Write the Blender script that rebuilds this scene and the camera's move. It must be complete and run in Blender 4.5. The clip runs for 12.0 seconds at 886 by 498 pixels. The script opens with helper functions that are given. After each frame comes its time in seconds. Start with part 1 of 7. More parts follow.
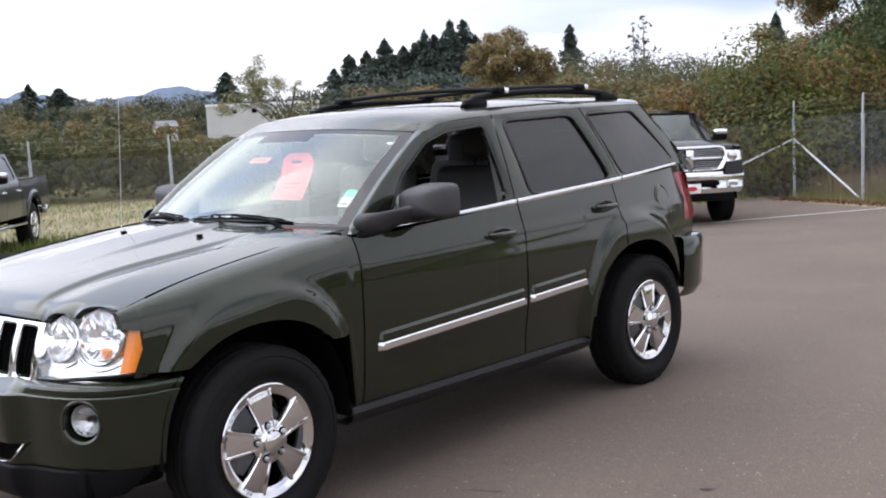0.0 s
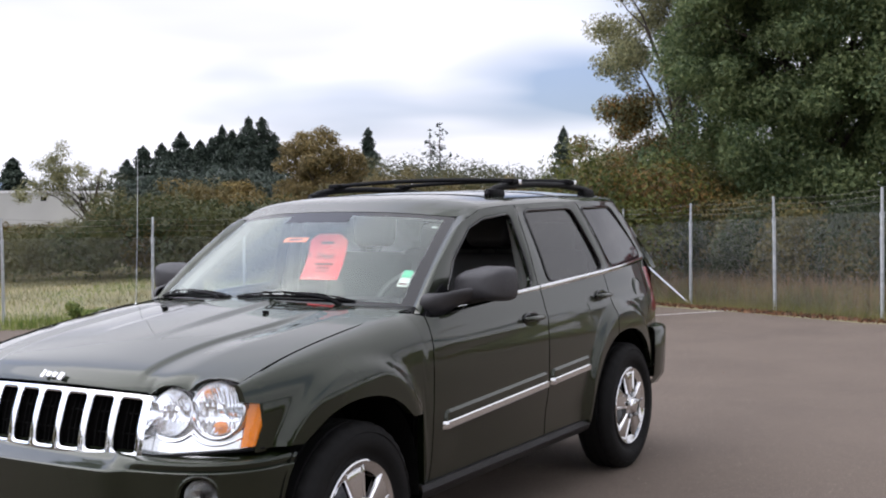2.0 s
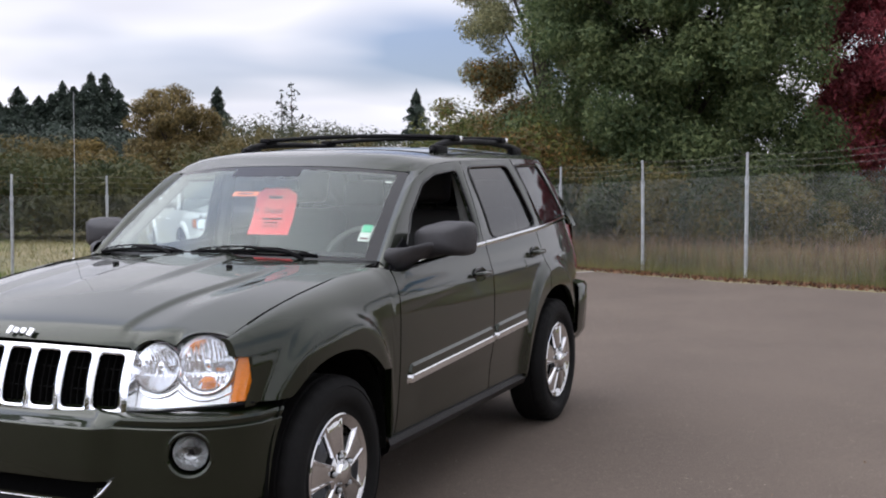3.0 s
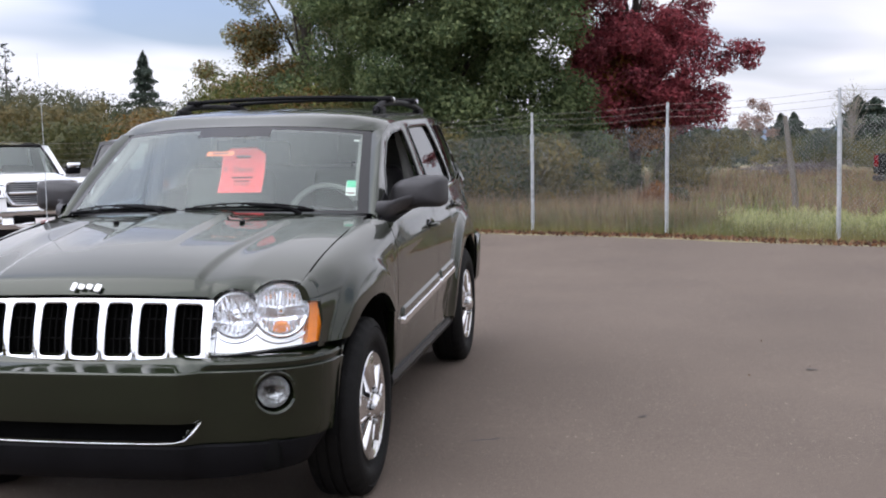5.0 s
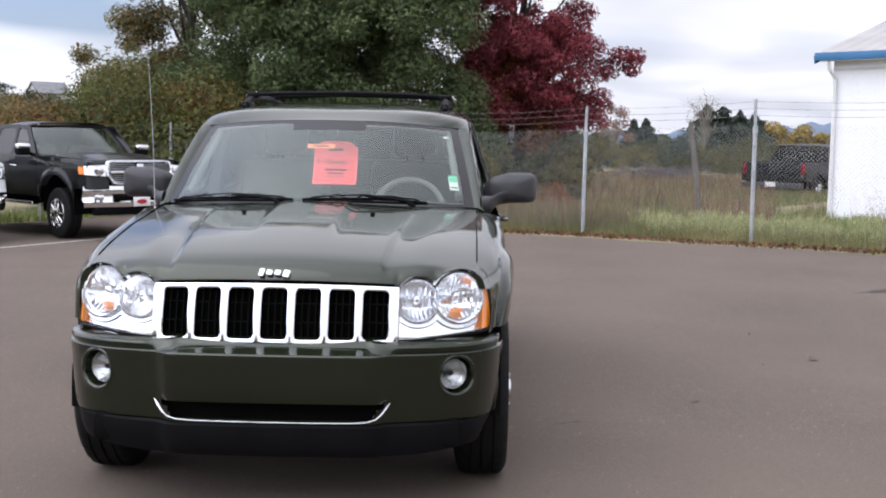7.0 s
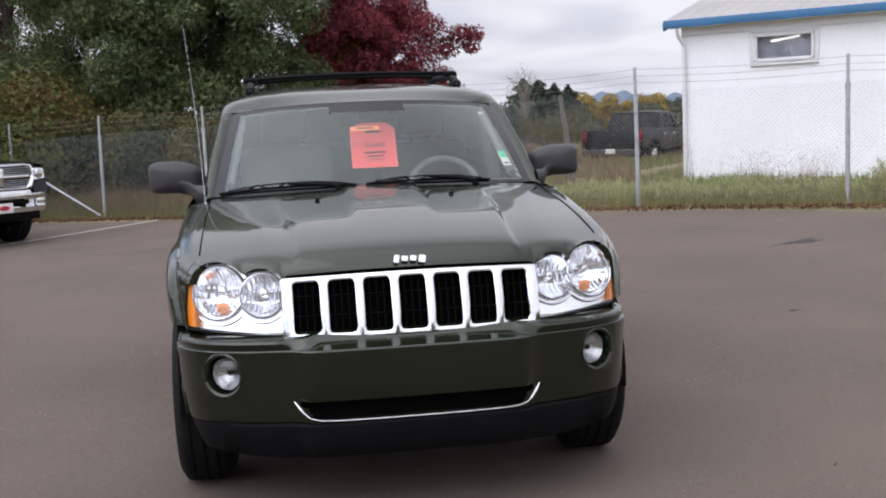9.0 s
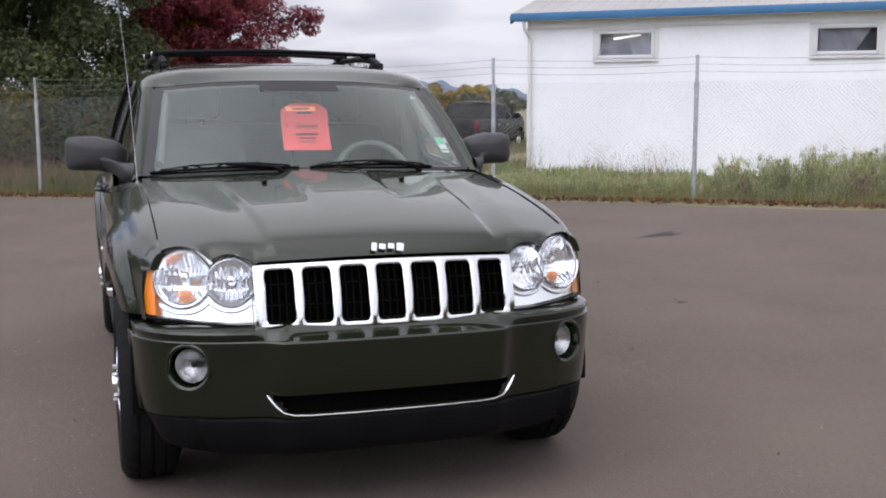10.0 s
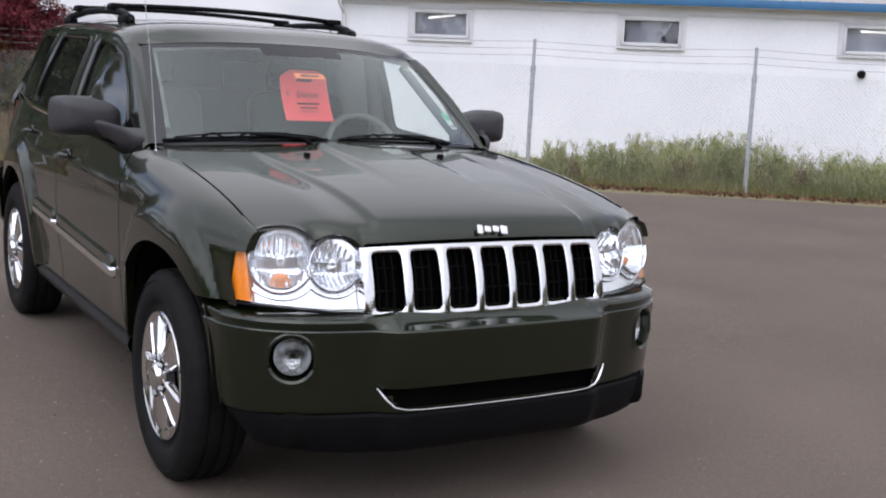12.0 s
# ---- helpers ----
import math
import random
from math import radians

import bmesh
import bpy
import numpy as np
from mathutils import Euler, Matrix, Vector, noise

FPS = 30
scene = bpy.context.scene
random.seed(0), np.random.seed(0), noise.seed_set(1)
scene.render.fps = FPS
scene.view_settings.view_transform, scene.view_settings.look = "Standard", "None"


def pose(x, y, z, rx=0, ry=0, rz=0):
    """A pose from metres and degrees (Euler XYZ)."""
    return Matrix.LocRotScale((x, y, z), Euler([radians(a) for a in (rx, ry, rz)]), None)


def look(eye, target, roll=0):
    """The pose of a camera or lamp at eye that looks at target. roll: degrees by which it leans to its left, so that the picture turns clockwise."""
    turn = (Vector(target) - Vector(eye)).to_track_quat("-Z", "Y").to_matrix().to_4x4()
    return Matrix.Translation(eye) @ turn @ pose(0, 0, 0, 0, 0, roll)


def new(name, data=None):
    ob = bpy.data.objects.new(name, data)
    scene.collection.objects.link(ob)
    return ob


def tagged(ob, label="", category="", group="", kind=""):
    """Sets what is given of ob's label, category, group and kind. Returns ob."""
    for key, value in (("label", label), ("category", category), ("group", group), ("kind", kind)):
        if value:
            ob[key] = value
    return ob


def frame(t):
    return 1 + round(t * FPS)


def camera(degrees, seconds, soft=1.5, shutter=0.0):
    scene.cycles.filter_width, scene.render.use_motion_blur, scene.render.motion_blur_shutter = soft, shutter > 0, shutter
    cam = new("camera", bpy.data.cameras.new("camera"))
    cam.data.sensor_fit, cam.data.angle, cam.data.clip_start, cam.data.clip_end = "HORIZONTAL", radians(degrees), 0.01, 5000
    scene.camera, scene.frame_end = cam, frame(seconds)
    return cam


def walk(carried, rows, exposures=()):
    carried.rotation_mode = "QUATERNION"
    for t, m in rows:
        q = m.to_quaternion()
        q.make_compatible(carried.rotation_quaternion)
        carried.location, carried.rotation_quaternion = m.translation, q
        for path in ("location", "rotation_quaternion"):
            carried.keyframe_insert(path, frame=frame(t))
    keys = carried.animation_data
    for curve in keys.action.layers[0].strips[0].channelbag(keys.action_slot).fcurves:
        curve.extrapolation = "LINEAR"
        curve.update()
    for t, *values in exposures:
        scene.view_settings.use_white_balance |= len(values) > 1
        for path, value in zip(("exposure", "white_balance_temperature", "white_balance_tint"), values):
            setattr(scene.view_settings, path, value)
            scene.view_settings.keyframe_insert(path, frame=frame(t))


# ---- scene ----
cam = camera(43.4, 12.0, soft=2.0)
PATH = [
    (0, (4.291, -2.648, 1.537), (2.95, -1.18, 1.327), -2.7),
    (0.5, (4.065, -2.863, 1.509), (2.7, -1.409, 1.368), -2.5),
    (1, (3.794, -3.037, 1.482), (2.552, -1.474, 1.353), -2.6),
    (1.5, (3.62, -3.288, 1.485), (2.563, -1.594, 1.376), -2.3),
    (2, (3.412, -3.491, 1.5), (2.374, -1.781, 1.458), -0.6),
    (2.5, (3.187, -3.612, 1.478), (2.26, -1.842, 1.378), -3.0),
    (3, (2.968, -3.732, 1.466), (2.173, -1.901, 1.356), -0.1),
    (3.2, (2.894, -3.822, 1.452), (2.211, -1.946, 1.338), -0.1),
    (4.8, (2.075, -4.413, 1.457), (1.649, -2.463, 1.335), -0.4),
    (5, (1.984, -4.517, 1.448), (1.653, -2.552, 1.267), -1.0),
    (5.5, (1.727, -4.701, 1.458), (1.441, -2.725, 1.345), 1.2),
    (5.7, (1.609, -4.73, 1.446), (1.317, -2.752, 1.369), -1.8),
    (6, (1.396, -4.785, 1.45), (1.137, -2.812, 1.248), -4.6),
    (6.5, (1.07, -4.858, 1.447), (0.895, -2.875, 1.261), -0.4),
    (7, (0.743, -4.927, 1.462), (0.696, -2.936, 1.273), 0.9),
    (7.2, (0.62, -4.913, 1.443), (0.57, -2.922, 1.26), 0.2),
    (8.8, (-0.359, -4.752, 1.439), (-0.04, -2.79, 1.22), 0.1),
    (9, (-0.475, -4.724, 1.44), (-0.184, -2.757, 1.218), -2.4),
    (9.5, (-0.744, -4.568, 1.457), (-0.415, -2.608, 1.234), 0.4),
    (10, (-1.023, -4.467, 1.448), (-0.41, -2.58, 1.194), -0.1),
    (10.5, (-1.276, -4.278, 1.421), (-0.604, -2.412, 1.164), 0.5),
    (11, (-1.482, -4.104, 1.44), (-0.685, -2.291, 1.159), 0.4),
    (11.5, (-1.787, -3.897, 1.437), (-0.791, -2.187, 1.149), 0.7),
    (12, (-2.042, -3.767, 1.417), (-1.021, -2.071, 1.13), 2.7),
]
walk(cam, [(t, look(e, g, r)) for t, e, g, r in PATH],
     ((0, .38, 6340, 13), (1, .27, 6400, 13), (2, .11, 6460, 13), (2.6, -.10, 6460, 13), (3.2, -.03, 6420, 13), (5, .18, 6380, 13), (7, .17, 6340, 13), (9, -.11, 6420, 13), (10, -.17, 6420, 13), (11, -.17, 6380, 13), (12, -.22, 6340, 13)))

# ---- light ----
world = bpy.data.worlds.new("overcast_sky")
scene.world = world
world.use_nodes = True
wn, wl = world.node_tree.nodes, world.node_tree.links
wn.clear()
SUN_EL, SUN_AZ = radians(52), radians(-125)      # azimuth from +y towards +x


def wnode(kind, **values):
    n = wn.new(kind)
    for k, v in values.items():
        n.inputs[k].default_value = v
    return n


sky = wn.new("ShaderNodeTexSky")
sky.sky_type, sky.sun_disc = "NISHITA", False
sky.sun_elevation, sky.sun_rotation = SUN_EL, SUN_AZ
sky.air_density, sky.dust_density = 1.2, 2.0
coord = wn.new("ShaderNodeTexCoord")
split = wn.new("ShaderNodeSeparateXYZ")
wl.new(coord.outputs["Generated"], split.inputs[0])
# flatten the dome so that clouds grow smaller towards the horizon
lift = wn.new("ShaderNodeMath"); lift.operation = "MAXIMUM"; lift.inputs[1].default_value = 0.0
wl.new(split.outputs["Z"], lift.inputs[0])
plus = wn.new("ShaderNodeMath"); plus.operation = "ADD"; plus.inputs[1].default_value = 0.16
wl.new(lift.outputs[0], plus.inputs[0])
flat = wn.new("ShaderNodeVectorMath"); flat.operation = "DIVIDE"
tri = wn.new("ShaderNodeCombineXYZ")
for i in range(3):
    wl.new(plus.outputs[0], tri.inputs[i])
wl.new(coord.outputs["Generated"], flat.inputs[0]); wl.new(tri.outputs[0], flat.inputs[1])
big = wnode("ShaderNodeTexNoise", Scale=0.50, Detail=3.5, Roughness=0.45, Distortion=0.25)
small = wnode("ShaderNodeTexNoise", Scale=0.95, Detail=3.0, Roughness=0.45, Distortion=0.4)
wl.new(flat.outputs[0], big.inputs["Vector"]); wl.new(flat.outputs[0], small.inputs["Vector"])
cover = wn.new("ShaderNodeValToRGB")
cover.color_ramp.elements[0].position, cover.color_ramp.elements[1].position = 0.29, 0.43
cover.color_ramp.elements[0].color = (0.16, 0.16, 0.16, 1)
# a rift in the cloud to the north-west
rift_dir = wn.new("ShaderNodeVectorMath"); rift_dir.operation = "DOT_PRODUCT"
rift_dir.inputs[1].default_value = (math.sin(radians(-21)) * math.cos(radians(15)), math.cos(radians(-21)) * math.cos(radians(15)), math.sin(radians(15)))
wl.new(coord.outputs["Generated"], rift_dir.inputs[0])
rift = wn.new("ShaderNodeMapRange"); rift.interpolation_type = "SMOOTHSTEP"
rift.inputs["From Min"].default_value, rift.inputs["From Max"].default_value = math.cos(radians(14)), math.cos(radians(4))
rift.inputs["To Min"].default_value, rift.inputs["To Max"].default_value = 0.0, -0.22
wl.new(rift_dir.outputs["Value"], rift.inputs["Value"])
thin = wn.new("ShaderNodeMath"); thin.operation = "ADD"
wl.new(big.outputs["Fac"], thin.inputs[0]); wl.new(rift.outputs[0], thin.inputs[1])
wl.new(thin.outputs[0], cover.inputs[0])
shade = wn.new("ShaderNodeValToRGB")
shade.color_ramp.elements[0].position, shade.color_ramp.elements[1].position = 0.36, 0.62
shade.color_ramp.elements[0].color = (0.68, 0.70, 0.78, 1)
shade.color_ramp.elements[1].color = (0.93, 0.94, 1.0, 1)
wl.new(small.outputs["Fac"], shade.inputs[0])
skymul = wn.new("ShaderNodeVectorMath"); skymul.operation = "MULTIPLY"; skymul.inputs[1].default_value = (0.078, 0.090, 0.125)
wl.new(sky.outputs[0], skymul.inputs[0])
mixed = wn.new("ShaderNodeMix"); mixed.data_type = "RGBA"
wl.new(cover.outputs[0], mixed.inputs["Factor"]); wl.new(skymul.outputs[0], mixed.inputs[6]); wl.new(shade.outputs[0], mixed.inputs[7])
# the cloud is thinner and brighter towards the sun
sunward = wn.new("ShaderNodeVectorMath"); sunward.operation = "DOT_PRODUCT"
sunward.inputs[1].default_value = (math.sin(SUN_AZ) * math.cos(SUN_EL), math.cos(SUN_AZ) * math.cos(SUN_EL), math.sin(SUN_EL))
wl.new(coord.outputs["Generated"], sunward.inputs[0])
glow = wn.new("ShaderNodeMapRange")
glow.inputs["From Min"].default_value, glow.inputs["From Max"].default_value = 0.42, 1.0
glow.inputs["To Min"].default_value, glow.inputs["To Max"].default_value = 0.0, 1.55
wl.new(sunward.outputs["Value"], glow.inputs["Value"])
away = wn.new("ShaderNodeMapRange")
away.inputs["From Min"].default_value, away.inputs["From Max"].default_value = -0.40, 0.25
away.inputs["To Min"].default_value, away.inputs["To Max"].default_value = 0.80, 0.99
wl.new(sunward.outputs["Value"], away.inputs["Value"])
veil = wn.new("ShaderNodeMath"); veil.operation = "ADD"
wl.new(glow.outputs[0], veil.inputs[0]); wl.new(away.outputs[0], veil.inputs[1])
bright = wn.new("ShaderNodeVectorMath"); bright.operation = "SCALE"
wl.new(mixed.outputs[2], bright.inputs[0]); wl.new(veil.outputs[0], bright.inputs["Scale"])
back = wn.new("ShaderNodeBackground"); back.inputs["Strength"].default_value = 1.28
out = wn.new("ShaderNodeOutputWorld")
wl.new(bright.outputs[0], back.inputs[0]); wl.new(back.outputs[0], out.inputs[0])

sun = new("sun", bpy.data.lights.new("sun", "SUN"))
sun.data.energy, sun.data.angle, sun.data.color = 0.65, radians(55), (1.0, 0.95, 0.88)
sun.matrix_world = look((math.sin(SUN_AZ) * math.cos(SUN_EL) * 60, math.cos(SUN_AZ) * math.cos(SUN_EL) * 60, math.sin(SUN_EL) * 60), (0, 0, 0))

# ---- materials ----


def surface(name, color, rough=0.5, metal=0.0, vary=0.15, scale=6.0, fine=60.0, bump=0.0, bump_scale=80.0, second=None,
            coat=0.0, spec=0.5, island=0.0, rand=0.0, rough_vary=0.1, through_light=0.0):
    """A principled surface whose colour drifts at two scales, with fine relief."""
    m = bpy.data.materials.new(name)
    m.use_nodes = True
    nt = m.node_tree
    n, l = nt.nodes, nt.links
    b = n["Principled BSDF"]
    b.inputs["Metallic"].default_value, b.inputs["Specular IOR Level"].default_value = metal, spec
    b.inputs["Coat Weight"].default_value, b.inputs["Coat Roughness"].default_value = coat, 0.025
    b.inputs["Coat IOR"].default_value = 1.55
    tc = n.new("ShaderNodeTexCoord")
    a = n.new("ShaderNodeTexNoise"); a.inputs["Scale"].default_value, a.inputs["Detail"].default_value = scale, 5
    f = n.new("ShaderNodeTexNoise"); f.inputs["Scale"].default_value, f.inputs["Detail"].default_value = fine, 4
    l.new(tc.outputs["Object"], a.inputs["Vector"]); l.new(tc.outputs["Object"], f.inputs["Vector"])
    ramp = n.new("ShaderNodeValToRGB")
    lo = [c * (1 - vary) for c in color]
    hi = second if second else [min(1, c * (1 + vary)) for c in color]
    ramp.color_ramp.elements[0].color, ramp.color_ramp.elements[1].color = (*lo, 1), (*hi, 1)
    ramp.color_ramp.elements[0].position, ramp.color_ramp.elements[1].position = 0.35, 0.65
    mix = n.new("ShaderNodeMath"); mix.operation = "MULTIPLY_ADD"; mix.inputs[1].default_value = 0.35
    part_a = n.new("ShaderNodeMath"); part_a.operation = "MULTIPLY"; part_a.inputs[1].default_value = 0.65
    l.new(a.outputs["Fac"], part_a.inputs[0]); l.new(f.outputs["Fac"], mix.inputs[0]); l.new(part_a.outputs[0], mix.inputs[2])
    drift = mix.outputs[0]
    if island or rand:
        src = n.new("ShaderNodeNewGeometry") if island else n.new("ShaderNodeObjectInfo")
        rv = src.outputs["Random Per Island"] if island else src.outputs["Random"]
        mm = n.new("ShaderNodeMath"); mm.operation = "MULTIPLY_ADD"
        mm.inputs[1].default_value = island or rand
        shift = n.new("ShaderNodeMath"); shift.operation = "SUBTRACT"; shift.inputs[1].default_value = (island or rand) / 2
        l.new(rv, mm.inputs[0]); l.new(drift, mm.inputs[2]); l.new(mm.outputs[0], shift.inputs[0])
        drift = shift.outputs[0]
    l.new(drift, ramp.inputs[0]); l.new(ramp.outputs[0], b.inputs["Base Color"])
    rr = n.new("ShaderNodeMapRange")
    rr.inputs["To Min"].default_value, rr.inputs["To Max"].default_value = max(0.0, rough * (1 - rough_vary)), min(1.0, rough * (1 + rough_vary))
    l.new(a.outputs["Fac"], rr.inputs["Value"]); l.new(rr.outputs[0], b.inputs["Roughness"])
    if bump:
        bt = n.new("ShaderNodeTexNoise"); bt.inputs["Scale"].default_value, bt.inputs["Detail"].default_value = bump_scale, 6
        l.new(tc.outputs["Object"], bt.inputs["Vector"])
        bn = n.new("ShaderNodeBump"); bn.inputs["Strength"].default_value, bn.inputs["Distance"].default_value = bump, 0.01
        l.new(bt.outputs["Fac"], bn.inputs["Height"]); l.new(bn.outputs[0], b.inputs["Normal"])
    if through_light:
        tr = n.new("ShaderNodeBsdfTranslucent"); ms = n.new("ShaderNodeMixShader")
        ms.inputs[0].default_value = through_light
        l.new(ramp.outputs[0], tr.inputs[0]); l.new(b.outputs[0], ms.inputs[1]); l.new(tr.outputs[0], ms.inputs[2])
        l.new(ms.outputs[0], n["Material Output"].inputs[0])
    return m


def glass(name, tint, gloss=1.0, dust=0.0, grazing=4.0, sheen=(1, 1, 1)):
    """A thin pane: tinted see-through with a mirror sheen that grows at grazing angles."""
    m = bpy.data.materials.new(name)
    m.use_nodes = True
    n, l = m.node_tree.nodes, m.node_tree.links
    n.remove(n["Principled BSDF"])
    t, g, ms = n.new("ShaderNodeBsdfTransparent"), n.new("ShaderNodeBsdfGlossy"), n.new("ShaderNodeMixShader")
    t.inputs[0].default_value = (*tint, 1)
    g.inputs["Roughness"].default_value, g.inputs["Color"].default_value = 0.01, (*sheen, 1)
    lw = n.new("ShaderNodeLayerWeight"); lw.inputs[0].default_value = 0.5
    p = n.new("ShaderNodeMath"); p.operation = "POWER"; p.inputs[1].default_value = grazing
    ma = n.new("ShaderNodeMath"); ma.operation = "MULTIPLY_ADD"; ma.inputs[1].default_value, ma.inputs[2].default_value = 0.9 * gloss, 0.06 * gloss
    l.new(lw.outputs["Facing"], p.inputs[0]); l.new(p.outputs[0], ma.inputs[0]); l.new(ma.outputs[0], ms.inputs[0])
    l.new(t.outputs[0], ms.inputs[1]); l.new(g.outputs[0], ms.inputs[2])
    last = ms
    if dust:
        df, md = n.new("ShaderNodeBsdfDiffuse"), n.new("ShaderNodeMixShader")
        df.inputs[0].default_value = (.62, .64, .62, 1)
        tc, nz, mr = n.new("ShaderNodeTexCoord"), n.new("ShaderNodeTexNoise"), n.new("ShaderNodeMapRange")
        nz.inputs["Scale"].default_value, nz.inputs["Detail"].default_value = 3.0, 6
        mr.inputs["To Min"].default_value, mr.inputs["To Max"].default_value = dust * .5, dust * 1.5
        l.new(tc.outputs["Object"], nz.inputs["Vector"]); l.new(nz.outputs["Fac"], mr.inputs["Value"]); l.new(mr.outputs[0], md.inputs[0])
        l.new(ms.outputs[0], md.inputs[1]); l.new(df.outputs[0], md.inputs[2])
        last = md
    l.new(last.outputs[0], n["Material Output"].inputs[0])
    return m


GREEN = surface("green_metallic_paint", (0.0105, 0.0165, 0.0055), 0.40, 0.7, vary=0.10, scale=3, fine=900, coat=1.0, spec=0.12, rough_vary=0.05)
CHROME = surface("chrome", (0.82, 0.83, 0.85), 0.06, 1.0, vary=0.03, rough_vary=0.3)
RIMMETAL = surface("bright_alloy", (0.76, 0.76, 0.77), 0.06, 1.0, vary=0.05, rough_vary=0.3)
REFLECTOR = surface("lamp_reflector", (0.92, 0.93, 0.95), 0.15, 1.0, vary=0.05, fine=200)
FOGREF = surface("fog_reflector", (0.52, 0.53, 0.53), 0.16, 0.95, vary=0.1, bump=0.4, bump_scale=60)
BEZEL = surface("lamp_bezel_silver", (0.95, 0.96, 0.97), 0.20, 0.85, vary=0.04)
BLACKPLASTIC = surface("black_plastic", (0.0040, 0.0040, 0.0050), 0.5, vary=0.25, bump=0.15, bump_scale=600, spec=0.11)
GREYPLASTIC = surface("grained_grey_plastic", (0.034, 0.033, 0.036), 0.5, vary=0.2, bump=0.2, bump_scale=500)
SILLPLASTIC = surface("sill_plastic", (0.013, 0.013, 0.014), 0.42, vary=0.2, bump=0.15, bump_scale=500, spec=0.3)
GLOSSBLACK = surface("gloss_black", (0.008, 0.008, 0.009), 0.08, vary=0.1)
# near-black with hardly any sheen: the shade in hollows is put into the colour
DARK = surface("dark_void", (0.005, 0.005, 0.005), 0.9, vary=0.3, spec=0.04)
RUBBER = surface("tyre_rubber", (0.0065, 0.0064, 0.0066), 0.75, vary=0.35, scale=9, bump=0.25, bump_scale=140, spec=0.2)
AMBER = surface("amber_lens", (0.85, 0.24, 0.015), 0.12, vary=0.12, fine=150, coat=1.0, bump=0.2, bump_scale=90)
REDLENS = surface("red_lens", (0.20, 0.006, 0.010), 0.2, vary=0.2, coat=0.5, spec=0.2)
CLEAR = glass("clear_lens", (0.97, 0.98, 0.99), 0.8)
WINDGLASS = glass("windscreen_glass", (0.86, 0.93, 0.89), 1.0, 0.008, 3.0, (.86, .93, .89))
SIDEGLASS = glass("side_glass", (0.84, 0.90, 0.87), 1.0, 0.008)
DARKGLASS = glass("dark_privacy_glass", (0.03, 0.03, 0.035), 0.25)
TINTED = glass("tinted_glass", (0.10, 0.098, 0.105), 0.85, 0.010)
SEATCLOTH = surface("grey_leather", (0.24, 0.25, 0.23), 0.55, vary=0.15, bump=0.2, bump_scale=200)
DARKSEAT = surface("dark_leather", (0.040, 0.036, 0.036), 0.5, vary=0.2, bump=0.2, bump_scale=200)
LINER = surface("headliner", (0.19, 0.19, 0.18), 0.9, vary=0.08)
TAGRED = surface("fluorescent_card", (1.0, 0.095, 0.105), 0.6, vary=0.04)
TAGORANGE = surface("orange_card", (1.0, 0.24, 0.08), 0.55, vary=0.06)
STICKERGREEN = surface("green_sticker", (0.10, 0.62, 0.36), 0.5, vary=0.05)
PAPER = surface("white_paper", (0.80, 0.82, 0.78), 0.6, vary=0.05)
INK = surface("dark_ink", (0.16, 0.025, 0.035), 0.6, vary=0.2)
BADGE = surface("silver_badge", (0.88, 0.89, 0.92), 0.2, 0.4, vary=0.03)
GALV = surface("galvanised_steel", (0.46, 0.48, 0.50), 0.45, 0.55, vary=0.22, scale=14, bump=0.1)
WIRE = surface("galvanised_wire", (0.34, 0.345, 0.34), 0.5, 0.4, vary=0.25)
RUSTWIRE = surface("weathered_barbed_wire", (0.22, 0.205, 0.19), 0.6, 0.3, vary=0.3)


# ---- mesh helpers ----


def cur(pts):
    """A smooth monotone curve through (x, y) points, for arrays."""
    px, py = np.array([p[0] for p in pts], float), np.array([p[1] for p in pts], float)
    h = np.diff(px); d = np.diff(py) / h
    m = np.zeros(len(px)); m[0], m[-1] = d[0], d[-1]
    for i in range(1, len(px) - 1):
        m[i] = 0 if d[i - 1] * d[i] <= 0 else (h[i - 1] + h[i]) * 3 / ((2 * h[i] + h[i - 1]) / d[i - 1] + (h[i] + 2 * h[i - 1]) / d[i])

    def f(x):
        x = np.clip(np.asarray(x, float), px[0], px[-1])
        i = np.clip(np.searchsorted(px, x) - 1, 0, len(h) - 1)
        t = (x - px[i]) / h[i]
        return (py[i] * (1 + 2 * t) * (1 - t) ** 2 + h[i] * m[i] * t * (1 - t) ** 2 + py[i + 1] * t * t * (3 - 2 * t) + h[i] * m[i + 1] * t * t * (t - 1))
    return f


def sstep(a, b, x):
    t = np.clip((np.asarray(x, float) - a) / (b - a), 0, 1)
    return t * t * (3 - 2 * t)


def quick_mesh(name, verts, faces, smooth=True, angle=38):
    me = bpy.data.meshes.new(name)
    verts = np.asarray(verts, float).reshape(-1, 3)
    me.from_pydata(verts.tolist(), [], [tuple(int(i) for i in f) for f in faces])
    if smooth:
        me.polygons.foreach_set("use_smooth", [True] * len(me.polygons))
        me.set_sharp_from_angle(angle=radians(angle))
    me.update()
    return me


def part(name, geo, material, parent=None, label="", smooth=True, angle=38):
    """Links (verts, faces) as ONE mesh object, under a thing or part if one is given."""
    me = quick_mesh(name, geo[0], geo[1], smooth, angle)
    for mm in (material if isinstance(material, (list, tuple)) else [material]):
        me.materials.append(mm)
    ob = new(name, me)
    if parent is not None:
        ob.parent = parent
        ob.matrix_parent_inverse = Matrix.Identity(4)
    if label:
        ob["label"] = label
    return ob


def thing(name, m, label, category, group="", kind=""):
    ob = new(name)
    ob.matrix_world = m
    ob.empty_display_size = 0.1
    return tagged(ob, label, category, group, kind)


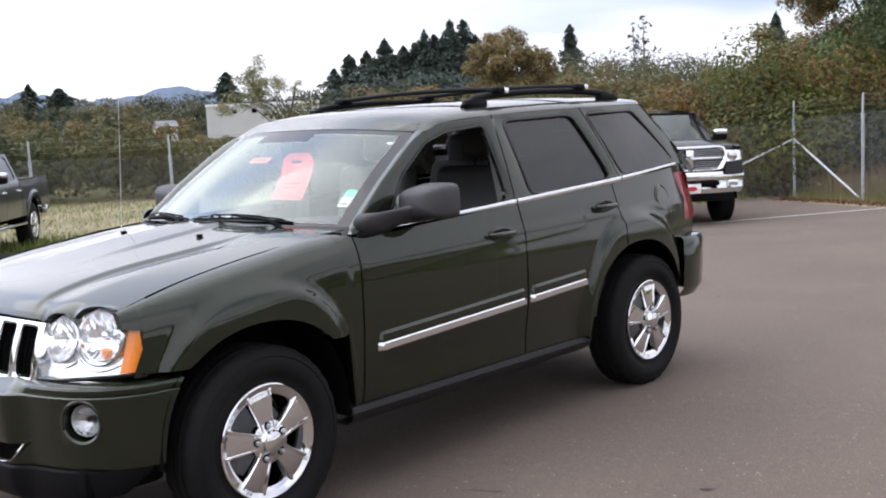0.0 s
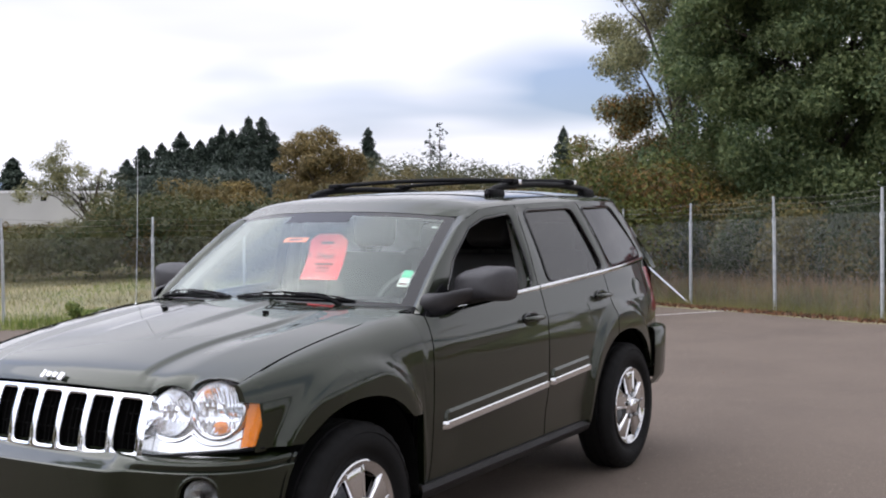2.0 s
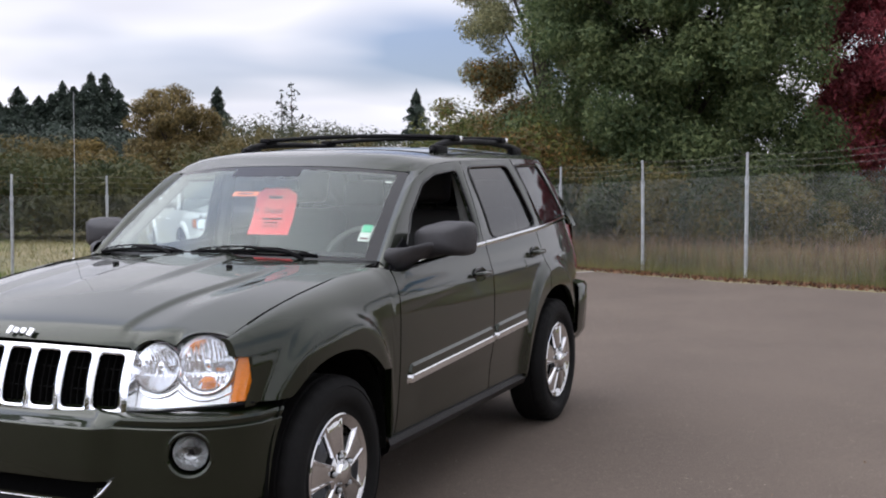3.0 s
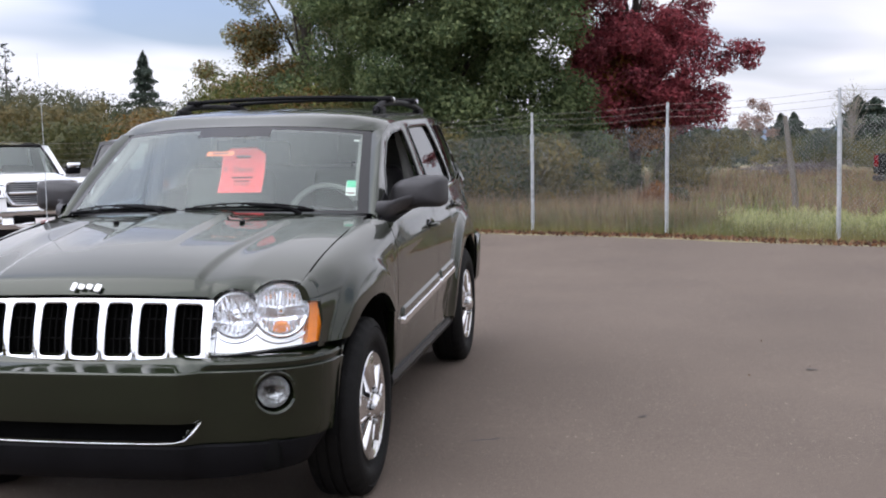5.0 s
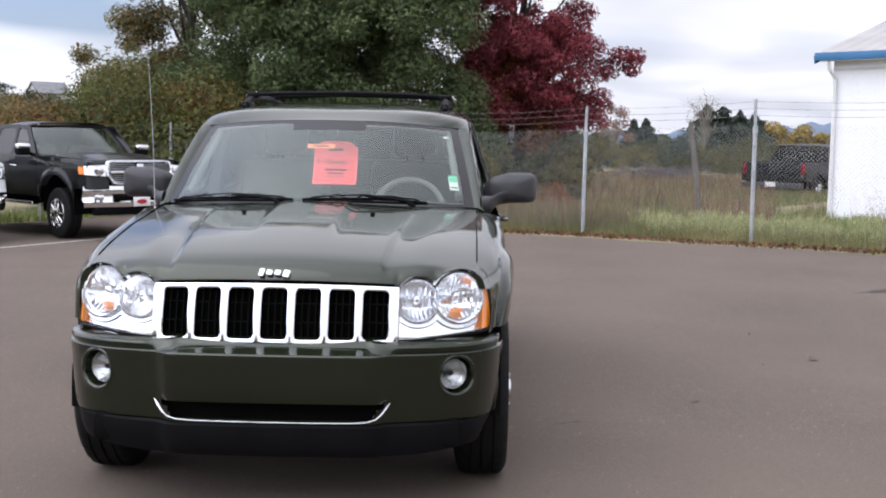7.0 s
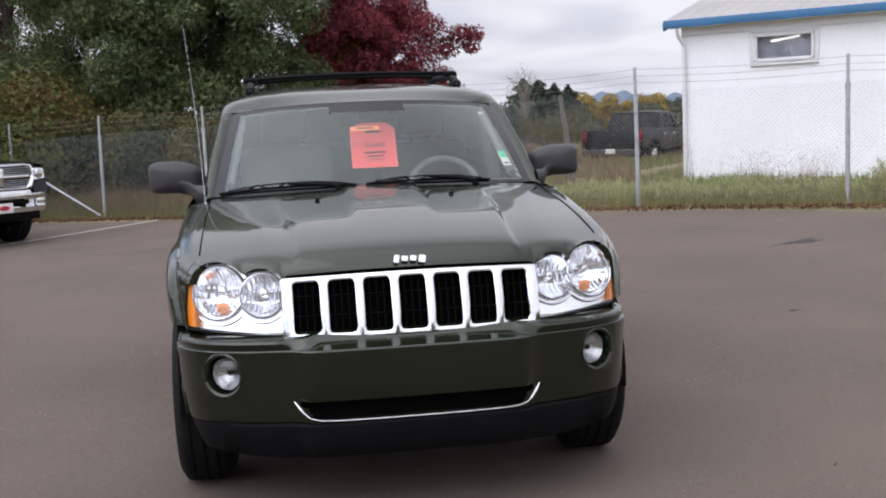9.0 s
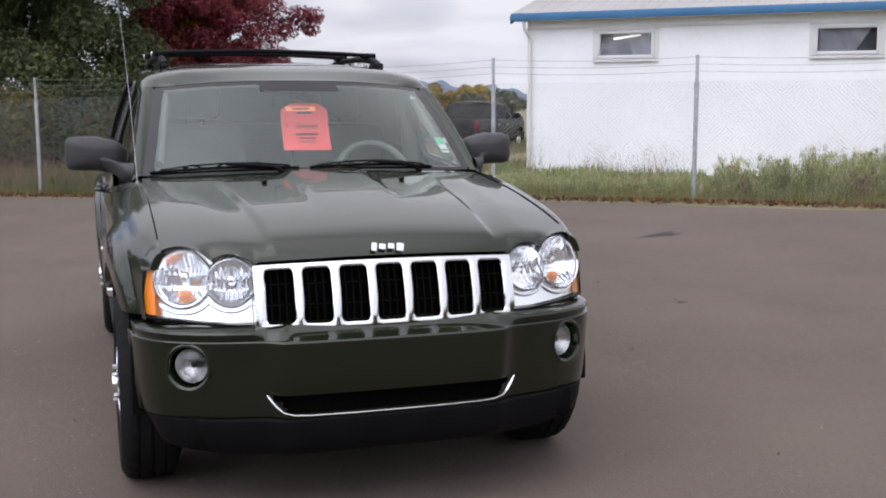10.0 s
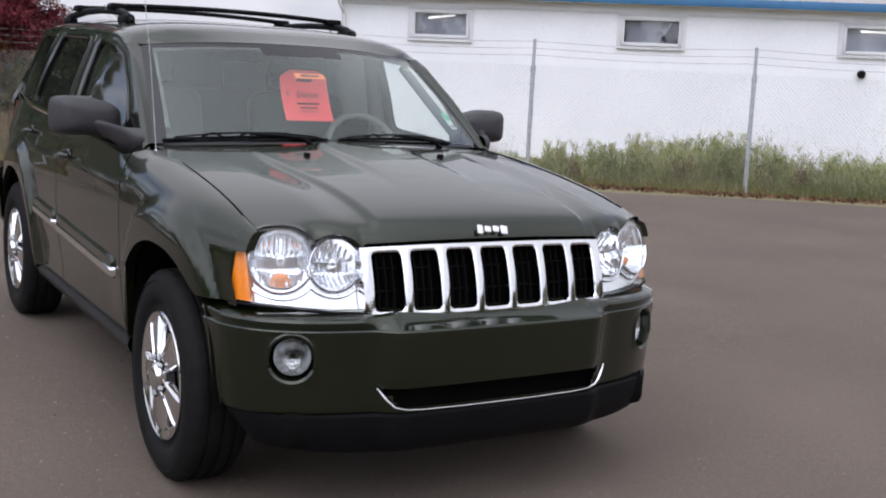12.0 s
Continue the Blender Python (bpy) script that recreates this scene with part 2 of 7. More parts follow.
def join(*geos):
    vs, fs, k = [], [], 0
    for v, f in geos:
        v = np.asarray(v, float).reshape(-1, 3)
        vs.append(v); fs += [tuple(i + k for i in face) for face in f]; k += len(v)
    return np.concatenate(vs), fs


def sheet(p, flip=False):
    """Quads over an array of points (rows, columns, 3)."""
    r, c = p.shape[:2]
    fs = []
    for i in range(r - 1):
        for j in range(c - 1):
            q = (i * c + j, i * c + j + 1, (i + 1) * c + j + 1, (i + 1) * c + j)
            fs.append(q[::-1] if flip else q)
    return p.reshape(-1, 3), fs


def mirrored(geo):
    v = np.array(geo[0], float).reshape(-1, 3).copy(); v[:, 0] *= -1
    return v, [tuple(f[::-1]) for f in geo[1]]


def moved(geo, m):
    v = np.asarray(geo[0], float).reshape(-1, 3)
    a = np.array(m)
    return v @ a[:3, :3].T + a[:3, 3], geo[1]


def thicken(geo, d):
    """Gives an open sheet a thickness d along its normals, with rims."""
    me = quick_mesh("tmp", geo[0], geo[1], False)
    bm = bmesh.new(); bm.from_mesh(me)
    bmesh.ops.solidify(bm, geom=bm.faces[:], thickness=d)
    v = [tuple(x.co) for x in bm.verts]; bm.verts.index_update()
    f = [tuple(x.index for x in fc.verts) for fc in bm.faces]
    bm.free(); bpy.data.meshes.remove(me)
    return np.array(v), f


def block(cx, cy, cz, sx, sy, sz, bevel=0.01, seg=2):
    bm = bmesh.new()
    bmesh.ops.create_cube(bm, size=1.0)
    bmesh.ops.scale(bm, vec=(sx, sy, sz), verts=bm.verts)
    if bevel:
        bmesh.ops.bevel(bm, geom=bm.edges[:], offset=min(bevel, 0.45 * min(sx, sy, sz)), segments=seg, affect="EDGES", profile=0.5)
    bmesh.ops.translate(bm, vec=(cx, cy, cz), verts=bm.verts)
    bm.verts.index_update()
    v, f = [tuple(x.co) for x in bm.verts], [tuple(x.index for x in fc.verts) for fc in bm.faces]
    bm.free()
    return np.array(v), f


def tube(points, radius, n=8, caps=True, closed=False):
    """A round bar along points; radius may be one number or one a point."""
    p = np.asarray(points, float)
    r = np.full(len(p), radius, float) if np.isscalar(radius) else np.asarray(radius, float)
    t = np.gradient(p, axis=0) if not closed else np.roll(p, -1, 0) - np.roll(p, 1, 0)
    t /= np.linalg.norm(t, axis=1, keepdims=True) + 1e-9
    ref = np.array([0, 0, 1.0]) if abs(t[:, 2]).mean() < 0.9 else np.array([1.0, 0, 0])
    a = np.cross(t, ref); a /= np.linalg.norm(a, axis=1, keepdims=True) + 1e-9
    b = np.cross(a, t)
    ang = np.linspace(0, 2 * np.pi, n, endpoint=False)
    ring = p[:, None] + r[:, None, None] * (np.cos(ang)[None, :, None] * a[:, None] + np.sin(ang)[None, :, None] * b[:, None])
    m = len(p)
    fs = []
    for i in range(m if closed else m - 1):
        j = (i + 1) % m
        for k in range(n):
            fs.append((i * n + k, i * n + (k + 1) % n, j * n + (k + 1) % n, j * n + k))
    if caps and not closed:
        fs.append(tuple(range(n))); fs.append(tuple(range((m - 1) * n + n - 1, (m - 1) * n - 1, -1)))
    return ring.reshape(-1, 3), fs


def lathe(profile, n=32, axis="x", closed=False):
    """Turns (radius, height) points round an axis through the origin."""
    pr = np.asarray(profile, float)
    ang = np.linspace(0, 2 * np.pi, n, endpoint=False)
    c, s = np.cos(ang), np.sin(ang)
    r, h = pr[:, 0][:, None], np.repeat(pr[:, 1][:, None], n, 1)
    v = {"x": np.stack([h, r * c, r * s], -1), "y": np.stack([r * c, h, r * s], -1), "z": np.stack([r * c, r * s, h], -1)}[axis]
    m = len(pr)
    fs = []
    for i in range(m if closed else m - 1):
        j = (i + 1) % m
        for k in range(n):
            fs.append((i * n + k, i * n + (k + 1) % n, j * n + (k + 1) % n, j * n + k))
    return v.reshape(-1, 3), fs


def weld(geo, eps=1e-5):
    """Joins points that lie on each other."""
    key = np.round(np.asarray(geo[0]) / eps).astype(np.int64)
    _, first, inv = np.unique(key, axis=0, return_index=True, return_inverse=True)
    inv = inv.ravel()
    return np.asarray(geo[0])[first], [tuple(int(inv[i]) for i in f) for f in geo[1]]


def resample(ctrl, n, closed=True):
    """n points a side along a polygon of control points, corner to corner."""
    c = [np.array(p, float) for p in ctrl]
    pts = []
    m = len(c) if closed else len(c) - 1
    for i in range(m):
        a, b = c[i], c[(i + 1) % len(c)]
        pts += [a + (b - a) * k / n for k in range(n)]
    if not closed:
        pts.append(c[-1])
    return np.array(pts)


def smooth_loop(p, times=2):
    for _ in range(times):
        p = 0.25 * np.roll(p, 1, 0) + 0.5 * p + 0.25 * np.roll(p, -1, 0)
    return p


def ring_faces(n, rings):
    fs = []
    for r in range(rings - 1):
        for k in range(n):
            fs.append((r * n + k, r * n + (k + 1) % n, (r + 1) * n + (k + 1) % n, (r + 1) * n + k))
    return fs


def soup(name, quads, material, parent=None, label=""):
    """Many loose quads or triangles, an array (n, 4 or 3, 3), as one mesh."""
    q = np.asarray(quads, np.float32)
    n, m = q.shape[:2]
    me = bpy.data.meshes.new(name)
    me.vertices.add(n * m); me.vertices.foreach_set("co", q.reshape(-1))
    me.loops.add(n * m); me.loops.foreach_set("vertex_index", np.arange(n * m, dtype=np.int32))
    me.polygons.add(n); me.polygons.foreach_set("loop_start", np.arange(0, n * m, m, dtype=np.int32))
    me.update(calc_edges=True)
    me.materials.append(material)
    ob = new(name, me)
    if parent is not None:
        ob.parent = parent
    if label:
        ob["label"] = label
    return ob


def ground_z(x, y):
    """The lot falls gently to the west and rises to the east, away from the car."""
    r = np.hypot(x, np.asarray(y, float) - 1.4)
    hump = 0.042 * sstep(.5, 2.6, y) * (1 - sstep(3.6, 8, y)) * (1 - sstep(2.0, 5.5, np.abs(x)))
    return 0.03 * np.clip(x, -9, 5) * sstep(4, 11, r) + hump


def on_ground(x, y, rz=0, lift=0.0):
    return pose(x, y, float(ground_z(x, y)) + lift, 0, 0, rz)

# ---- ground ----
ASPHALT = surface("worn_asphalt", (0.126, 0.100, 0.082), 0.9, vary=0.12, scale=0.7, fine=38, bump=0.42, bump_scale=260, second=(0.150, 0.120, 0.098), spec=0.25)
# pale grit showing in the binder, at two sizes
an, al = ASPHALT.node_tree.nodes, ASPHALT.node_tree.links
a_in = an["Principled BSDF"].inputs["Base Color"]
a_src = a_in.links[0].from_socket
a_tc = an.new("ShaderNodeTexCoord")
for g_scale, g_lo, g_hi, g_col in ((190.0, 0.60, 0.74, (0.30, 0.25, 0.21, 1)), (60.0, 0.70, 0.74, (0.42, 0.37, 0.31, 1)), (130.0, 0.40, 0.28, (0.065, 0.052, 0.044, 1))):
    a_n, a_r, a_m = an.new("ShaderNodeTexNoise"), an.new("ShaderNodeMapRange"), an.new("ShaderNodeMix")
    a_n.inputs["Scale"].default_value, a_n.inputs["Detail"].default_value = g_scale, 2
    a_r.inputs["From Min"].default_value, a_r.inputs["From Max"].default_value = g_lo, g_hi
    a_m.data_type = "RGBA"; a_m.inputs[7].default_value = g_col
    al.new(a_tc.outputs["Object"], a_n.inputs["Vector"]); al.new(a_n.outputs["Fac"], a_r.inputs["Value"]); al.new(a_r.outputs[0], a_m.inputs["Factor"])
    al.new(a_src, a_m.inputs[6]); a_src = a_m.outputs[2]
al.new(a_src, a_in)
FIELD = surface("dry_grass_field", (0.20, 0.205, 0.085), 0.95, vary=0.35, scale=0.35, fine=9, bump=0.6, bump_scale=30, second=(0.30, 0.245, 0.140))
PAINTLINE = surface("worn_white_line", (0.52, 0.50, 0.48), 0.8, vary=0.3, scale=12, fine=120)
OIL = surface("oil_stain", (0.030, 0.026, 0.024), 0.7, vary=0.3)

s = np.concatenate([-np.geomspace(3000, 30, 16), np.linspace(-24, 24, 33), np.geomspace(30, 3000, 16)])
gx, gy = np.meshgrid(s, s + 8, indexing="xy")
gz = ground_z(gx, gy) - 0.012
tagged(part("ground", sheet(np.stack([gx, gy, gz], -1)), FIELD), "dry grass field with green patches beyond the fence", "ground", kind="structure")

U, V = np.array([0.78, -0.626]), np.array([-0.55, -0.835])       # along the far fence; along the lot's west edge
CORNER = np.array([-6.80, 19.30])
a, b = np.linspace(0, 48, 49), np.linspace(0, 62, 63)
aa, bb = np.meshgrid(a, b, indexing="xy")
lx, ly = CORNER[0] + U[0] * aa + V[0] * bb, CORNER[1] + U[1] * aa + V[1] * bb
wob = 0.06 * np.sin(aa * 1.3) + 0.05 * np.sin(aa * 3.1 + 1)
edge = (bb == 0)
lx, ly = lx + np.where(edge, wob * 0.6, 0), ly + np.where(edge, wob, 0)
tagged(part("pavement", sheet(np.stack([lx, ly, ground_z(lx, ly)], -1), flip=True), ASPHALT), "worn grey-brown asphalt parking lot", "pavement", kind="structure")


def painted_line(p, q, w=0.10):
    p, q = np.array(p, float), np.array(q, float)
    d = (q - p) / np.linalg.norm(q - p)
    nrm = np.array([-d[1], d[0]])
    t = np.linspace(0, 1, 24)
    c = p + (q - p) * t[:, None]
    rows = np.stack([c - nrm * w / 2, c + nrm * w / 2], 0)
    z = ground_z(rows[..., 0], rows[..., 1]) + 0.004
    ob = part("line_marking", sheet(np.concatenate([rows, z[..., None]], -1), flip=True), PAINTLINE)
    return tagged(ob, "worn white painted stall line on the asphalt", "line marking", "stall lines", "structure")


def stain(x, y, rx, ry, turn, seed):
    rng = np.random.default_rng(seed)
    ang = np.linspace(0, 2 * np.pi, 28, endpoint=False)
    r = 1 + 0.25 * np.sin(ang * 3 + seed) + 0.18 * rng.standard_normal(28)
    px, py = rx * r * np.cos(ang), ry * r * np.sin(ang)
    c, sn = math.cos(radians(turn)), math.sin(radians(turn))
    X, Y = x + px * c - py * sn, y + px * sn + py * c
    v = np.stack([X, Y, ground_z(X, Y) + 0.003], -1)
    return tagged(part("oil_stain", (v, [tuple(range(28))]), OIL, smooth=False), "dark oil stain soaked into the asphalt", "stain", "stains", "structure")

# ---- the green sport utility vehicle ----
car = thing("suv", pose(0, 0, 0), "dark green metallic sport utility vehicle with chrome grille, driver window down", "car")
ARCHES = ((0.0, 0.447, 0.385, 0.46), (2.66, 0.485, 0.40, 0.485))       # centre y, half width, base z, height
ARCH_N = 2.2
side_x = cur([(.30, .84), (.40, .885), (.50, .903), (.62, .913), (.75, .920), (.90, .922), (1.0, .915), (1.10, .892), (1.20, .862), (1.32, .83)])
narrow = cur([(-.66, .125), (-.45, .078), (-.25, .03), (0, .01), (.3, .004), (.8, 0), (2.4, 0), (2.9, .012), (3.2, .04), (3.42, .09)])
fender_top = cur([(-.66, .915), (-.54, .950), (-.26, 1.025), (.09, 1.085), (.48, 1.130), (.62, 1.122)])


def belt(y):
    return 1.122 + 0.0575 * (np.asarray(y, float) - 0.86) + 0.012 * sstep(0.2, 0.9, y) - 0.012


def arch_q(y, z, a):
    yc, hw, z0, h = a
    return ((np.abs(y - yc) / hw) ** ARCH_N + (np.maximum(z - z0, 0) / h) ** ARCH_N) ** (1 / ARCH_N)


def arch_z(y, a):
    yc, hw, z0, h = a
    t = np.clip(np.abs(y - yc) / hw, 0, 1)
    return z0 + h * (1 - t ** ARCH_N) ** (1 / ARCH_N)


def body_x(y, z):
    y, z = np.broadcast_arrays(np.asarray(y, float), np.asarray(z, float))
    x = side_x(z) - narrow(y)
    for a in ARCHES:
        q = arch_q(y, z, (a[0], a[1] * .84, a[2], a[3]))
        fade = 1 - sstep(.44, .53, y) if a[0] < 1 else 1
        x = x + 0.032 * (1 - sstep(1.23, 1.37, q)) * sstep(0.80, 1.0, q) * fade
    # shoulder crease above the handles and a shallow scallop over the lower doors
    x = x + 0.006 * np.exp(-((z - (1.00 + 0.03 * (y - 1))) / 0.02) ** 2) * sstep(0.4, 0.7, y)
    x = x - 0.012 * np.exp(-((z - 0.52) / 0.09) ** 2) * sstep(0.5, 0.8, y) * (1 - sstep(2.0, 2.2, y))
    w = 1 - sstep(0.40, 0.62, y)
    zt = fender_top(y)
    z0 = zt - 0.17
    t = np.clip((z - z0) / 0.17, 0, 1)
    base = side_x(z0) - narrow(y)
    roll = 0.772 + (base - 0.772) * np.sqrt(np.maximum(0, 1 - t ** 2.4))
    roll = roll + (x - (side_x(z) - narrow(y))) * (1 - t)
    return x * (1 - w) + np.where(t > 0, roll, x) * w


def side_top(y):
    w = sstep(0.45, 0.62, y)
    return fender_top(y) * (1 - w) + belt(y) * w


def side_panel(cols, rows=26):
    """A panel of the body's side from columns (y, bottom z)."""
    y = np.array([c[0] for c in cols]); zb = np.array([c[1] for c in cols])
    s = np.linspace(0, 1, rows)
    v = 1 - (1 - s) ** 1.5
    zt = side_top(y)
    z = zb[None] + (zt - zb)[None] * v[:, None]
    yy = np.repeat(y[None], rows, 0)
    p = np.stack([body_x(yy, z), yy, z], -1)
    # a turned-in lip along the bottom and both ends
    lip = p[:1].copy(); lip[..., 0] -= 0.03
    p = np.concatenate([lip, p], 0)
    e0, e1 = p[:, :1].copy(), p[:, -1:].copy()
    e0[..., 0] -= 0.03; e1[..., 0] -= 0.03
    return sheet(np.concatenate([e0, p, e1], 1))


def arch_cols(a, y0, y1, n=30):
    yc, hw, z0, h = a
    th = np.linspace(0, np.pi, n)
    ys = yc - hw * np.sign(np.cos(th)) * np.abs(np.cos(th)) ** (2 / ARCH_N)
    return [(float(q), float(arch_z(q, a))) for q in ys if y0 < q < y1]


def sill(y):
    return 0.405 + 0.012 * (y - 0.6)


fr, rr_ = ARCHES
fender_cols = [(q, 0.90 - 0.02 * (q + .62) / .14) for q in np.linspace(-.545, -.478, 5)] + [(-.477, .72)]
fender_cols += [(q, max(z, .72)) for q, z in arch_cols(fr, -.47, .49)] + [(.482, .40), (.50, sill(.5)), (.528, sill(.53))]
corner_y = np.linspace(-.520, -.474, 8)
corner_top = .730 + 2.5 * (corner_y + .518)
CORNER_P = np.stack([np.stack([side_x(.72 + (corner_top - .715) * k) - narrow(corner_y) + .004, corner_y, .712 + (corner_top - .712) * k], -1) for k in np.linspace(0, 1, 6)], 0)
fdoor_cols = [(q, sill(q)) for q in np.linspace(.536, 1.648, 34)]
rdoor_cols = [(q, sill(q)) for q in np.linspace(1.658, 2.15, 14)] + arch_cols(rr_, 2.1, 2.50) + [(2.503, float(arch_z(2.503, rr_)))]
quarter_cols = [(2.512, float(arch_z(2.512, rr_)))] + arch_cols(rr_, 2.52, 3.12) + [(3.13, .60), (3.14, .60), (3.2, .60), (3.26, .60), (3.32, .60), (3.38, .60), (3.42, .60)]

gx_taper = lambda y: 0.115 * np.clip((np.asarray(y, float) - 2.45) / 1.0, 0, 1) ** 1.4


def glass_x(y, z):
    """The side of the cabin above the belt."""
    y, z = np.asarray(y, float), np.asarray(z, float)
    up = z - belt(y)
    return 0.862 - gx_taper(y) - 0.042 * (1 - sstep(.55, 1.45, y)) - 0.26 * up - 0.16 * np.maximum(up - 0.12, 0) ** 1.6


def on_side(yz, inset=0.0):
    return np.stack([glass_x(yz[:, 0], yz[:, 1]) - inset, yz[:, 0], yz[:, 1]], -1)


FRAME_F = [(.585, 1.118), (.86, 1.352), (1.10, 1.517), (1.30, 1.580), (1.652, 1.606), (1.652, 1.176)]
PANE_F = [(.79, 1.130), (.95, 1.345), (1.145, 1.485), (1.30, 1.532), (1.575, 1.558), (1.612, 1.176)]
FRAME_R = [(1.660, 1.177), (1.660, 1.607), (2.395, 1.633), (2.600, 1.230)]
PANE_R = [(1.795, 1.196), (1.725, 1.575), (2.31, 1.595), (2.515, 1.238)]
FRAME_Q = [(2.608, 1.231), (2.405, 1.634), (3.08, 1.642), (3.52, 1.270)]
PANE_Q = [(2.645, 1.250), (2.435, 1.598), (2.955, 1.608), (3.345, 1.286)]


def frame_ring(frame_c, pane_c, n):
    a = resample(frame_c, n)
    b = smooth_loop(resample(pane_c, n), 2)
    mid = 0.25 * a + 0.75 * b
    rings = [on_side(a, 0.03), on_side(a), on_side(mid), on_side(b, 0.006), on_side(b, 0.03)]
    return np.concatenate(rings), ring_faces(len(a), 5), b


def pane_fan(loop, inset):
    p = on_side(loop, inset)
    c = loop.mean(0)
    half = on_side(c + (loop - c) * 0.5, inset)
    cc = on_side(c[None], inset)
    n = len(p)
    return np.concatenate([p, half, cc]), ring_faces(n, 2) + [(n + k, n + (k + 1) % n, 2 * n) for k in range(n)]


def strip_along(pts, w, depth):
    """A flat bar with rounded edges laid along points on the car's side; w up, depth outwards."""
    p = np.asarray(pts, float)
    prof = [(-depth * .6, -w / 2), (depth * .6, -w / 2), (depth, -w * .36), (depth, w * .36), (depth * .6, w / 2), (-depth * .6, w / 2)]
    rows = np.stack([np.stack([p[:, 0] + d, p[:, 1], p[:, 2] + h], -1) for d, h in prof], 0)
    v, f = sheet(rows)
    m = p.shape[0]
    f = f + [tuple(k * m for k in range(6)), tuple(k * m + m - 1 for k in range(5, -1, -1))]
    return v, f


def side_of(sgn, geo):
    return geo if sgn > 0 else mirrored(geo)


def handle_geo(y, z):
    x = float(body_x(y, z))
    base = moved(lathe([(0.001, .002), (.055, .003), (.062, -.004)], 24, "x"), Matrix.Translation((x + .002, y, z)) @ Matrix.Diagonal((1, 1.55, .62, 1)))
    t = np.linspace(-1, 1, 15)
    bar = tube(np.stack([x + .012 + .026 * (1 - t ** 4), y + .098 * t, z + .008 + 0 * t], -1), .0135 - .004 * np.abs(t) ** 3, 10)
    return base, bar


for sgn in (1, -1):
    part("fender", side_of(sgn, join(side_panel(fender_cols), sheet(CORNER_P))), GREEN, car)
    fd = part("front_door", side_of(sgn, side_panel(fdoor_cols)), GREEN, car)
    rd = part("rear_door", side_of(sgn, side_panel(rdoor_cols)), GREEN, car)
    part("quarter_panel", side_of(sgn, side_panel(quarter_cols)), GREEN, car)
    v, f, loop = frame_ring(FRAME_F, PANE_F, 12)
    part("window_frame", side_of(sgn, (v, f)), GREEN, fd)
    if sgn < 0:
        part("window", side_of(sgn, pane_fan(loop, .016)), SIDEGLASS, fd, "clear side window glass").visible_shadow = False
    part("window_seal", side_of(sgn, tube(on_side(loop, .006), .007, 6, closed=True)), GLOSSBLACK, fd)
    v, f, loop = frame_ring(FRAME_R, PANE_R, 14)
    part("window_frame", side_of(sgn, (v, f)), GREEN, rd)
    part("window", side_of(sgn, pane_fan(loop, .014)), TINTED, rd, "dark tinted window glass")
    part("window_seal", side_of(sgn, tube(on_side(loop, .004), .008, 6, closed=True)), GLOSSBLACK, rd)
    v, f, loop = frame_ring(FRAME_Q, PANE_Q, 14)
    part("quarter_frame", side_of(sgn, (v, f)), GREEN, car)
    pv, pf = pane_fan(loop, .011)
    pv[:, 0] += .026 * (pv[:, 1] - pv[:, 1].mean())           # the glass stands a little straighter than the body
    part("quarter_window", side_of(sgn, (pv, pf)), TINTED, car, "dark tinted quarter window")
    part("window_seal", side_of(sgn, tube(on_side(loop, .004), .008, 6, closed=True)), GLOSSBLACK, car)
    # bright belt strips
    for y0, y1, own in ((.80, 1.648, fd), (1.66, 2.598, rd), (2.61, 3.33, car)):
        yy = np.linspace(y0, y1, 16)
        part("belt_trim", side_of(sgn, strip_along(np.stack([glass_x(yy, belt(yy)) + .004, yy, belt(yy) + .008], -1), .026, .007)), CHROME, own, "chrome belt strip")
    # body side mouldings with bright inserts
    for y0, y1, own in ((.605, 1.642, fd), (1.664, 2.165, rd)):
        yy = np.concatenate([[y0, y0 + .010, y0 + .026], np.linspace(y0 + .05, y1 - .05, 18), [y1 - .026, y1 - .010, y1]])
        zz = .645 + .055 * (yy - .61)
        dip = .032 * np.clip(1 - np.minimum(yy - y0, y1 - yy) / .03, 0, 1) ** 1.6
        mo = part("side_moulding", side_of(sgn, strip_along(np.stack([side_x(zz) - narrow(yy) - .012 - dip, yy, zz + .008], -1), .088, .026)), GREEN, own)
        part("moulding_insert", side_of(sgn, strip_along(np.stack([side_x(zz) - narrow(yy) + .010 - dip, yy, zz - .012], -1), .036, .010)), CHROME, mo, "chrome moulding insert")
    for y, z, own in ((1.467, 1.028, fd), (2.384, 1.088, rd)):
        base, bar = handle_geo(y, z)
        part("handle_cup", side_of(sgn, base), GLOSSBLACK, own)
        part("door_handle", side_of(sgn, bar), GREEN, own)
    # sill
    yy = np.linspace(.46, 2.20, 24)
    rocker = sheet(np.stack([np.stack([.86 + d + 0 * yy, yy, sill(yy) + h], -1) for d, h in ((-.10, -.085), (-.01, -.085), (.032, -.06), (.044, -.03), (.036, -.004), (-.02, .004))], 0))
    part("rocker_panel", side_of(sgn, rocker), SILLPLASTIC, car, "dark grey sill moulding")
    # wheel arch liners
    for a in ARCHES:
        yc, hw, z0, h = a
        th = np.linspace(-.04, np.pi + .04, 26)
        cc, ss = np.cos(th), np.sin(th)
        ys = yc - (hw + .015) * np.sign(cc) * np.abs(cc) ** (2 / ARCH_N)
        zs = z0 + (h + .012) * np.sign(ss) * np.abs(ss) ** (2 / ARCH_N)
        rows = np.stack([np.stack([np.full(26, xx), ys, zs], -1) for xx in (.882, .75, .56)], 0)
        v, f = sheet(rows)
        k = len(v)
        f = f + [tuple(range(52, 78))]
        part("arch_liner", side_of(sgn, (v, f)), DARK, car)

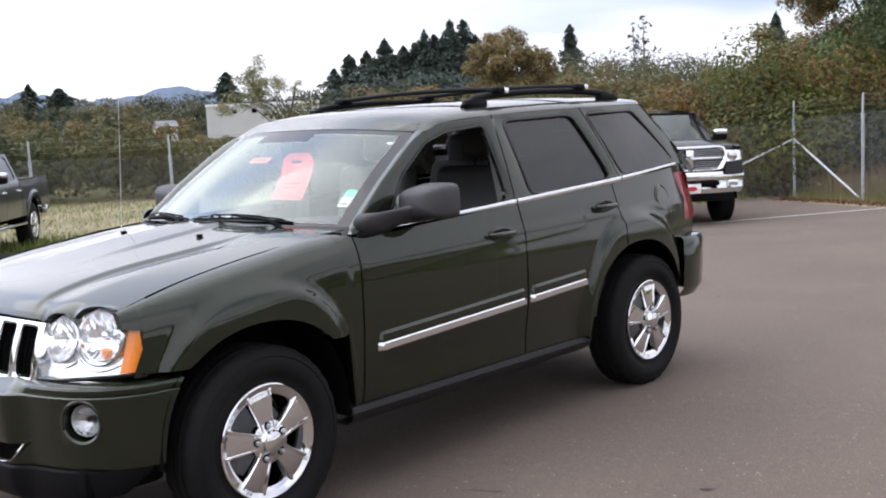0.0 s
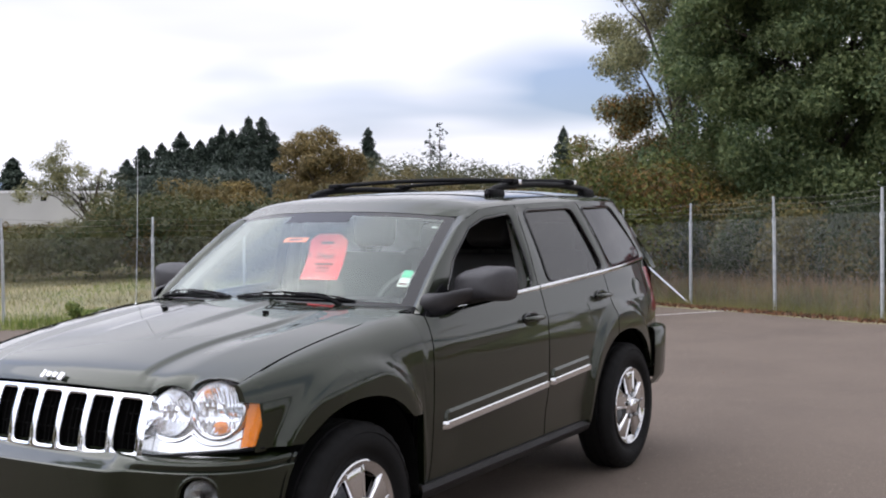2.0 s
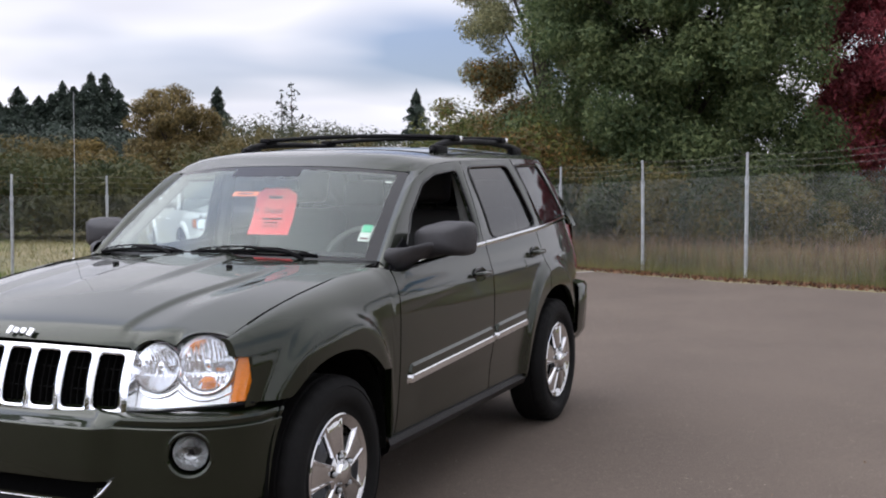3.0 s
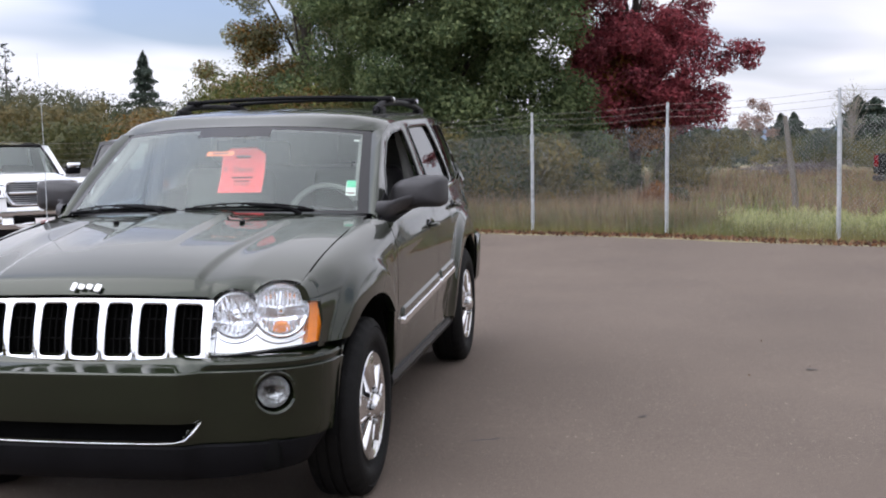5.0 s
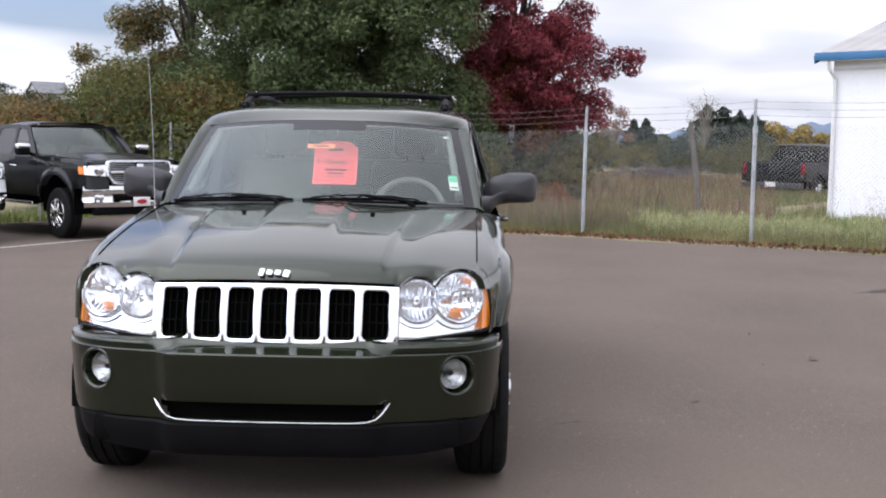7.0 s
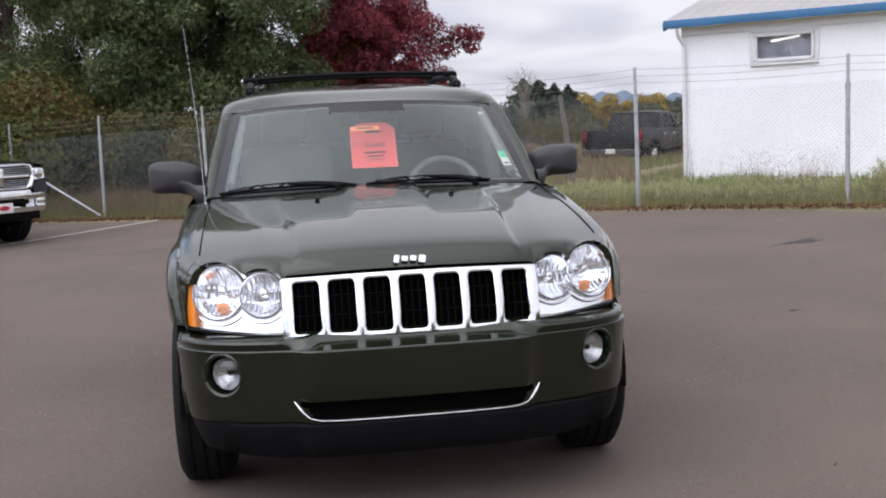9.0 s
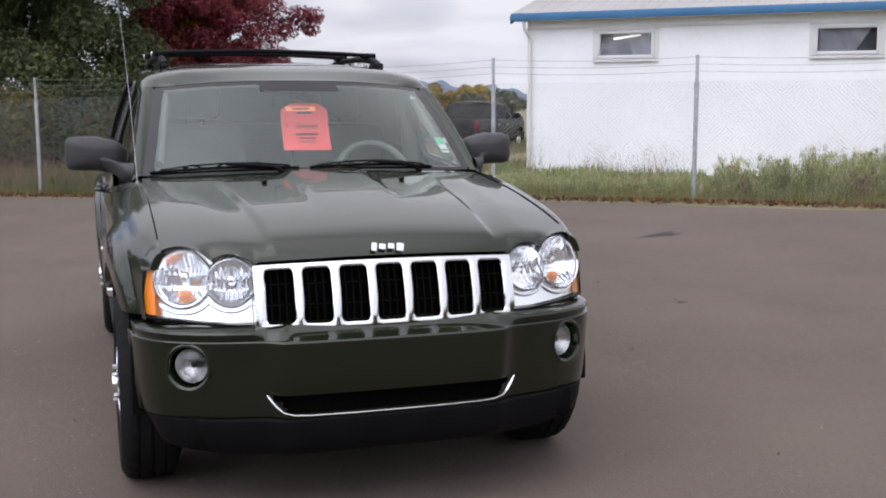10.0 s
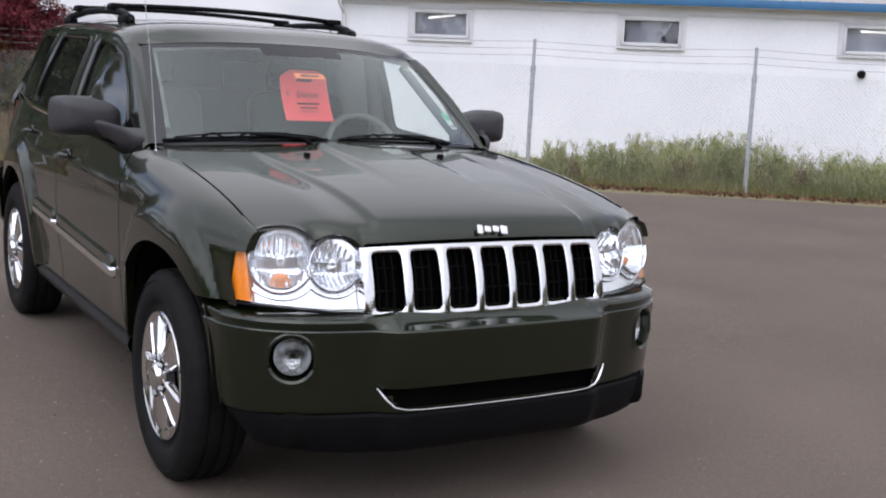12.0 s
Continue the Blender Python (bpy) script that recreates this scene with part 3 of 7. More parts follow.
# fuel door on the driver's side
fy, fz = 3.0, 1.09
part("fuel_door", moved(lathe([(.001, .005), (.066, .004), (.072, -.002), (.077, -.003), (.079, .001), (.083, -.004)], 36, "x"),
                        pose(float(body_x(fy, fz)) + .001, fy, fz, 0, 0, 5.5) @ pose(0, 0, 0, 0, -12, 0)), GREEN, car)

# roof
roof_edge = cur([(1.02, 1.500), (1.15, 1.540), (1.30, 1.580), (1.652, 1.606), (2.4, 1.633), (3.15, 1.645), (3.36, 1.615)])
roof_mid = cur([(.90, 1.540), (.985, 1.574), (1.06, 1.604), (1.16, 1.632), (1.3, 1.656), (1.5, 1.675), (1.8, 1.692), (2.4, 1.708), (3.1, 1.702), (3.3, 1.682), (3.44, 1.64)])


def roof_w(y):
    return np.where(y < 1.15, 0.660 + (y - 1.15) * -0.10, glass_x(np.maximum(y, 1.10), roof_edge(np.maximum(y, 1.10))))


def ws_top_y(x):
    return 0.985 + 0.165 * np.abs(x / 0.645) ** 2.2


un = np.linspace(-1, 1, 41)
un = np.sign(un) * (1 - (1 - np.abs(un)) ** 1.25)
vn = np.linspace(0, 1, 44)
rows = []
for vv in vn:
    yb = ws_top_y(un * 0.645) + .012
    y = yb + (3.36 - 0.27 * np.abs(un) ** 3 - yb) * vv
    w = roof_w(y)
    x = un * w
    ze, zm = roof_edge(y), roof_mid(y)
    z = ze + (zm - ze) * np.maximum(0, 1 - np.abs(un) ** 3.0) ** 0.62
    z_front = 1.575 - .034 * np.abs(un) ** 2.4 + .05 * (y - yb)
    z = z_front + (z - z_front) * (1 - (1 - min(vv / .07, 1)) ** 2)
    rows.append(np.stack([x, y, z], -1))
ROOF = np.array(rows)
part("roof", sheet(ROOF), GREEN, car)
head = ROOF.copy(); head[..., 2] -= .03; head[..., 0] *= .97
part("headliner", sheet(head, flip=True), LINER, car, "pale grey cloth headliner")

# windscreen
WS_N, WS_M = 65, 44
wu, wv = np.linspace(-1, 1, WS_N), np.linspace(0, 1, WS_M)
rows = []
for t in wv:
    w = .766 + (.668 - .766) * t
    x = wu * w
    yb, yt = .395 + .215 * np.abs(wu) ** 2.2, ws_top_y(wu * .645)
    zb, zt = 1.172 - .026 * np.abs(wu) ** 2.2, 1.572 - .034 * np.abs(wu) ** 2.4
    bow = .012 * np.sin(np.pi * t)
    rows.append(np.stack([x, yb + (yt - yb) * t - bow * .6, zb + (zt - zb) * t + bow], -1))
WS = np.array(rows)


def ws_cells(keep):
    v, f = sheet(WS)
    fs = [q for i, q in enumerate(f) if keep(i // (WS_N - 1), i % (WS_N - 1))]
    return v, fs


def is_clear(i, j):
    u, v = abs((j + .5) / (WS_N - 1) * 2 - 1), (i + .5) / (WS_M - 1)
    return u < .950 and .014 < v < (.86 if u < .29 else .955)


wscreen = part("windscreen", ws_cells(is_clear), WINDGLASS, car, "clear laminated windscreen")
wscreen.visible_shadow = False
part("windscreen_border", ws_cells(lambda i, j: not is_clear(i, j)), GLOSSBLACK, wscreen, "black windscreen border")
# pillars beside the windscreen
for sgn in (1, -1):
    t = np.linspace(0, 1, WS_M)
    edge_w = WS[:, -1].copy()
    door = resample(FRAME_F[:3] + [(1.17, 1.545)], 12, closed=False)
    di = np.linspace(0, len(door) - 1, WS_M)
    door = np.stack([np.interp(di, np.arange(len(door)), door[:, k]) for k in (0, 1)], -1)
    d3 = on_side(door)
    rows = []
    for k, lift in ((0, 0.0), (.12, .006), (.35, .010), (.65, .010), (.9, .004), (1, 0)):
        r = edge_w + (d3 - edge_w) * k
        r[:, 0] += lift * .7; r[:, 2] += lift * .6; r[:, 1] -= lift * .5
        rows.append(r)
    part("windscreen_pillar", side_of(sgn, sheet(np.array(rows))), GREEN, car)

# bonnet
bonnet_mid = cur([(-.72, .930), (-.68, .962), (-.62, 1.000), (-.5, 1.037), (-.3, 1.078), (0, 1.118), (.2, 1.143), (.40, 1.166), (.6, 1.178)])
bonnet_edge = cur([(-.72, .885), (-.62, .925), (-.54, .951), (-.26, 1.024), (.09, 1.084), (.48, 1.129), (.62, 1.140)])
LAMPS = ((.548, .848, .088), (.708, .858, .105))           # x, z, radius


def lamp_top(x):
    x = np.abs(np.asarray(x, float))
    z = np.full(x.shape, -1.0)
    for lx_, lz_, lr_ in LAMPS:
        d = (lr_ + .010) ** 2 - (x - lx_) ** 2
        z = np.maximum(z, np.where(d > 0, lz_ + np.sqrt(np.maximum(d, 0)), -1))
    return z


def bonnet_z(x, y):
    ax = np.abs(x)
    c = .40 + .05 * sstep(-.6, .3, y)                     # the long creases spread backwards
    m, e = bonnet_mid(y), bonnet_edge(y)
    inner = m - .016 * (ax / .45) ** 2
    at_c = m - .016 * (c / .45) ** 2
    t = np.clip((ax - c) / (.775 - c), 0, 1)
    outer = at_c + (e - at_c) * (t ** 1.7 * .75 + t * .25)
    z = np.where(ax < c, inner, outer)
    z = z - .013 * sstep(c - .004, c + .03, ax) * (1 - sstep(c + .03, c + .17, ax)) * (1 - sstep(.0, .40, y)) * sstep(-.70, -.60, y)
    z = z + .012 * (1 - sstep(.155, .185, ax)) * sstep(-.42, .10, y)
    return z


xs = np.concatenate([np.linspace(0, .38, 20), np.linspace(.385, .80, 60)])
xs = np.concatenate([-xs[:0:-1], xs]) * .772 / .80
lt = lamp_top(xs)
zf = np.where(np.abs(xs) < .462, .929 - .012 * (np.abs(xs) / .46) ** 2, np.maximum(lt, .885))
zf = np.convolve(np.pad(zf, 1, mode="edge"), [.2, .6, .2], mode="valid")
plan = cur([(0, -.695), (.3, -.682), (.46, -.660), (.56, -.630), (.66, -.601), (.74, -.558), (.80, -.50)])
yf = plan(np.abs(xs))
yr = .405 + .165 * (np.abs(xs) / .77) ** 2.2
rows = []
for vv in np.concatenate([[0, .004, .010, .018, .028, .04, .055, .075], np.linspace(.10, 1, 44)]):
    y = yf + (yr - yf) * vv
    zz = bonnet_z(xs, y)
    zz = np.maximum(zz, zf + .005 - .5 * vv)
    s_ = np.sqrt(np.maximum(0, 1 - (1 - min(vv / .05, 1)) ** 2))
    rows.append(np.stack([xs, y, zf + (zz - zf) * s_], -1))
BON = np.array(rows)
under = BON[:1].copy(); under[..., 1] += .03; under[..., 2] -= .006
part("bonnet", sheet(np.concatenate([under, BON], 0)), GREEN, car, angle=50)
for sgn in (1, -1):
    e = BON[8:, -1].copy(); e[:, 0] += .0035; e[:, 2] += .0005
    part("bonnet_seam", side_of(sgn, tube(e, .0028, 6)), DARK, car, "dark shut line of the bonnet")
part("cowl", sheet(np.stack([np.stack([wu * .68, .34 + .20 * np.abs(wu) ** 2.2 + d, 1.104 - .022 * np.abs(wu) ** 2.2 + h], -1) for d, h in ((0, -.02), (.02, .01), (.10, .025), (.13, .02))], 0)), BLACKPLASTIC, car, "black plastic cowl")
part("bulkhead", sheet(np.stack([np.stack([wu * .80, .36 + .18 * np.abs(wu) ** 2 + 0 * wu, zz + 0 * wu], -1) for zz in (.35, 1.13)], 0)), DARK, car)

# grille with seven slots
def grille_y(x, z):
    t = (z - .69) / .235
    return -.708 + .070 * t - .040 * (1 - (np.abs(x) / .475) ** 2) + .012 * np.sin(np.pi * np.clip(t, 0, 1)) * -1


GEND = .022                      # extra chrome beside the outer slots
GW, GN = (.95 - 2 * GEND) / 7, 7
Z_BOT, Z_TOP = .692, .914
cells = []
for k in range(GN):
    cx, cz = -.475 + GEND + GW * (k + .5), (Z_BOT + Z_TOP) / 2 - .002
    hw, hz, rr0 = .0485, (Z_TOP - Z_BOT) / 2 - .0175, .016
    A_, B_ = GW / 2, (Z_TOP - Z_BOT) / 2
    inner, outer = [], []
    for c_, (sx, sz, a0) in enumerate(((1, -1, -90), (1, 1, 0), (-1, 1, 90), (-1, -1, 180))):
        for d in (0, 15, 30, 45, 60, 75, 90):
            inner.append((sx * (hw - rr0) + rr0 * math.cos(radians(a0 + d)), sz * (hz - rr0) + rr0 * math.sin(radians(a0 + d))))
            f = (d - 45) / 45
            # half the arc runs along each of the two outer edges that meet in the corner
            ix, iz = inner[-1]
            first = (f < 0) == (a0 in (-90, 90))
            outer.append((sx * A_, sz * B_) if d == 45 else ((ix, sz * B_) if first else (sx * A_, iz)))
        nx, nz = ((0, 1), (-1, 0), (0, -1), (1, 0))[c_]
        L = 2 * (hz - rr0) if nz else 2 * (hw - rr0)
        p0 = inner[-1]
        for f in (.2, .4, .6, .8):
            ix, iz = p0[0] + nx * L * f, p0[1] + nz * L * f
            inner.append((ix, iz))
            outer.append((sx * A_ if nz else ix, iz if nz else sz * B_))
    inner, outer = np.array(inner), np.array(outer)
    outer[:, 1] += .002
    if k in (0, GN - 1):
        edge = outer[:, 0] * (1 if k else -1) > A_ - 1e-6
        outer[edge, 0] += GEND * (1 if k else -1)
    rings = []
    for f, d in ((0, -.004), (.35, -.0042), (.70, -.0032), (.90, -.001), (1.0, .003), (1.02, .010), (1.02, .020)):
        lp_ = outer + (inner - outer) * f
        x_, z_ = cx + lp_[:, 0], cz + lp_[:, 1]
        z_ = Z_BOT + (z_ - Z_BOT) * (Z_TOP - .010 * (x_ / .47) ** 2 - Z_BOT) / (Z_TOP - Z_BOT)
        rings.append(np.stack([x_, grille_y(x_, z_) + d, z_], -1))
    cells.append((np.concatenate(rings), [tuple(f[::-1]) for f in ring_faces(len(inner), len(rings))]))
grille = part("grille", weld(join(*cells)), CHROME, car, "chrome grille surround with seven slots", angle=30)
for k in range(GN):
    cx = -.475 + GEND + GW * (k + .5)
    for j in range(3):
        xx = cx - .026 + .026 * j
        zz = np.linspace(.705, .905, 8)
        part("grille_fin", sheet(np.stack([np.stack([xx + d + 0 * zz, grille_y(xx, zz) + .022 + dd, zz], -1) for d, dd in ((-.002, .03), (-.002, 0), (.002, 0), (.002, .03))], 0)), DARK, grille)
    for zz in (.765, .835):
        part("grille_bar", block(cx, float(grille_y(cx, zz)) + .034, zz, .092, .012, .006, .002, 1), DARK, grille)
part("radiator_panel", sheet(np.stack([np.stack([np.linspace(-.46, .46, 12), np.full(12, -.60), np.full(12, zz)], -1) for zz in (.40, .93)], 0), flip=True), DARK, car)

for sx in (-1, 1):
    part("grille_baffle", block(.4545 * sx, -.582, .80, .006, .10, .21, 0), DARK, grille, smooth=False)
    zz = np.linspace(Z_BOT, .9035, 14)
    part("grille_edge", side_of(sx, sheet(np.stack([np.stack([.4753 + 0 * zz, grille_y(.475, zz) - .004 + d, zz], -1) for d in (0, .014, .03, .05)], 0))), CHROME, grille)

# front bumper
PLAN_B = np.array([(0, -.812), (.15, -.811), (.30, -.806), (.372, -.802), (.40, -.796), (.43, -.778), (.455, -.764), (.50, -.754), (.58, -.737), (.66, -.712), (.73, -.678),
                   (.785, -.640), (.83, -.590), (.862, -.535), (.882, -.482)])


def plan_curve(n=60):
    seg = np.concatenate([[0], np.cumsum(np.linalg.norm(np.diff(PLAN_B, axis=0), axis=1))])
    fx, fy_ = cur(list(zip(seg, PLAN_B[:, 0]))), cur(list(zip(seg, PLAN_B[:, 1])))
    s_ = np.linspace(0, seg[-1], n)
    p = np.stack([fx(s_), fy_(s_)], -1)
    t = np.gradient(p, axis=0); t /= np.linalg.norm(t, axis=1, keepdims=True)
    return p, np.stack([t[:, 1], -t[:, 0]], -1), s_


def bumper_rows(levels, n=60, end=True):
    """Rows (z, outward offset at the centre, at the corner) swept round the plan curve."""
    p, nrm, s_ = plan_curve(n)
    k = sstep(.36, .50, p[:, 0])
    rows = []
    for z, oc, oe in levels:
        off = oc * (1 - k) + oe * k
        q = p + nrm * off[:, None]
        zz = np.full(n, z)
        if end:
            zz2 = np.clip((z - fr[2]) / fr[3], 0, .999)
            ay = fr[0] - fr[1] * (1 - zz2 ** ARCH_N) ** (1 / ARCH_N)
            tail = np.array([(.8865 + oe * .93, max(ay - .03, -.470)), (.894 + oe * .93, ay + .006)])
            q = np.concatenate([q, tail]); zz = np.concatenate([zz, [z, z]])
        half = np.stack([q[:, 0], q[:, 1], zz], -1)
        left = half[:0:-1].copy(); left[:, 0] *= -1
        rows.append(np.concatenate([left, half], 0))
    return np.array(rows)


LEVELS = [(.712, -.100, -.105), (.704, -.074, -.060), (.697, -.067, -.030), (.690, -.062, -.016), (.681, -.049, -.012), (.669, -.025, -.014), (.6595, -.005, -.018), (.6570, .001, -.011), (.6530, .004, -.008),
          (.632, .004, -.009), (.605, .003, -.012), (.56, .000, -.014), (.535, -.001, -.016), (.51, -.003, -.017), (.49, -.006, -.018), (.47, -.012, -.020), (.447, -.016, -.022), (.425, -.018, -.024), (.405, -.018, -.026), (.388, -.022, -.030)]
BR = bumper_rows(LEVELS)
nr, nc = BR.shape[:2]
fog_c = [int(np.argmin(np.abs(BR[9, :, 0] - sx) + 10 * (np.sign(BR[9, :, 0]) != np.sign(sx)))) for sx in (.713, -.713)]
vf, ff = sheet(BR, flip=False)
keepf = []
FOG_R0, FOG_R1, FOG_HC = 8, 15, 5
for idx, q in enumerate(ff):
    i, j = idx // (nc - 1), idx % (nc - 1)
    mx = abs((BR[i, j, 0] + BR[i, j + 1, 0]) / 2)
    lim = .425 - .055 * (i - 15) / 2.5
    if 15 <= i <= 17 and mx < lim:
        continue
    if any(FOG_R0 <= i < FOG_R1 and c - FOG_HC <= j < c + FOG_HC for c in fog_c):
        continue
    keepf.append(q)
extra_v, extra_f, base_n = [], [], len(vf)
FOGS = []
for c in fog_c:
    j0, j1 = c - FOG_HC, c + FOG_HC
    loop = [(FOG_R0, j) for j in range(j0, j1)] + [(i, j1) for i in range(FOG_R0, FOG_R1)] + [(FOG_R1, j) for j in range(j1, j0, -1)] + [(i, j0) for i in range(FOG_R1, FOG_R0, -1)]
    pts = np.array([BR[i, j] for i, j in loop])
    ctr = pts.mean(0); ctr[2] = .566
    ax_x = BR[11, j1] - BR[11, j0]; ax_x /= np.linalg.norm(ax_x)
    ax_z = np.array([0, 0, 1.0])
    out_n = np.cross(ax_x, ax_z); out_n = out_n if out_n[1] < 0 else -out_n
    loc = pts - ctr
    ang = np.arctan2(loc[:, 2], loc @ ax_x)
    def circ(r, d):
        return ctr + r * (np.cos(ang)[:, None] * ax_x + np.sin(ang)[:, None] * ax_z) + d * out_n
    rings = [circ(.084, .000), circ(.078, .003), circ(.070, -.002), circ(.067, -.09)]
    k0 = base_n + sum(len(e) for e in extra_v)
    idx0 = [i * nc + j for i, j in loop]
    ln = len(loop)
    extra_v.append(np.concatenate(rings))
    for k in range(ln):
        extra_f.append((idx0[k], idx0[(k + 1) % ln], k0 + (k + 1) % ln, k0 + k))
    for r in range(3):
        for k in range(ln):
            extra_f.append((k0 + r * ln + k, k0 + r * ln + (k + 1) % ln, k0 + (r + 1) * ln + (k + 1) % ln, k0 + (r + 1) * ln + k))
    FOGS.append((ctr, out_n, ax_x))
bv, bf = np.concatenate([vf] + extra_v), keepf + extra_f
bumper = part("front_bumper", (bv, bf), GREEN, car, angle=32)
for ctr, out_n, ax_x in FOGS:
    z_ax = Vector(out_n); x_ax = Vector(ax_x)
    y_ax = z_ax.cross(x_ax)
    M = Matrix((x_ax, y_ax, z_ax)).transposed().to_4x4(); M.translation = Vector(ctr) - .030 * z_ax
    M = M @ Matrix.Scale(.99, 4)
    part("fog_lamp_housing", moved(lathe([(.069, -.022), (.062, -.030), (.060, -.05), (.001, -.06)], 28, "z"), M), BLACKPLASTIC, bumper)
    fl = part("fog_lamp", moved(lathe([(.060, -.045), (.063, -.006), (.059, -.001), (.056, -.005), (.036, -.030), (.014, -.041), (.001, -.043)], 28, "z"), M), FOGREF, bumper, "round clear fog lamp")
    part("bulb_cap", moved(lathe([(.012, -.04), (.011, -.022), (.001, -.018)], 14, "z"), M), BLACKPLASTIC, fl)
    part("lens", moved(lathe([(.057, -.003), (.042, .006), (.022, .010), (.001, .011)], 28, "z"), M), CLEAR, fl)

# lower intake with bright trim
# sheet behind the opening, its black standing for the shade inside
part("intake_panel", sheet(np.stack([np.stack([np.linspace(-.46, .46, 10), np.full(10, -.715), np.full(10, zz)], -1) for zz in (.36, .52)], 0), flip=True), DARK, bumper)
tp = [(.452, -.764, .474), (.436, -.774, .452), (.420, -.783, .432), (.398, -.790, .412), (.36, -.799, .403), (.30, -.806, .401), (.15, -.811, .400), (0, -.812, .400)]
tp = tp + [(-a_, b_, c_) for a_, b_, c_ in tp[-2::-1]]
part("intake_trim", tube(np.array(tp), [.002, .0055, .0055, .0035] + [.0024] * (len(tp) - 8) + [.0035, .0055, .0055, .002], 8), CHROME, bumper, "chrome intake trim")

# black air dam
DL = [(.386, -.020, -.026), (.378, -.008, -.014), (.35, -.008, -.014), (.31, -.014, -.018), (.275, -.026, -.028), (.255, -.045, -.036), (.25, -.12, -.05)]
dam = bumper_rows(DL, end=False)
dz = np.abs(dam[..., 0])
dam[..., 0] *= 1 - .035 * sstep(.70, .90, dz); dam[..., 2] += .045 * sstep(.45, .90, dz) * np.linspace(.0, 1, len(DL))[:, None]
taper = sstep(.80, .884, dz[:1])
dam[..., 2] += (.384 - dam[..., 2]) * taper * .95
part("air_dam", sheet(dam), BLACKPLASTIC, car, "black plastic air dam")

# headlamps
LEAN = .33
PL = np.array([(.477, -.666), (.52, -.660), (.58, -.648), (.64, -.630), (.70, -.606), (.745, -.580), (.780, -.552), (.806, -.520), (.824, -.486), (.836, -.455)])
seg = np.concatenate([[0], np.cumsum(np.linalg.norm(np.diff(PL, axis=0), axis=1))])
plx, ply = cur(list(zip(seg, PL[:, 0]))), cur(list(zip(seg, PL[:, 1])))


def lamp_sheet(s0, s1, top, bot, off, n=48, m=16):
    s_ = np.linspace(s0, s1, n)
    x, y = plx(s_), ply(s_)
    zt_, zb_ = top(x), bot(x)
    rows = []
    for k in np.linspace(0, 1, m):
        z = zb_ + (zt_ - zb_) * k
        rows.append(np.stack([x, y + LEAN * (z - .80) + off, z], -1))
    return sheet(np.array(rows))


S_IN, S_OUT = float(np.interp(.797, PL[:, 0], seg)), float(np.interp(.830, PL[:, 0], seg))
lamp_bot = lambda x: .706 + .022 * sstep(.46, .84, x)


def lamp_roof(x):
    t = lamp_top(x)
    t = np.where(x < .47, .90, np.maximum(t, .872)) - .003
    return np.convolve(np.pad(t, 1, mode="edge"), [.25, .5, .25], mode="valid")


def reflector_dish(rin, split):
    """A bowl with upright flutes; the outer lamp's lower third is a chamber of its own."""
    r, a_ = np.linspace(1, .02, 22)[:, None], np.linspace(0, 2 * np.pi, 132, endpoint=False)[None]
    x, y = rin * r * np.cos(a_), rin * r * np.sin(a_)
    d = -.014 - .072 * (1 - r ** 2) + 0 * a_
    flute = np.abs(np.sin(x * np.pi / .016)) * (sstep(.20, .35, np.abs(y) / rin) * (1 - sstep(.75, .95, r)) + .5 * (np.abs(x) > .45 * rin) * (1 - sstep(.85, .95, r)))
    d = d - .0042 * flute
    if split:
        d = d + .016 * (y < -.016) * (1 - sstep(.85, .96, r))
    v = np.stack([x, y, d], -1).reshape(-1, 3)
    return v, [tuple(f) for f in ring_faces(132, 22)]


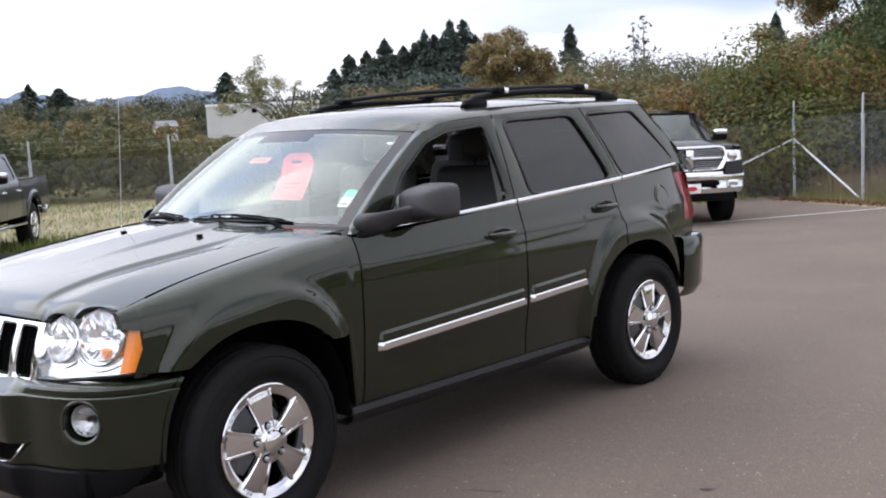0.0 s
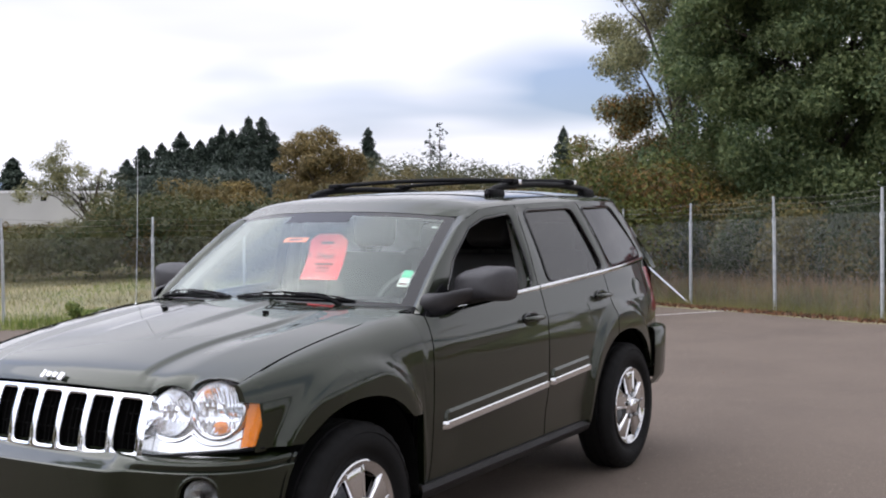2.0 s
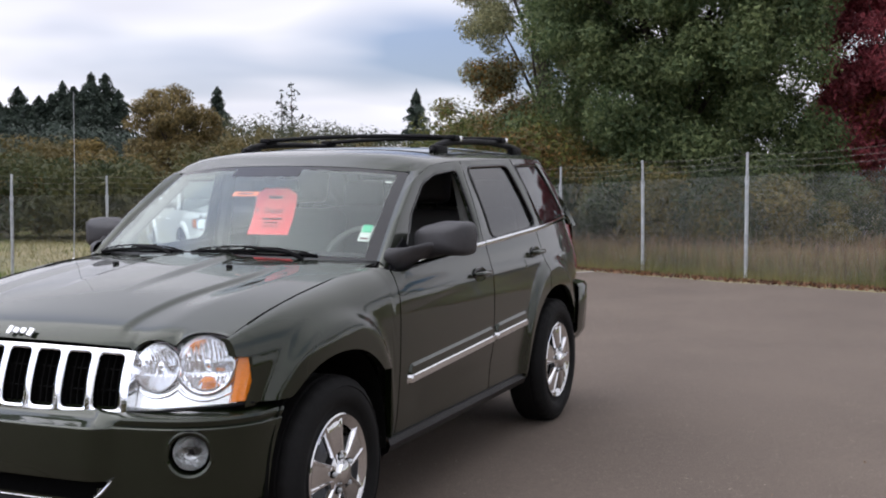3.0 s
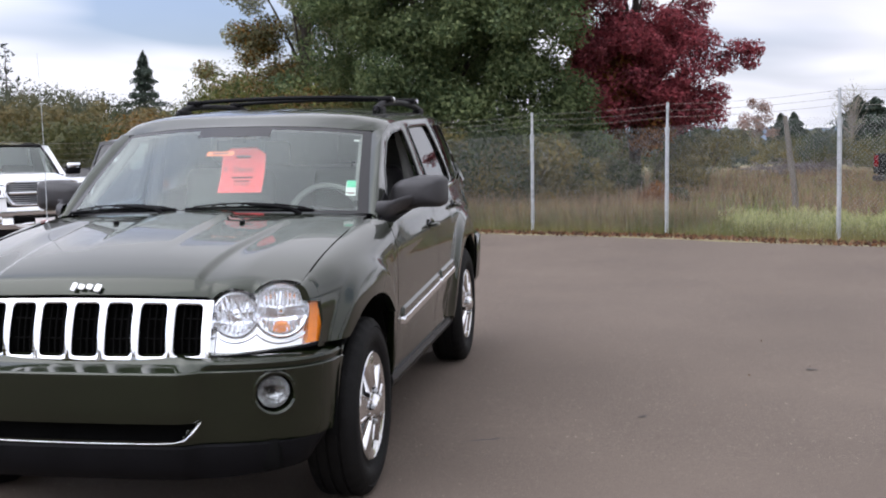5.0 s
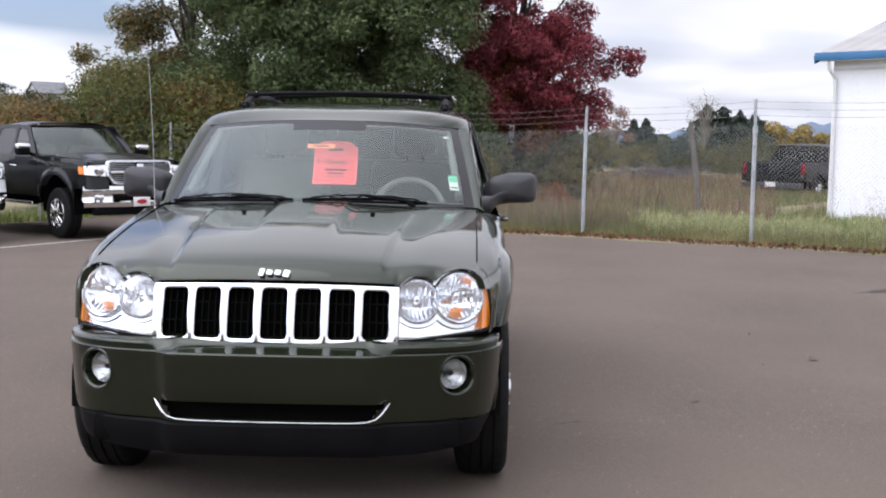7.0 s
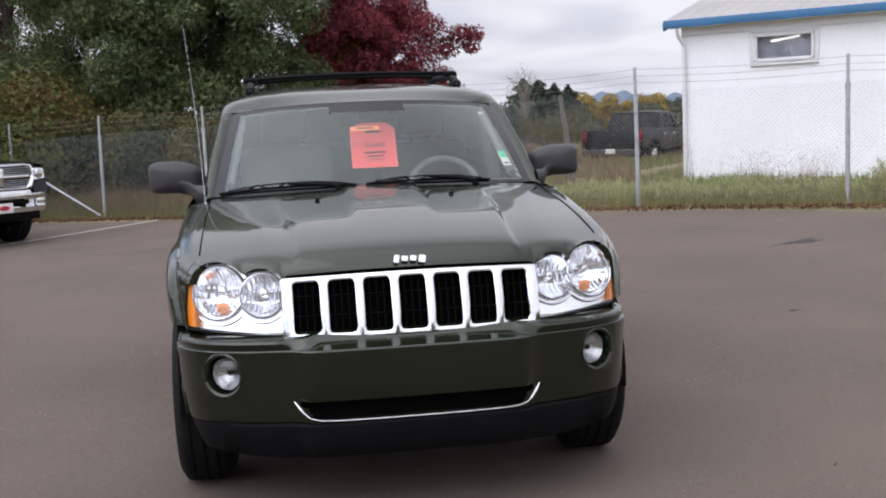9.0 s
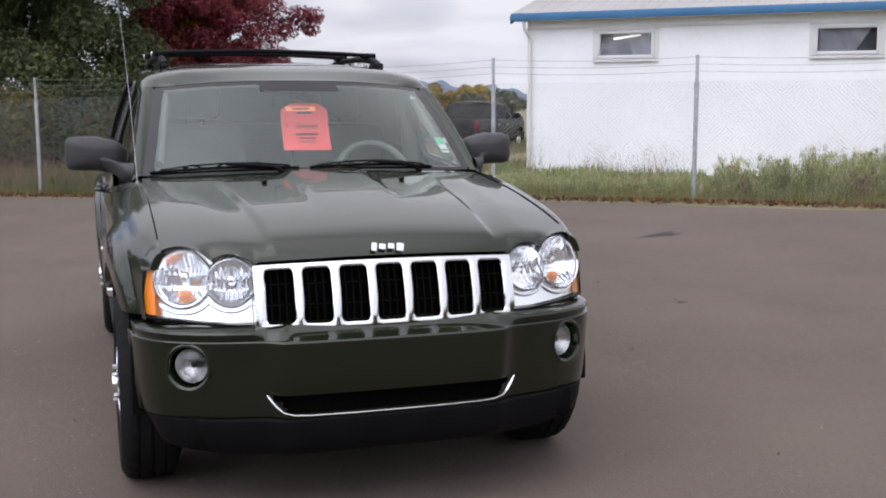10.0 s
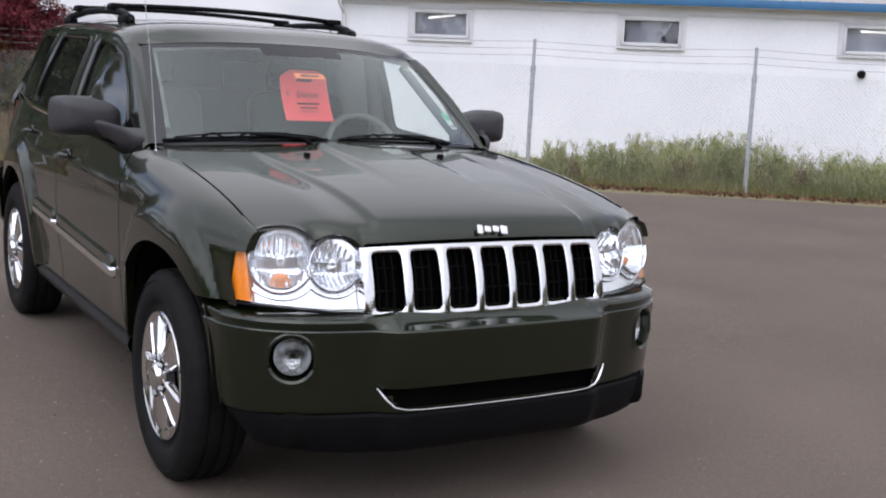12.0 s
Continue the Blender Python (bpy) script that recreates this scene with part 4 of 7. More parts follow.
for sgn in (1, -1):
    bz_v, bz_f = lamp_sheet(0, S_IN, lamp_roof, lamp_bot, .034, 96, 48)
    mids = bz_v[np.array(bz_f)].mean(1)
    bz_f = [f for f, c in zip(bz_f, mids) if all((c[0] - ox) ** 2 + (c[2] - oz) ** 2 > (orr - .005) ** 2 for ox, oz, orr in LAMPS)]
    hl = part("headlight", side_of(sgn, (bz_v, bz_f)), BEZEL, car, "twin round headlight in a bright silver housing")
    part("housing_rim", side_of(sgn, tube(np.array([(plx(q), ply(q) + LEAN * (float(lamp_bot(plx(q))) - .80), float(lamp_bot(plx(q))) - .004) for q in np.linspace(0, seg[-1], 30)]), .006, 6)), BLACKPLASTIC, hl)
    amb = lamp_sheet(S_IN, S_OUT, lambda x: .884 + 0 * x, lambda x: .733 + 0 * x, -.004, 12, 10)
    part("side_marker", side_of(sgn, thicken(amb, .02)), AMBER, hl, "amber side marker lens")
    for lx_, lz_, lr_ in LAMPS:
        q = float(np.interp(lx_, PL[:, 0], seg))
        yy = float(ply(q)) + LEAN * (lz_ - .80)
        yaw = 10 if lx_ < .6 else 20
        # local z points out of the lamp
        M = Matrix.Translation((lx_, yy + .004, lz_)) @ pose(0, 0, 0, 0, 0, yaw) @ pose(0, 0, 0, 76, 0, 0)
        ringp = [(lr_ - .004, -.046), (lr_, -.030), (lr_, -.010), (lr_ - .003, -.002), (lr_ - .006, .000), (lr_ - .009, -.004), (lr_ - .011, -.014)]
        part("lamp_ring", side_of(sgn, moved(lathe(ringp, 40, "z"), M)), CHROME, hl)
        rin = lr_ - .011
        part("reflector", side_of(sgn, moved(reflector_dish(rin, lx_ > .6), M)), REFLECTOR, hl)
        part("bulb_shield", side_of(sgn, moved(lathe([(.017, -.085), (.017, -.040), (.012, -.032), (.001, -.030)], 16, "z"), M @ Matrix.Translation((0, .012, 0)))), CHROME, hl)
        if lx_ > .6:
            part("turn_bulb", side_of(sgn, moved(lathe([(.001, .0), (.009, -.002), (.014, -.009), (.016, -.020), (.001, -.03)], 14, "z"), M @ Matrix.Translation((.0, -.046, -.030)) @ Matrix.Diagonal((1.6, .9, 1, 1)))), AMBER, hl)
        # raised contour of the housing below the lamp
        arc = [(lx_ + (lr_ + .013) * math.cos(q), lz_ + (lr_ + .013) * math.sin(q)) for q in np.linspace(radians(188), radians(352), 28)]
        arc = [p for p in arc if all((p[0] - ox) ** 2 + (p[1] - oz) ** 2 > (orr + .006) ** 2 for ox, oz, orr in LAMPS) and p[1] > float(lamp_bot(p[0])) + .010 and p[0] > .483]
        part("housing_contour", side_of(sgn, tube(np.array([(x, float(ply(np.interp(x, PL[:, 0], seg))) + LEAN * (z - .80) + .030, z) for x, z in arc]), .006, 6)), CHROME, hl)
    part("lens", side_of(sgn, lamp_sheet(0, S_IN, lamp_roof, lamp_bot, -.006)), CLEAR, hl, "clear polycarbonate lens")

# badge on the bonnet: plain raised strokes
badge = []
for k, (x, w, h, dz_) in enumerate(((-.052, .020, .034, .0), (-.022, .024, .022, .000), (.010, .024, .022, .000), (.043, .026, .032, -.004))):
    badge.append(moved(block(0, 0, 0, w, .008, h, .006, 2), Matrix.Translation((x, -.694, .958 + dz_)) @ pose(0, 0, 0, -38, 0, 0) @ pose(0, 0, 0, 0, 12, 0)))
part("badge", join(*badge), BADGE, car, "silver raised maker's badge")

# washer nozzles, wipers, aerial
for sx in (1, -1):
    part("washer_nozzle", moved(block(0, 0, .006, .022, .028, .014, .006), Matrix.Translation((.297 * sx, .175, float(bonnet_z(np.array([.297]), np.array([.175]))[0])))), BLACKPLASTIC, car)


def ws_point(u, t, lift):
    j, i = (u + 1) / 2 * (WS_N - 1), t * (WS_M - 1)
    j0, i0 = int(min(j, WS_N - 2)), int(min(i, WS_M - 2))
    fj, fi = j - j0, i - i0
    p = (WS[i0, j0] * (1 - fi) * (1 - fj) + WS[i0, j0 + 1] * (1 - fi) * fj + WS[i0 + 1, j0] * fi * (1 - fj) + WS[i0 + 1, j0 + 1] * fi * fj)
    return p + np.array([0, -lift * .6, lift])


for u_piv, u0, u1 in ((.62, -.08, .70), (-.22, -.96, -.14)):
    bow = lambda q: math.sin((q - u0) / (u1 - u0) * math.pi)
    us = np.linspace(u0, u1, 16)
    w_ = part("wiper_arm", tube(np.array([ws_point(u_piv, .0, -.012), ws_point(u_piv - .06, .010, .012), ws_point(u_piv * .5 + (u0 + u1) * .25, .022, .017), ws_point((u0 + u1) / 2, .036, .018)]), [.012, .009, .007, .006], 8), BLACKPLASTIC, car, "black wiper")
    part("wiper_blade", tube(np.array([ws_point(q, .016 + .016 * bow(q), .006) for q in us]), .006, 6), BLACKPLASTIC, w_)
    part("wiper_spine", tube(np.array([ws_point(q, .019 + .022 * bow(q), .010 + .010 * bow(q)) for q in us[1:-1]]), .0038, 6), BLACKPLASTIC, w_)
    for f_ in (.28, .5, .72):
        q = u0 + (u1 - u0) * f_
        part("wiper_claw", tube(np.array([ws_point(q - .05, .018 + .016 * bow(q), .009), ws_point(q, .021 + .022 * bow(q), .022), ws_point(q + .05, .018 + .016 * bow(q), .009)]), .0042, 5), BLACKPLASTIC, w_)
part("aerial_base", moved(lathe([(.016, 0), (.016, .012), (.008, .022), (.003, .026)], 16, "z"), pose(-.795, .47, 1.105)), CHROME, car)
part("aerial", tube(np.array([(-.795, .47, 1.12), (-.81, .50, 1.45), (-.828, .525, 1.70), (-.850, .55, 1.935)]), [.0022, .0016, .0012, .0010], 6), GALV, car, "thin whip aerial")

# mirrors
for sgn in (1, -1):
    us = np.linspace(0, 2 * np.pi, 28, endpoint=False)
    rows = []
    # sections across the shell from its front bulge to the flat glass side
    for t, sc in ((0.0, .30), (.05, .58), (.16, .82), (.40, .96), (.75, 1.0), (1.0, .98)):
        y = .835 + .145 * t
        cx, cz = .944 + .012 * t, 1.235
        hx, hz = .138 * sc, .080 * sc
        c_, s_ = np.cos(us), np.sin(us)
        px = cx + hx * np.sign(c_) * np.abs(c_) ** .34
        pz = cz + hz * np.sign(s_) * np.abs(s_) ** .38
        inner = np.clip((cx - px) / .14, 0, 1)
        pz = pz - .048 * inner ** 1.6 * (s_ > 0) * sc - .030 * inner * (s_ <= 0) * sc
        rows.append(np.stack([px, np.full(28, y), pz], -1))
    v = np.concatenate(rows); f = [tuple(q[::-1]) for q in ring_faces(28, len(rows))] + [tuple(range(28))]
    mir = part("mirror", side_of(sgn, (v, f)), GREYPLASTIC, car, "dark grey grained door mirror", angle=60)
    back = rows[-1].copy(); back = (back - back.mean(0)) * .92 + back.mean(0); back[:, 1] -= .004
    part("mirror_glass", side_of(sgn, (back, [tuple(range(27, -1, -1))])), CHROME, mir)
    arm = np.concatenate([np.stack([ax + 0 * us, ay_ + hy_ * np.cos(us), az_ + hz_ * np.sin(us) - .25 * hy_ * np.cos(us)], -1)
                          for ax, ay_, az_, hy_, hz_ in ((.80, .705, 1.135, .095, .062), (.835, .715, 1.145, .086, .052), (.858, .745, 1.162, .070, .036), (.880, .810, 1.178, .062, .028), (.91, .865, 1.190, .060, .026), (.95, .895, 1.20, .050, .024))])
    part("mirror_arm", side_of(sgn, (arm, [tuple(q[::-1]) for q in ring_faces(28, 6)])), GREYPLASTIC, mir, angle=60)
    sail = np.array([(.60, 1.10), (.80, 1.125), (.86, 1.16), (.80, 1.24), (.66, 1.165)])
    so = on_side(sail) ; so[:, 0] += .010
    si = so.copy(); si[:, 0] -= .03
    part("mirror_sail", side_of(sgn, (np.concatenate([so, si]), [tuple(range(5))] + [(k, 5 + k, 5 + (k + 1) % 5, (k + 1) % 5) for k in range(5)])), BLACKPLASTIC, mir)

# roof rails and crossbars
def roof_at(x, y):
    r = ROOF.reshape(-1, 3)
    d = (r[:, 0] - x) ** 2 + (r[:, 1] - y) ** 2
    return r[np.argmin(d), 2]


for sgn in (1, -1):
    yy = np.array([1.60, 1.64, 1.70, 1.78, 1.95, 2.2, 2.5, 2.75, 2.88, 2.96, 3.0])
    hh = np.array([.0, .016, .030, .040, .046, .048, .046, .040, .030, .015, .0])
    zz = np.array([roof_at(.575, q) for q in yy]) + hh
    rail = part("roof_rail", side_of(sgn, tube(np.stack([.585 + 0 * yy, yy, zz], -1), [.010, .017, .020, .019, .018, .017, .018, .019, .019, .015, .008], 10)), BLACKPLASTIC, car, "black roof rail")
    for q in (1.70, 2.88):
        part("rail_foot", side_of(sgn, block(.585, q, roof_at(.585, q) + .012, .052, .16, .05, .018)), BLACKPLASTIC, rail)
    for q in (1.88, 2.60):
        part("crossbar_clamp", side_of(sgn, block(.585, q, roof_at(.585, q) + .072, .075, .085, .032, .010)), BLACKPLASTIC, rail)
        part("clamp_cap", side_of(sgn, block(.628, q + .028, roof_at(.585, q) + .068, .010, .030, .030, .004)), CHROME, rail, "bright clamp cap")
for q in (1.88, 2.60):
    xs_ = np.linspace(-.58, .58, 17)
    part("crossbar", tube(np.stack([xs_, q + 0 * xs_, roof_at(.585, q) + .076 + .016 * (1 - (xs_ / .58) ** 2)], -1), .0125, 10), BLACKPLASTIC, car, "black crossbar")

# rear end
for sgn in (1, -1):
    zz = np.linspace(.945, 1.225, 8)
    yy = np.linspace(3.19, 3.47, 8)
    Z, Y = np.meshgrid(zz, yy, indexing="ij")
    X = .822 + .014 - .55 * np.maximum(Y - 3.30, 0) ** 1.35 - .25 * np.maximum(Z - 1.0, 0) * .5 + .03 * (1 - (Z - .945) / .28)
    part("tail_lamp", side_of(sgn, sheet(np.stack([X, Y - .04 * (Z - 1.1), Z], -1), flip=True)), REDLENS, car, "red tail lamp")
rows = []
for z, out in ((.86, -.05), (.85, .015), (.83, .03), (.70, .03), (.55, .02), (.49, -.02)):
    half = np.array([(.905 + out, 3.135), (.915 + out, 3.20), (.91 + out, 3.30), (.88 + out, 3.40), (.80 + out * .6, 3.50 + out), (.5, 3.56 + out), (0, 3.58 + out)])
    if z < .80:
        half[0, 1] = 3.14
    full = np.concatenate([half, half[-2::-1] * np.array([-1, 1])])
    rows.append(np.concatenate([full, np.full((len(full), 1), z)], 1))
part("rear_bumper", sheet(np.array(rows)[::-1]), GREEN, car)
tg = []
for z, y in ((.80, 3.54), (1.0, 3.54), (1.2, 3.52), (1.26, 3.50), (1.45, 3.39), (1.60, 3.29), (1.66, 3.23)):
    w = np.interp(z, (.8, 1.2, 1.26, 1.64), (.80, .80, .765, .60))
    xx = np.linspace(-w, w, 15)
    tg.append(np.stack([xx, y - .10 * (xx / w) ** 4, np.full(15, z)], -1))
part("tailgate", sheet(np.array(tg), flip=True), GREEN, car)
rg = [r.copy() * np.array([.80, 1, 1]) + np.array([0, .012, 0]) for r in tg[3:6]]
part("rear_window", sheet(np.array(rg), flip=True), TINTED, car, "tinted rear window")
for sgn in (1, -1):
    e = resample([(3.08, 1.642), (3.52, 1.270), (3.53, 1.21)], 8, closed=False)
    e3 = on_side(e)
    b3 = np.array([[.60 if z > 1.6 else .80 - max(0, z - 1.2) * .5, float(np.interp(z, (1.2, 1.26, 1.45, 1.66), (3.43, 3.42, 3.30, 3.14))) + .03, z] for _, z in e])
    part("rear_pillar", side_of(sgn, sheet(np.stack([e3, e3 * .5 + b3 * .5 + np.array([.02, .02, 0]), b3], 0), flip=True)), GREEN, car)

# underbody
part("underbody", block(0, 1.40, .37, 1.06, 4.1, .20, .03), DARK, car)
part("skid_plate", block(0, -.52, .335, 1.45, .34, .12, .03), DARK, car)
part("floor_pan", block(0, 1.38, .43, 1.66, 1.62, .08, .02), DARK, car)
for y in (0, 2.78):
    part("axle", tube(np.array([(-.74, y, .36), (.74, y, .36)]), .05, 10), DARK, car)


# wheels
def spoke_geo():
    """One broad tapered spoke, along +z, facing +x."""
    rows = []
    for r, hw, d, th in ((.050, .034, .016, .03), (.09, .039, .015, .03), (.13, .048, .012, .032), (.17, .058, .009, .034), (.196, .066, .005, .04), (.214, .070, -.002, .04)):
        rows.append([(d - th, -hw * 1.04, r), (d - .007, -hw, r), (d, -hw * .88, r), (d, -hw * .74, r), (d - .005, -hw * .68, r), (d - .002, 0, r), (d - .005, hw * .68, r), (d, hw * .74, r), (d, hw * .88, r), (d - .007, hw, r), (d - th, hw * 1.04, r)])
    return sheet(np.array(rows), flip=True)


def make_wheel(sgn, y, turn):
    w = part("wheel", moved(lathe([(.195, -.20), (.205, -.19), (.190, -.10), (.185, -.01), (.20, .0), (.218, .004), (.224, .008), (.229, .004), (.231, -.008), (.222, -.016), (.222, -.20)], 56, "x"), Matrix()), RIMMETAL, car, "chromed five-spoke wheel")
    prof = [(.222, -.215), (.26, -.228), (.315, -.226), (.350, -.214), (.368, -.200), (.3745, -.185), (.3745, -.170), (.366, -.168), (.366, -.160), (.375, -.158), (.375, -.125), (.366, -.123), (.366, -.112), (.375, -.110),
            (.375, -.075), (.366, -.073), (.366, -.064), (.3745, -.062), (.3745, -.045), (.368, -.028), (.350, -.014), (.335, -.006), (.332, -.010), (.318, -.004), (.285, .000), (.262, -.003), (.256, -.008), (.235, -.006), (.222, -.012)]
    tv, tf = lathe(prof, 96, "x")
    tv = tv.reshape(len(prof), 96, 3).copy(); tv[..., 0] += .020 * sstep(.235, .30, np.hypot(tv[..., 1], tv[..., 2]))
    cut = (np.arange(96) % 3 == 0)
    for k in (4, 5, 6, 17, 18, 19, 20):
        tv[k, cut, 1:] *= .985
    tyre = part("tyre", (tv.reshape(-1, 3), tf), RUBBER, w, "black rubber tyre", angle=50)
    dz = lathe([(.001, -.10), (.150, -.10), (.152, -.11), (.15, -.125), (.06, -.125)], 40, "x")
    part("brake_disc", dz, GALV, w)
    part("hub_backing", lathe([(.185, -.15), (.001, -.15)], 30, "x"), DARK, w)
    sp = spoke_geo()
    for k in range(5):
        part("spoke", moved(sp, Matrix.Rotation(radians(72 * k + turn), 4, "X")), RIMMETAL, w)
    part("hub", lathe([(.084, -.02), (.084, .010), (.078, .014), (.052, .015), (.048, .018), (.043, .034), (.026, .042), (.001, .044)], 36, "x"), RIMMETAL, w)
    for k in range(5):
        at = Matrix.Rotation(radians(72 * k + turn), 4, "X") @ Matrix.Translation((0, 0, .067))
        part("lug_nut", moved(lathe([(.0105, .01), (.0105, .026), (.007, .031), (.001, .032)], 6, "x"), at), GALV, w)
        part("nut_seat", moved(lathe([(.016, .0165), (.001, .0165)], 14, "x"), at), DARK, w)
    w.matrix_local = Matrix.Translation((.905 * sgn, y, .369 + (.042 if y > 1 else 0))) @ (Matrix.Rotation(math.pi, 4, "Z") if sgn < 0 else Matrix())
    return w


make_wheel(1, 0, 10)
make_wheel(1, 2.78, 0)
make_wheel(-1, 0, 25)
make_wheel(-1, 2.78, 40)

# cabin
xs_ = np.linspace(-.74, .74, 25)
dash = []
for y, z in ((.56, 1.10), (.62, 1.145), (.75, 1.155), (.90, 1.145), (.98, 1.11), (1.00, 1.02), (.96, .85), (.94, .6)):
    dash.append(np.stack([xs_, y + .06 * (xs_ / .74) ** 4 + 0 * xs_, z + .018 * np.exp(-((xs_ - .41) / .18) ** 2) * (1.1 > z > 1.0 or z > 1.1)], -1))
part("dashboard", sheet(np.array(dash)), GREYPLASTIC, car, "dark grey dashboard")
for sgn in (1, -1):
    yy, zz = np.linspace(.55, 2.5, 10), np.linspace(.48, 1.10, 6)
    Z, Y = np.meshgrid(zz, yy, indexing="ij")
    part("door_lining", side_of(sgn, sheet(np.stack([.80 - .02 * (Z > 1.0), Y, Z + .057 * (Y - .86) * (Z > 1.0)], -1), flip=True)), DARKSEAT, car)
    # pale pillar lining inside the door frame
    p_ = np.array([(.70, 1.66, 1.58), (.74, 1.67, 1.40), (.78, 1.68, 1.20), (.80, 1.68, .9)])
    part("pillar_lining", side_of(sgn, tube(p_, [.035, .04, .045, .05], 8)), LINER, car)
    p_ = np.stack([np.linspace(.69, .625, 8), np.linspace(.70, 1.13, 8), np.linspace(1.19, 1.50, 8)], -1)
    part("pillar_lining", side_of(sgn, tube(p_, .022, 8)), LINER, car)


def seat(x, y, w, mat_, rows_head=True):
    part("seat_cushion", block(x, y - .02, .80, w, .52, .16, .06, 3), mat_, car)
    bk = moved(block(0, 0, .27, w, .16, .54, .06, 3), pose(x, y + .26, .82, -14, 0, 0))
    b_ = part("seat_back", bk, mat_, car)
    for sx in ((0,) if w < .8 else (-.42, .42)):
        part("headrest", moved(block(0, 0, 0, .27, .10, .19, .045, 3), pose(x + sx, y + .425, 1.475 if w < .8 else 1.42, -10, 0, 0)), mat_, b_)
        for d in (-.05, .05):
            part("headrest_post", tube(np.array([(x + sx + d, y + .40, 1.33), (x + sx + d, y + .425, 1.42)]), .006, 6), BLACKPLASTIC, b_)


seat(.40, 1.55, .54, DARKSEAT)
seat(-.40, 1.58, .54, SEATCLOTH)
seat(0, 2.35, 1.30, SEATCLOTH)
ang = np.linspace(0, 2 * np.pi, 40, endpoint=False)
SW = pose(.41, 1.10, 1.095, 62, 0, 0)
sw = part("steering_wheel", moved(tube(np.stack([.188 * np.cos(ang), .188 * np.sin(ang), 0 * ang], -1), 0.016, 10, closed=True), SW), SEATCLOTH, car, "grey steering wheel")
part("wheel_hub", moved(block(0, -.01, -.02, .17, .13, .05, .03, 3), SW), SEATCLOTH, sw)
for q in (0, 180, 270):
    part("wheel_spoke", moved(block(.12, 0, -.01, .13, .035, .02, .008), SW @ pose(0, 0, 0, 0, 0, q)), GREYPLASTIC, sw)
part("rear_view_mirror", moved(block(0, 0, 0, .25, .035, .065, .015, 3), pose(0.0, 1.02, 1.475, 8, 0, 6)), BLACKPLASTIC, car)
part("mirror_mount", block(0, .985, 1.515, .075, .05, .06, .015), BLACKPLASTIC, car)
part("rear_shelf", block(0, 3.0, .95, 1.4, .6, .05, .02), DARKSEAT, car)

# windscreen stickers and the price card hung from the inside mirror
def on_screen(u, t, w, h, name, mat_, label, lift=-.012):
    c = ws_point(u, t, 0)
    du = ws_point(u + .02, t, 0) - ws_point(u - .02, t, 0); du /= np.linalg.norm(du)
    dt = ws_point(u, t + .03, 0) - ws_point(u, t - .03, 0); dt /= np.linalg.norm(dt)
    nn = np.cross(du, dt)
    q = [c + du * a_ * w / 2 + dt * b_ * h / 2 + nn * lift for a_, b_ in ((-1, -1), (1, -1), (1, 1), (-1, 1))]
    return part(name, thicken((np.array(q), [(0, 1, 2, 3)]), .0015), mat_, wscreen, label, smooth=False)


on_screen(.895, .275, .050, .105, "inspection_sticker", PAPER, "white and green inspection sticker")
on_screen(.895, .325, .043, .050, "sticker_band", STICKERGREEN, "", -.010)
on_screen(.895, .225, .036, .010, "sticker_bar", INK, "", -.010)
on_screen(.90, .88, .030, .014, "sticker", PAPER, "small white sticker")


def text_mesh(words, size, m, parent, mat_, name):
    cu = bpy.data.curves.new("lettering", "FONT")
    cu.body, cu.size, cu.align_x, cu.extrude = words, size, "CENTER", .0004
    tmp = bpy.data.objects.new("lettering", cu)
    scene.collection.objects.link(tmp)
    bpy.context.view_layer.update()
    me = bpy.data.meshes.new_from_object(tmp.evaluated_get(bpy.context.evaluated_depsgraph_get()))
    bpy.data.objects.remove(tmp); bpy.data.curves.remove(cu)
    me.materials.clear(); me.materials.append(mat_)
    ob = new(name, me)
    ob.parent, ob.matrix_local = parent, m
    return ob


tag = thing("price_tag", pose(0.03, .985, 1.465, 0, 0, 0), "fluorescent red paper price card hanging from the inside mirror", "tag")
n_ = 14
tz = np.linspace(0, -.225, n_)
bend = .10 * np.linspace(0, 1, n_) ** 1.8
half = np.where(tz > -.03, .116 - .05 * (1 + tz / .03), .116)
cardp = np.array([[(-h_, -b_, z_), (0, -b_ - .004, z_), (h_, -b_, z_)] for h_, b_, z_ in zip(half, bend, tz)])
part("card", thicken(sheet(cardp, flip=True), .001), TAGRED, tag)
on_screen(-.035, .665, .14, .040, "price_sticker", TAGORANGE, "orange price sticker")
for w_, h_, z_, x_ in ((.085, .014, -.005, -.035),):
    on_screen(-.035, .665, .085, .014, "printed_bar", INK, "", -.010)
for w_, h_, z_, x_ in ((.075, .013, -.045, 0), (.11, .008, -.150, .004), (.08, .006, -.168, .004)):
    part("printed_bar", block(x_, -.006 - .10 * (-z_ / .225) ** 1.8 - .002, z_, w_, .001, h_, 0, 1), INK, tag)
text_mesh("Diesel", .042, pose(.005, -.048, -.122, 68, 0, 0), tag, INK, "handwriting")
text_mesh("$", .030, pose(-.090, -.045, -.115, 68, 0, 0), tag, INK, "dollar_sign")
text_mesh("SALE PRICE", .018, pose(.004, -.080, -.190, 58, 0, 0), tag, INK, "print")

# ---- fence ----
POSTS = [(-5.78, 19.20), (-3.81, 17.81), (-1.70, 16.05), (.37, 14.26), (2.54, 12.76), (4.70, 10.76), (7.10, 9.21), (9.44, 7.29), (11.75, 5.60), (14.0, 3.75), (16.3, 2.0)]
POSTS_W = [(-5.78, 19.20), (-8.19, 17.94), (-10.7, 17.0), (-12.85, 14.95)] + [(-12.63 - 1.88 * k, 12.05 - 1.96 * k) for k in range(8)]


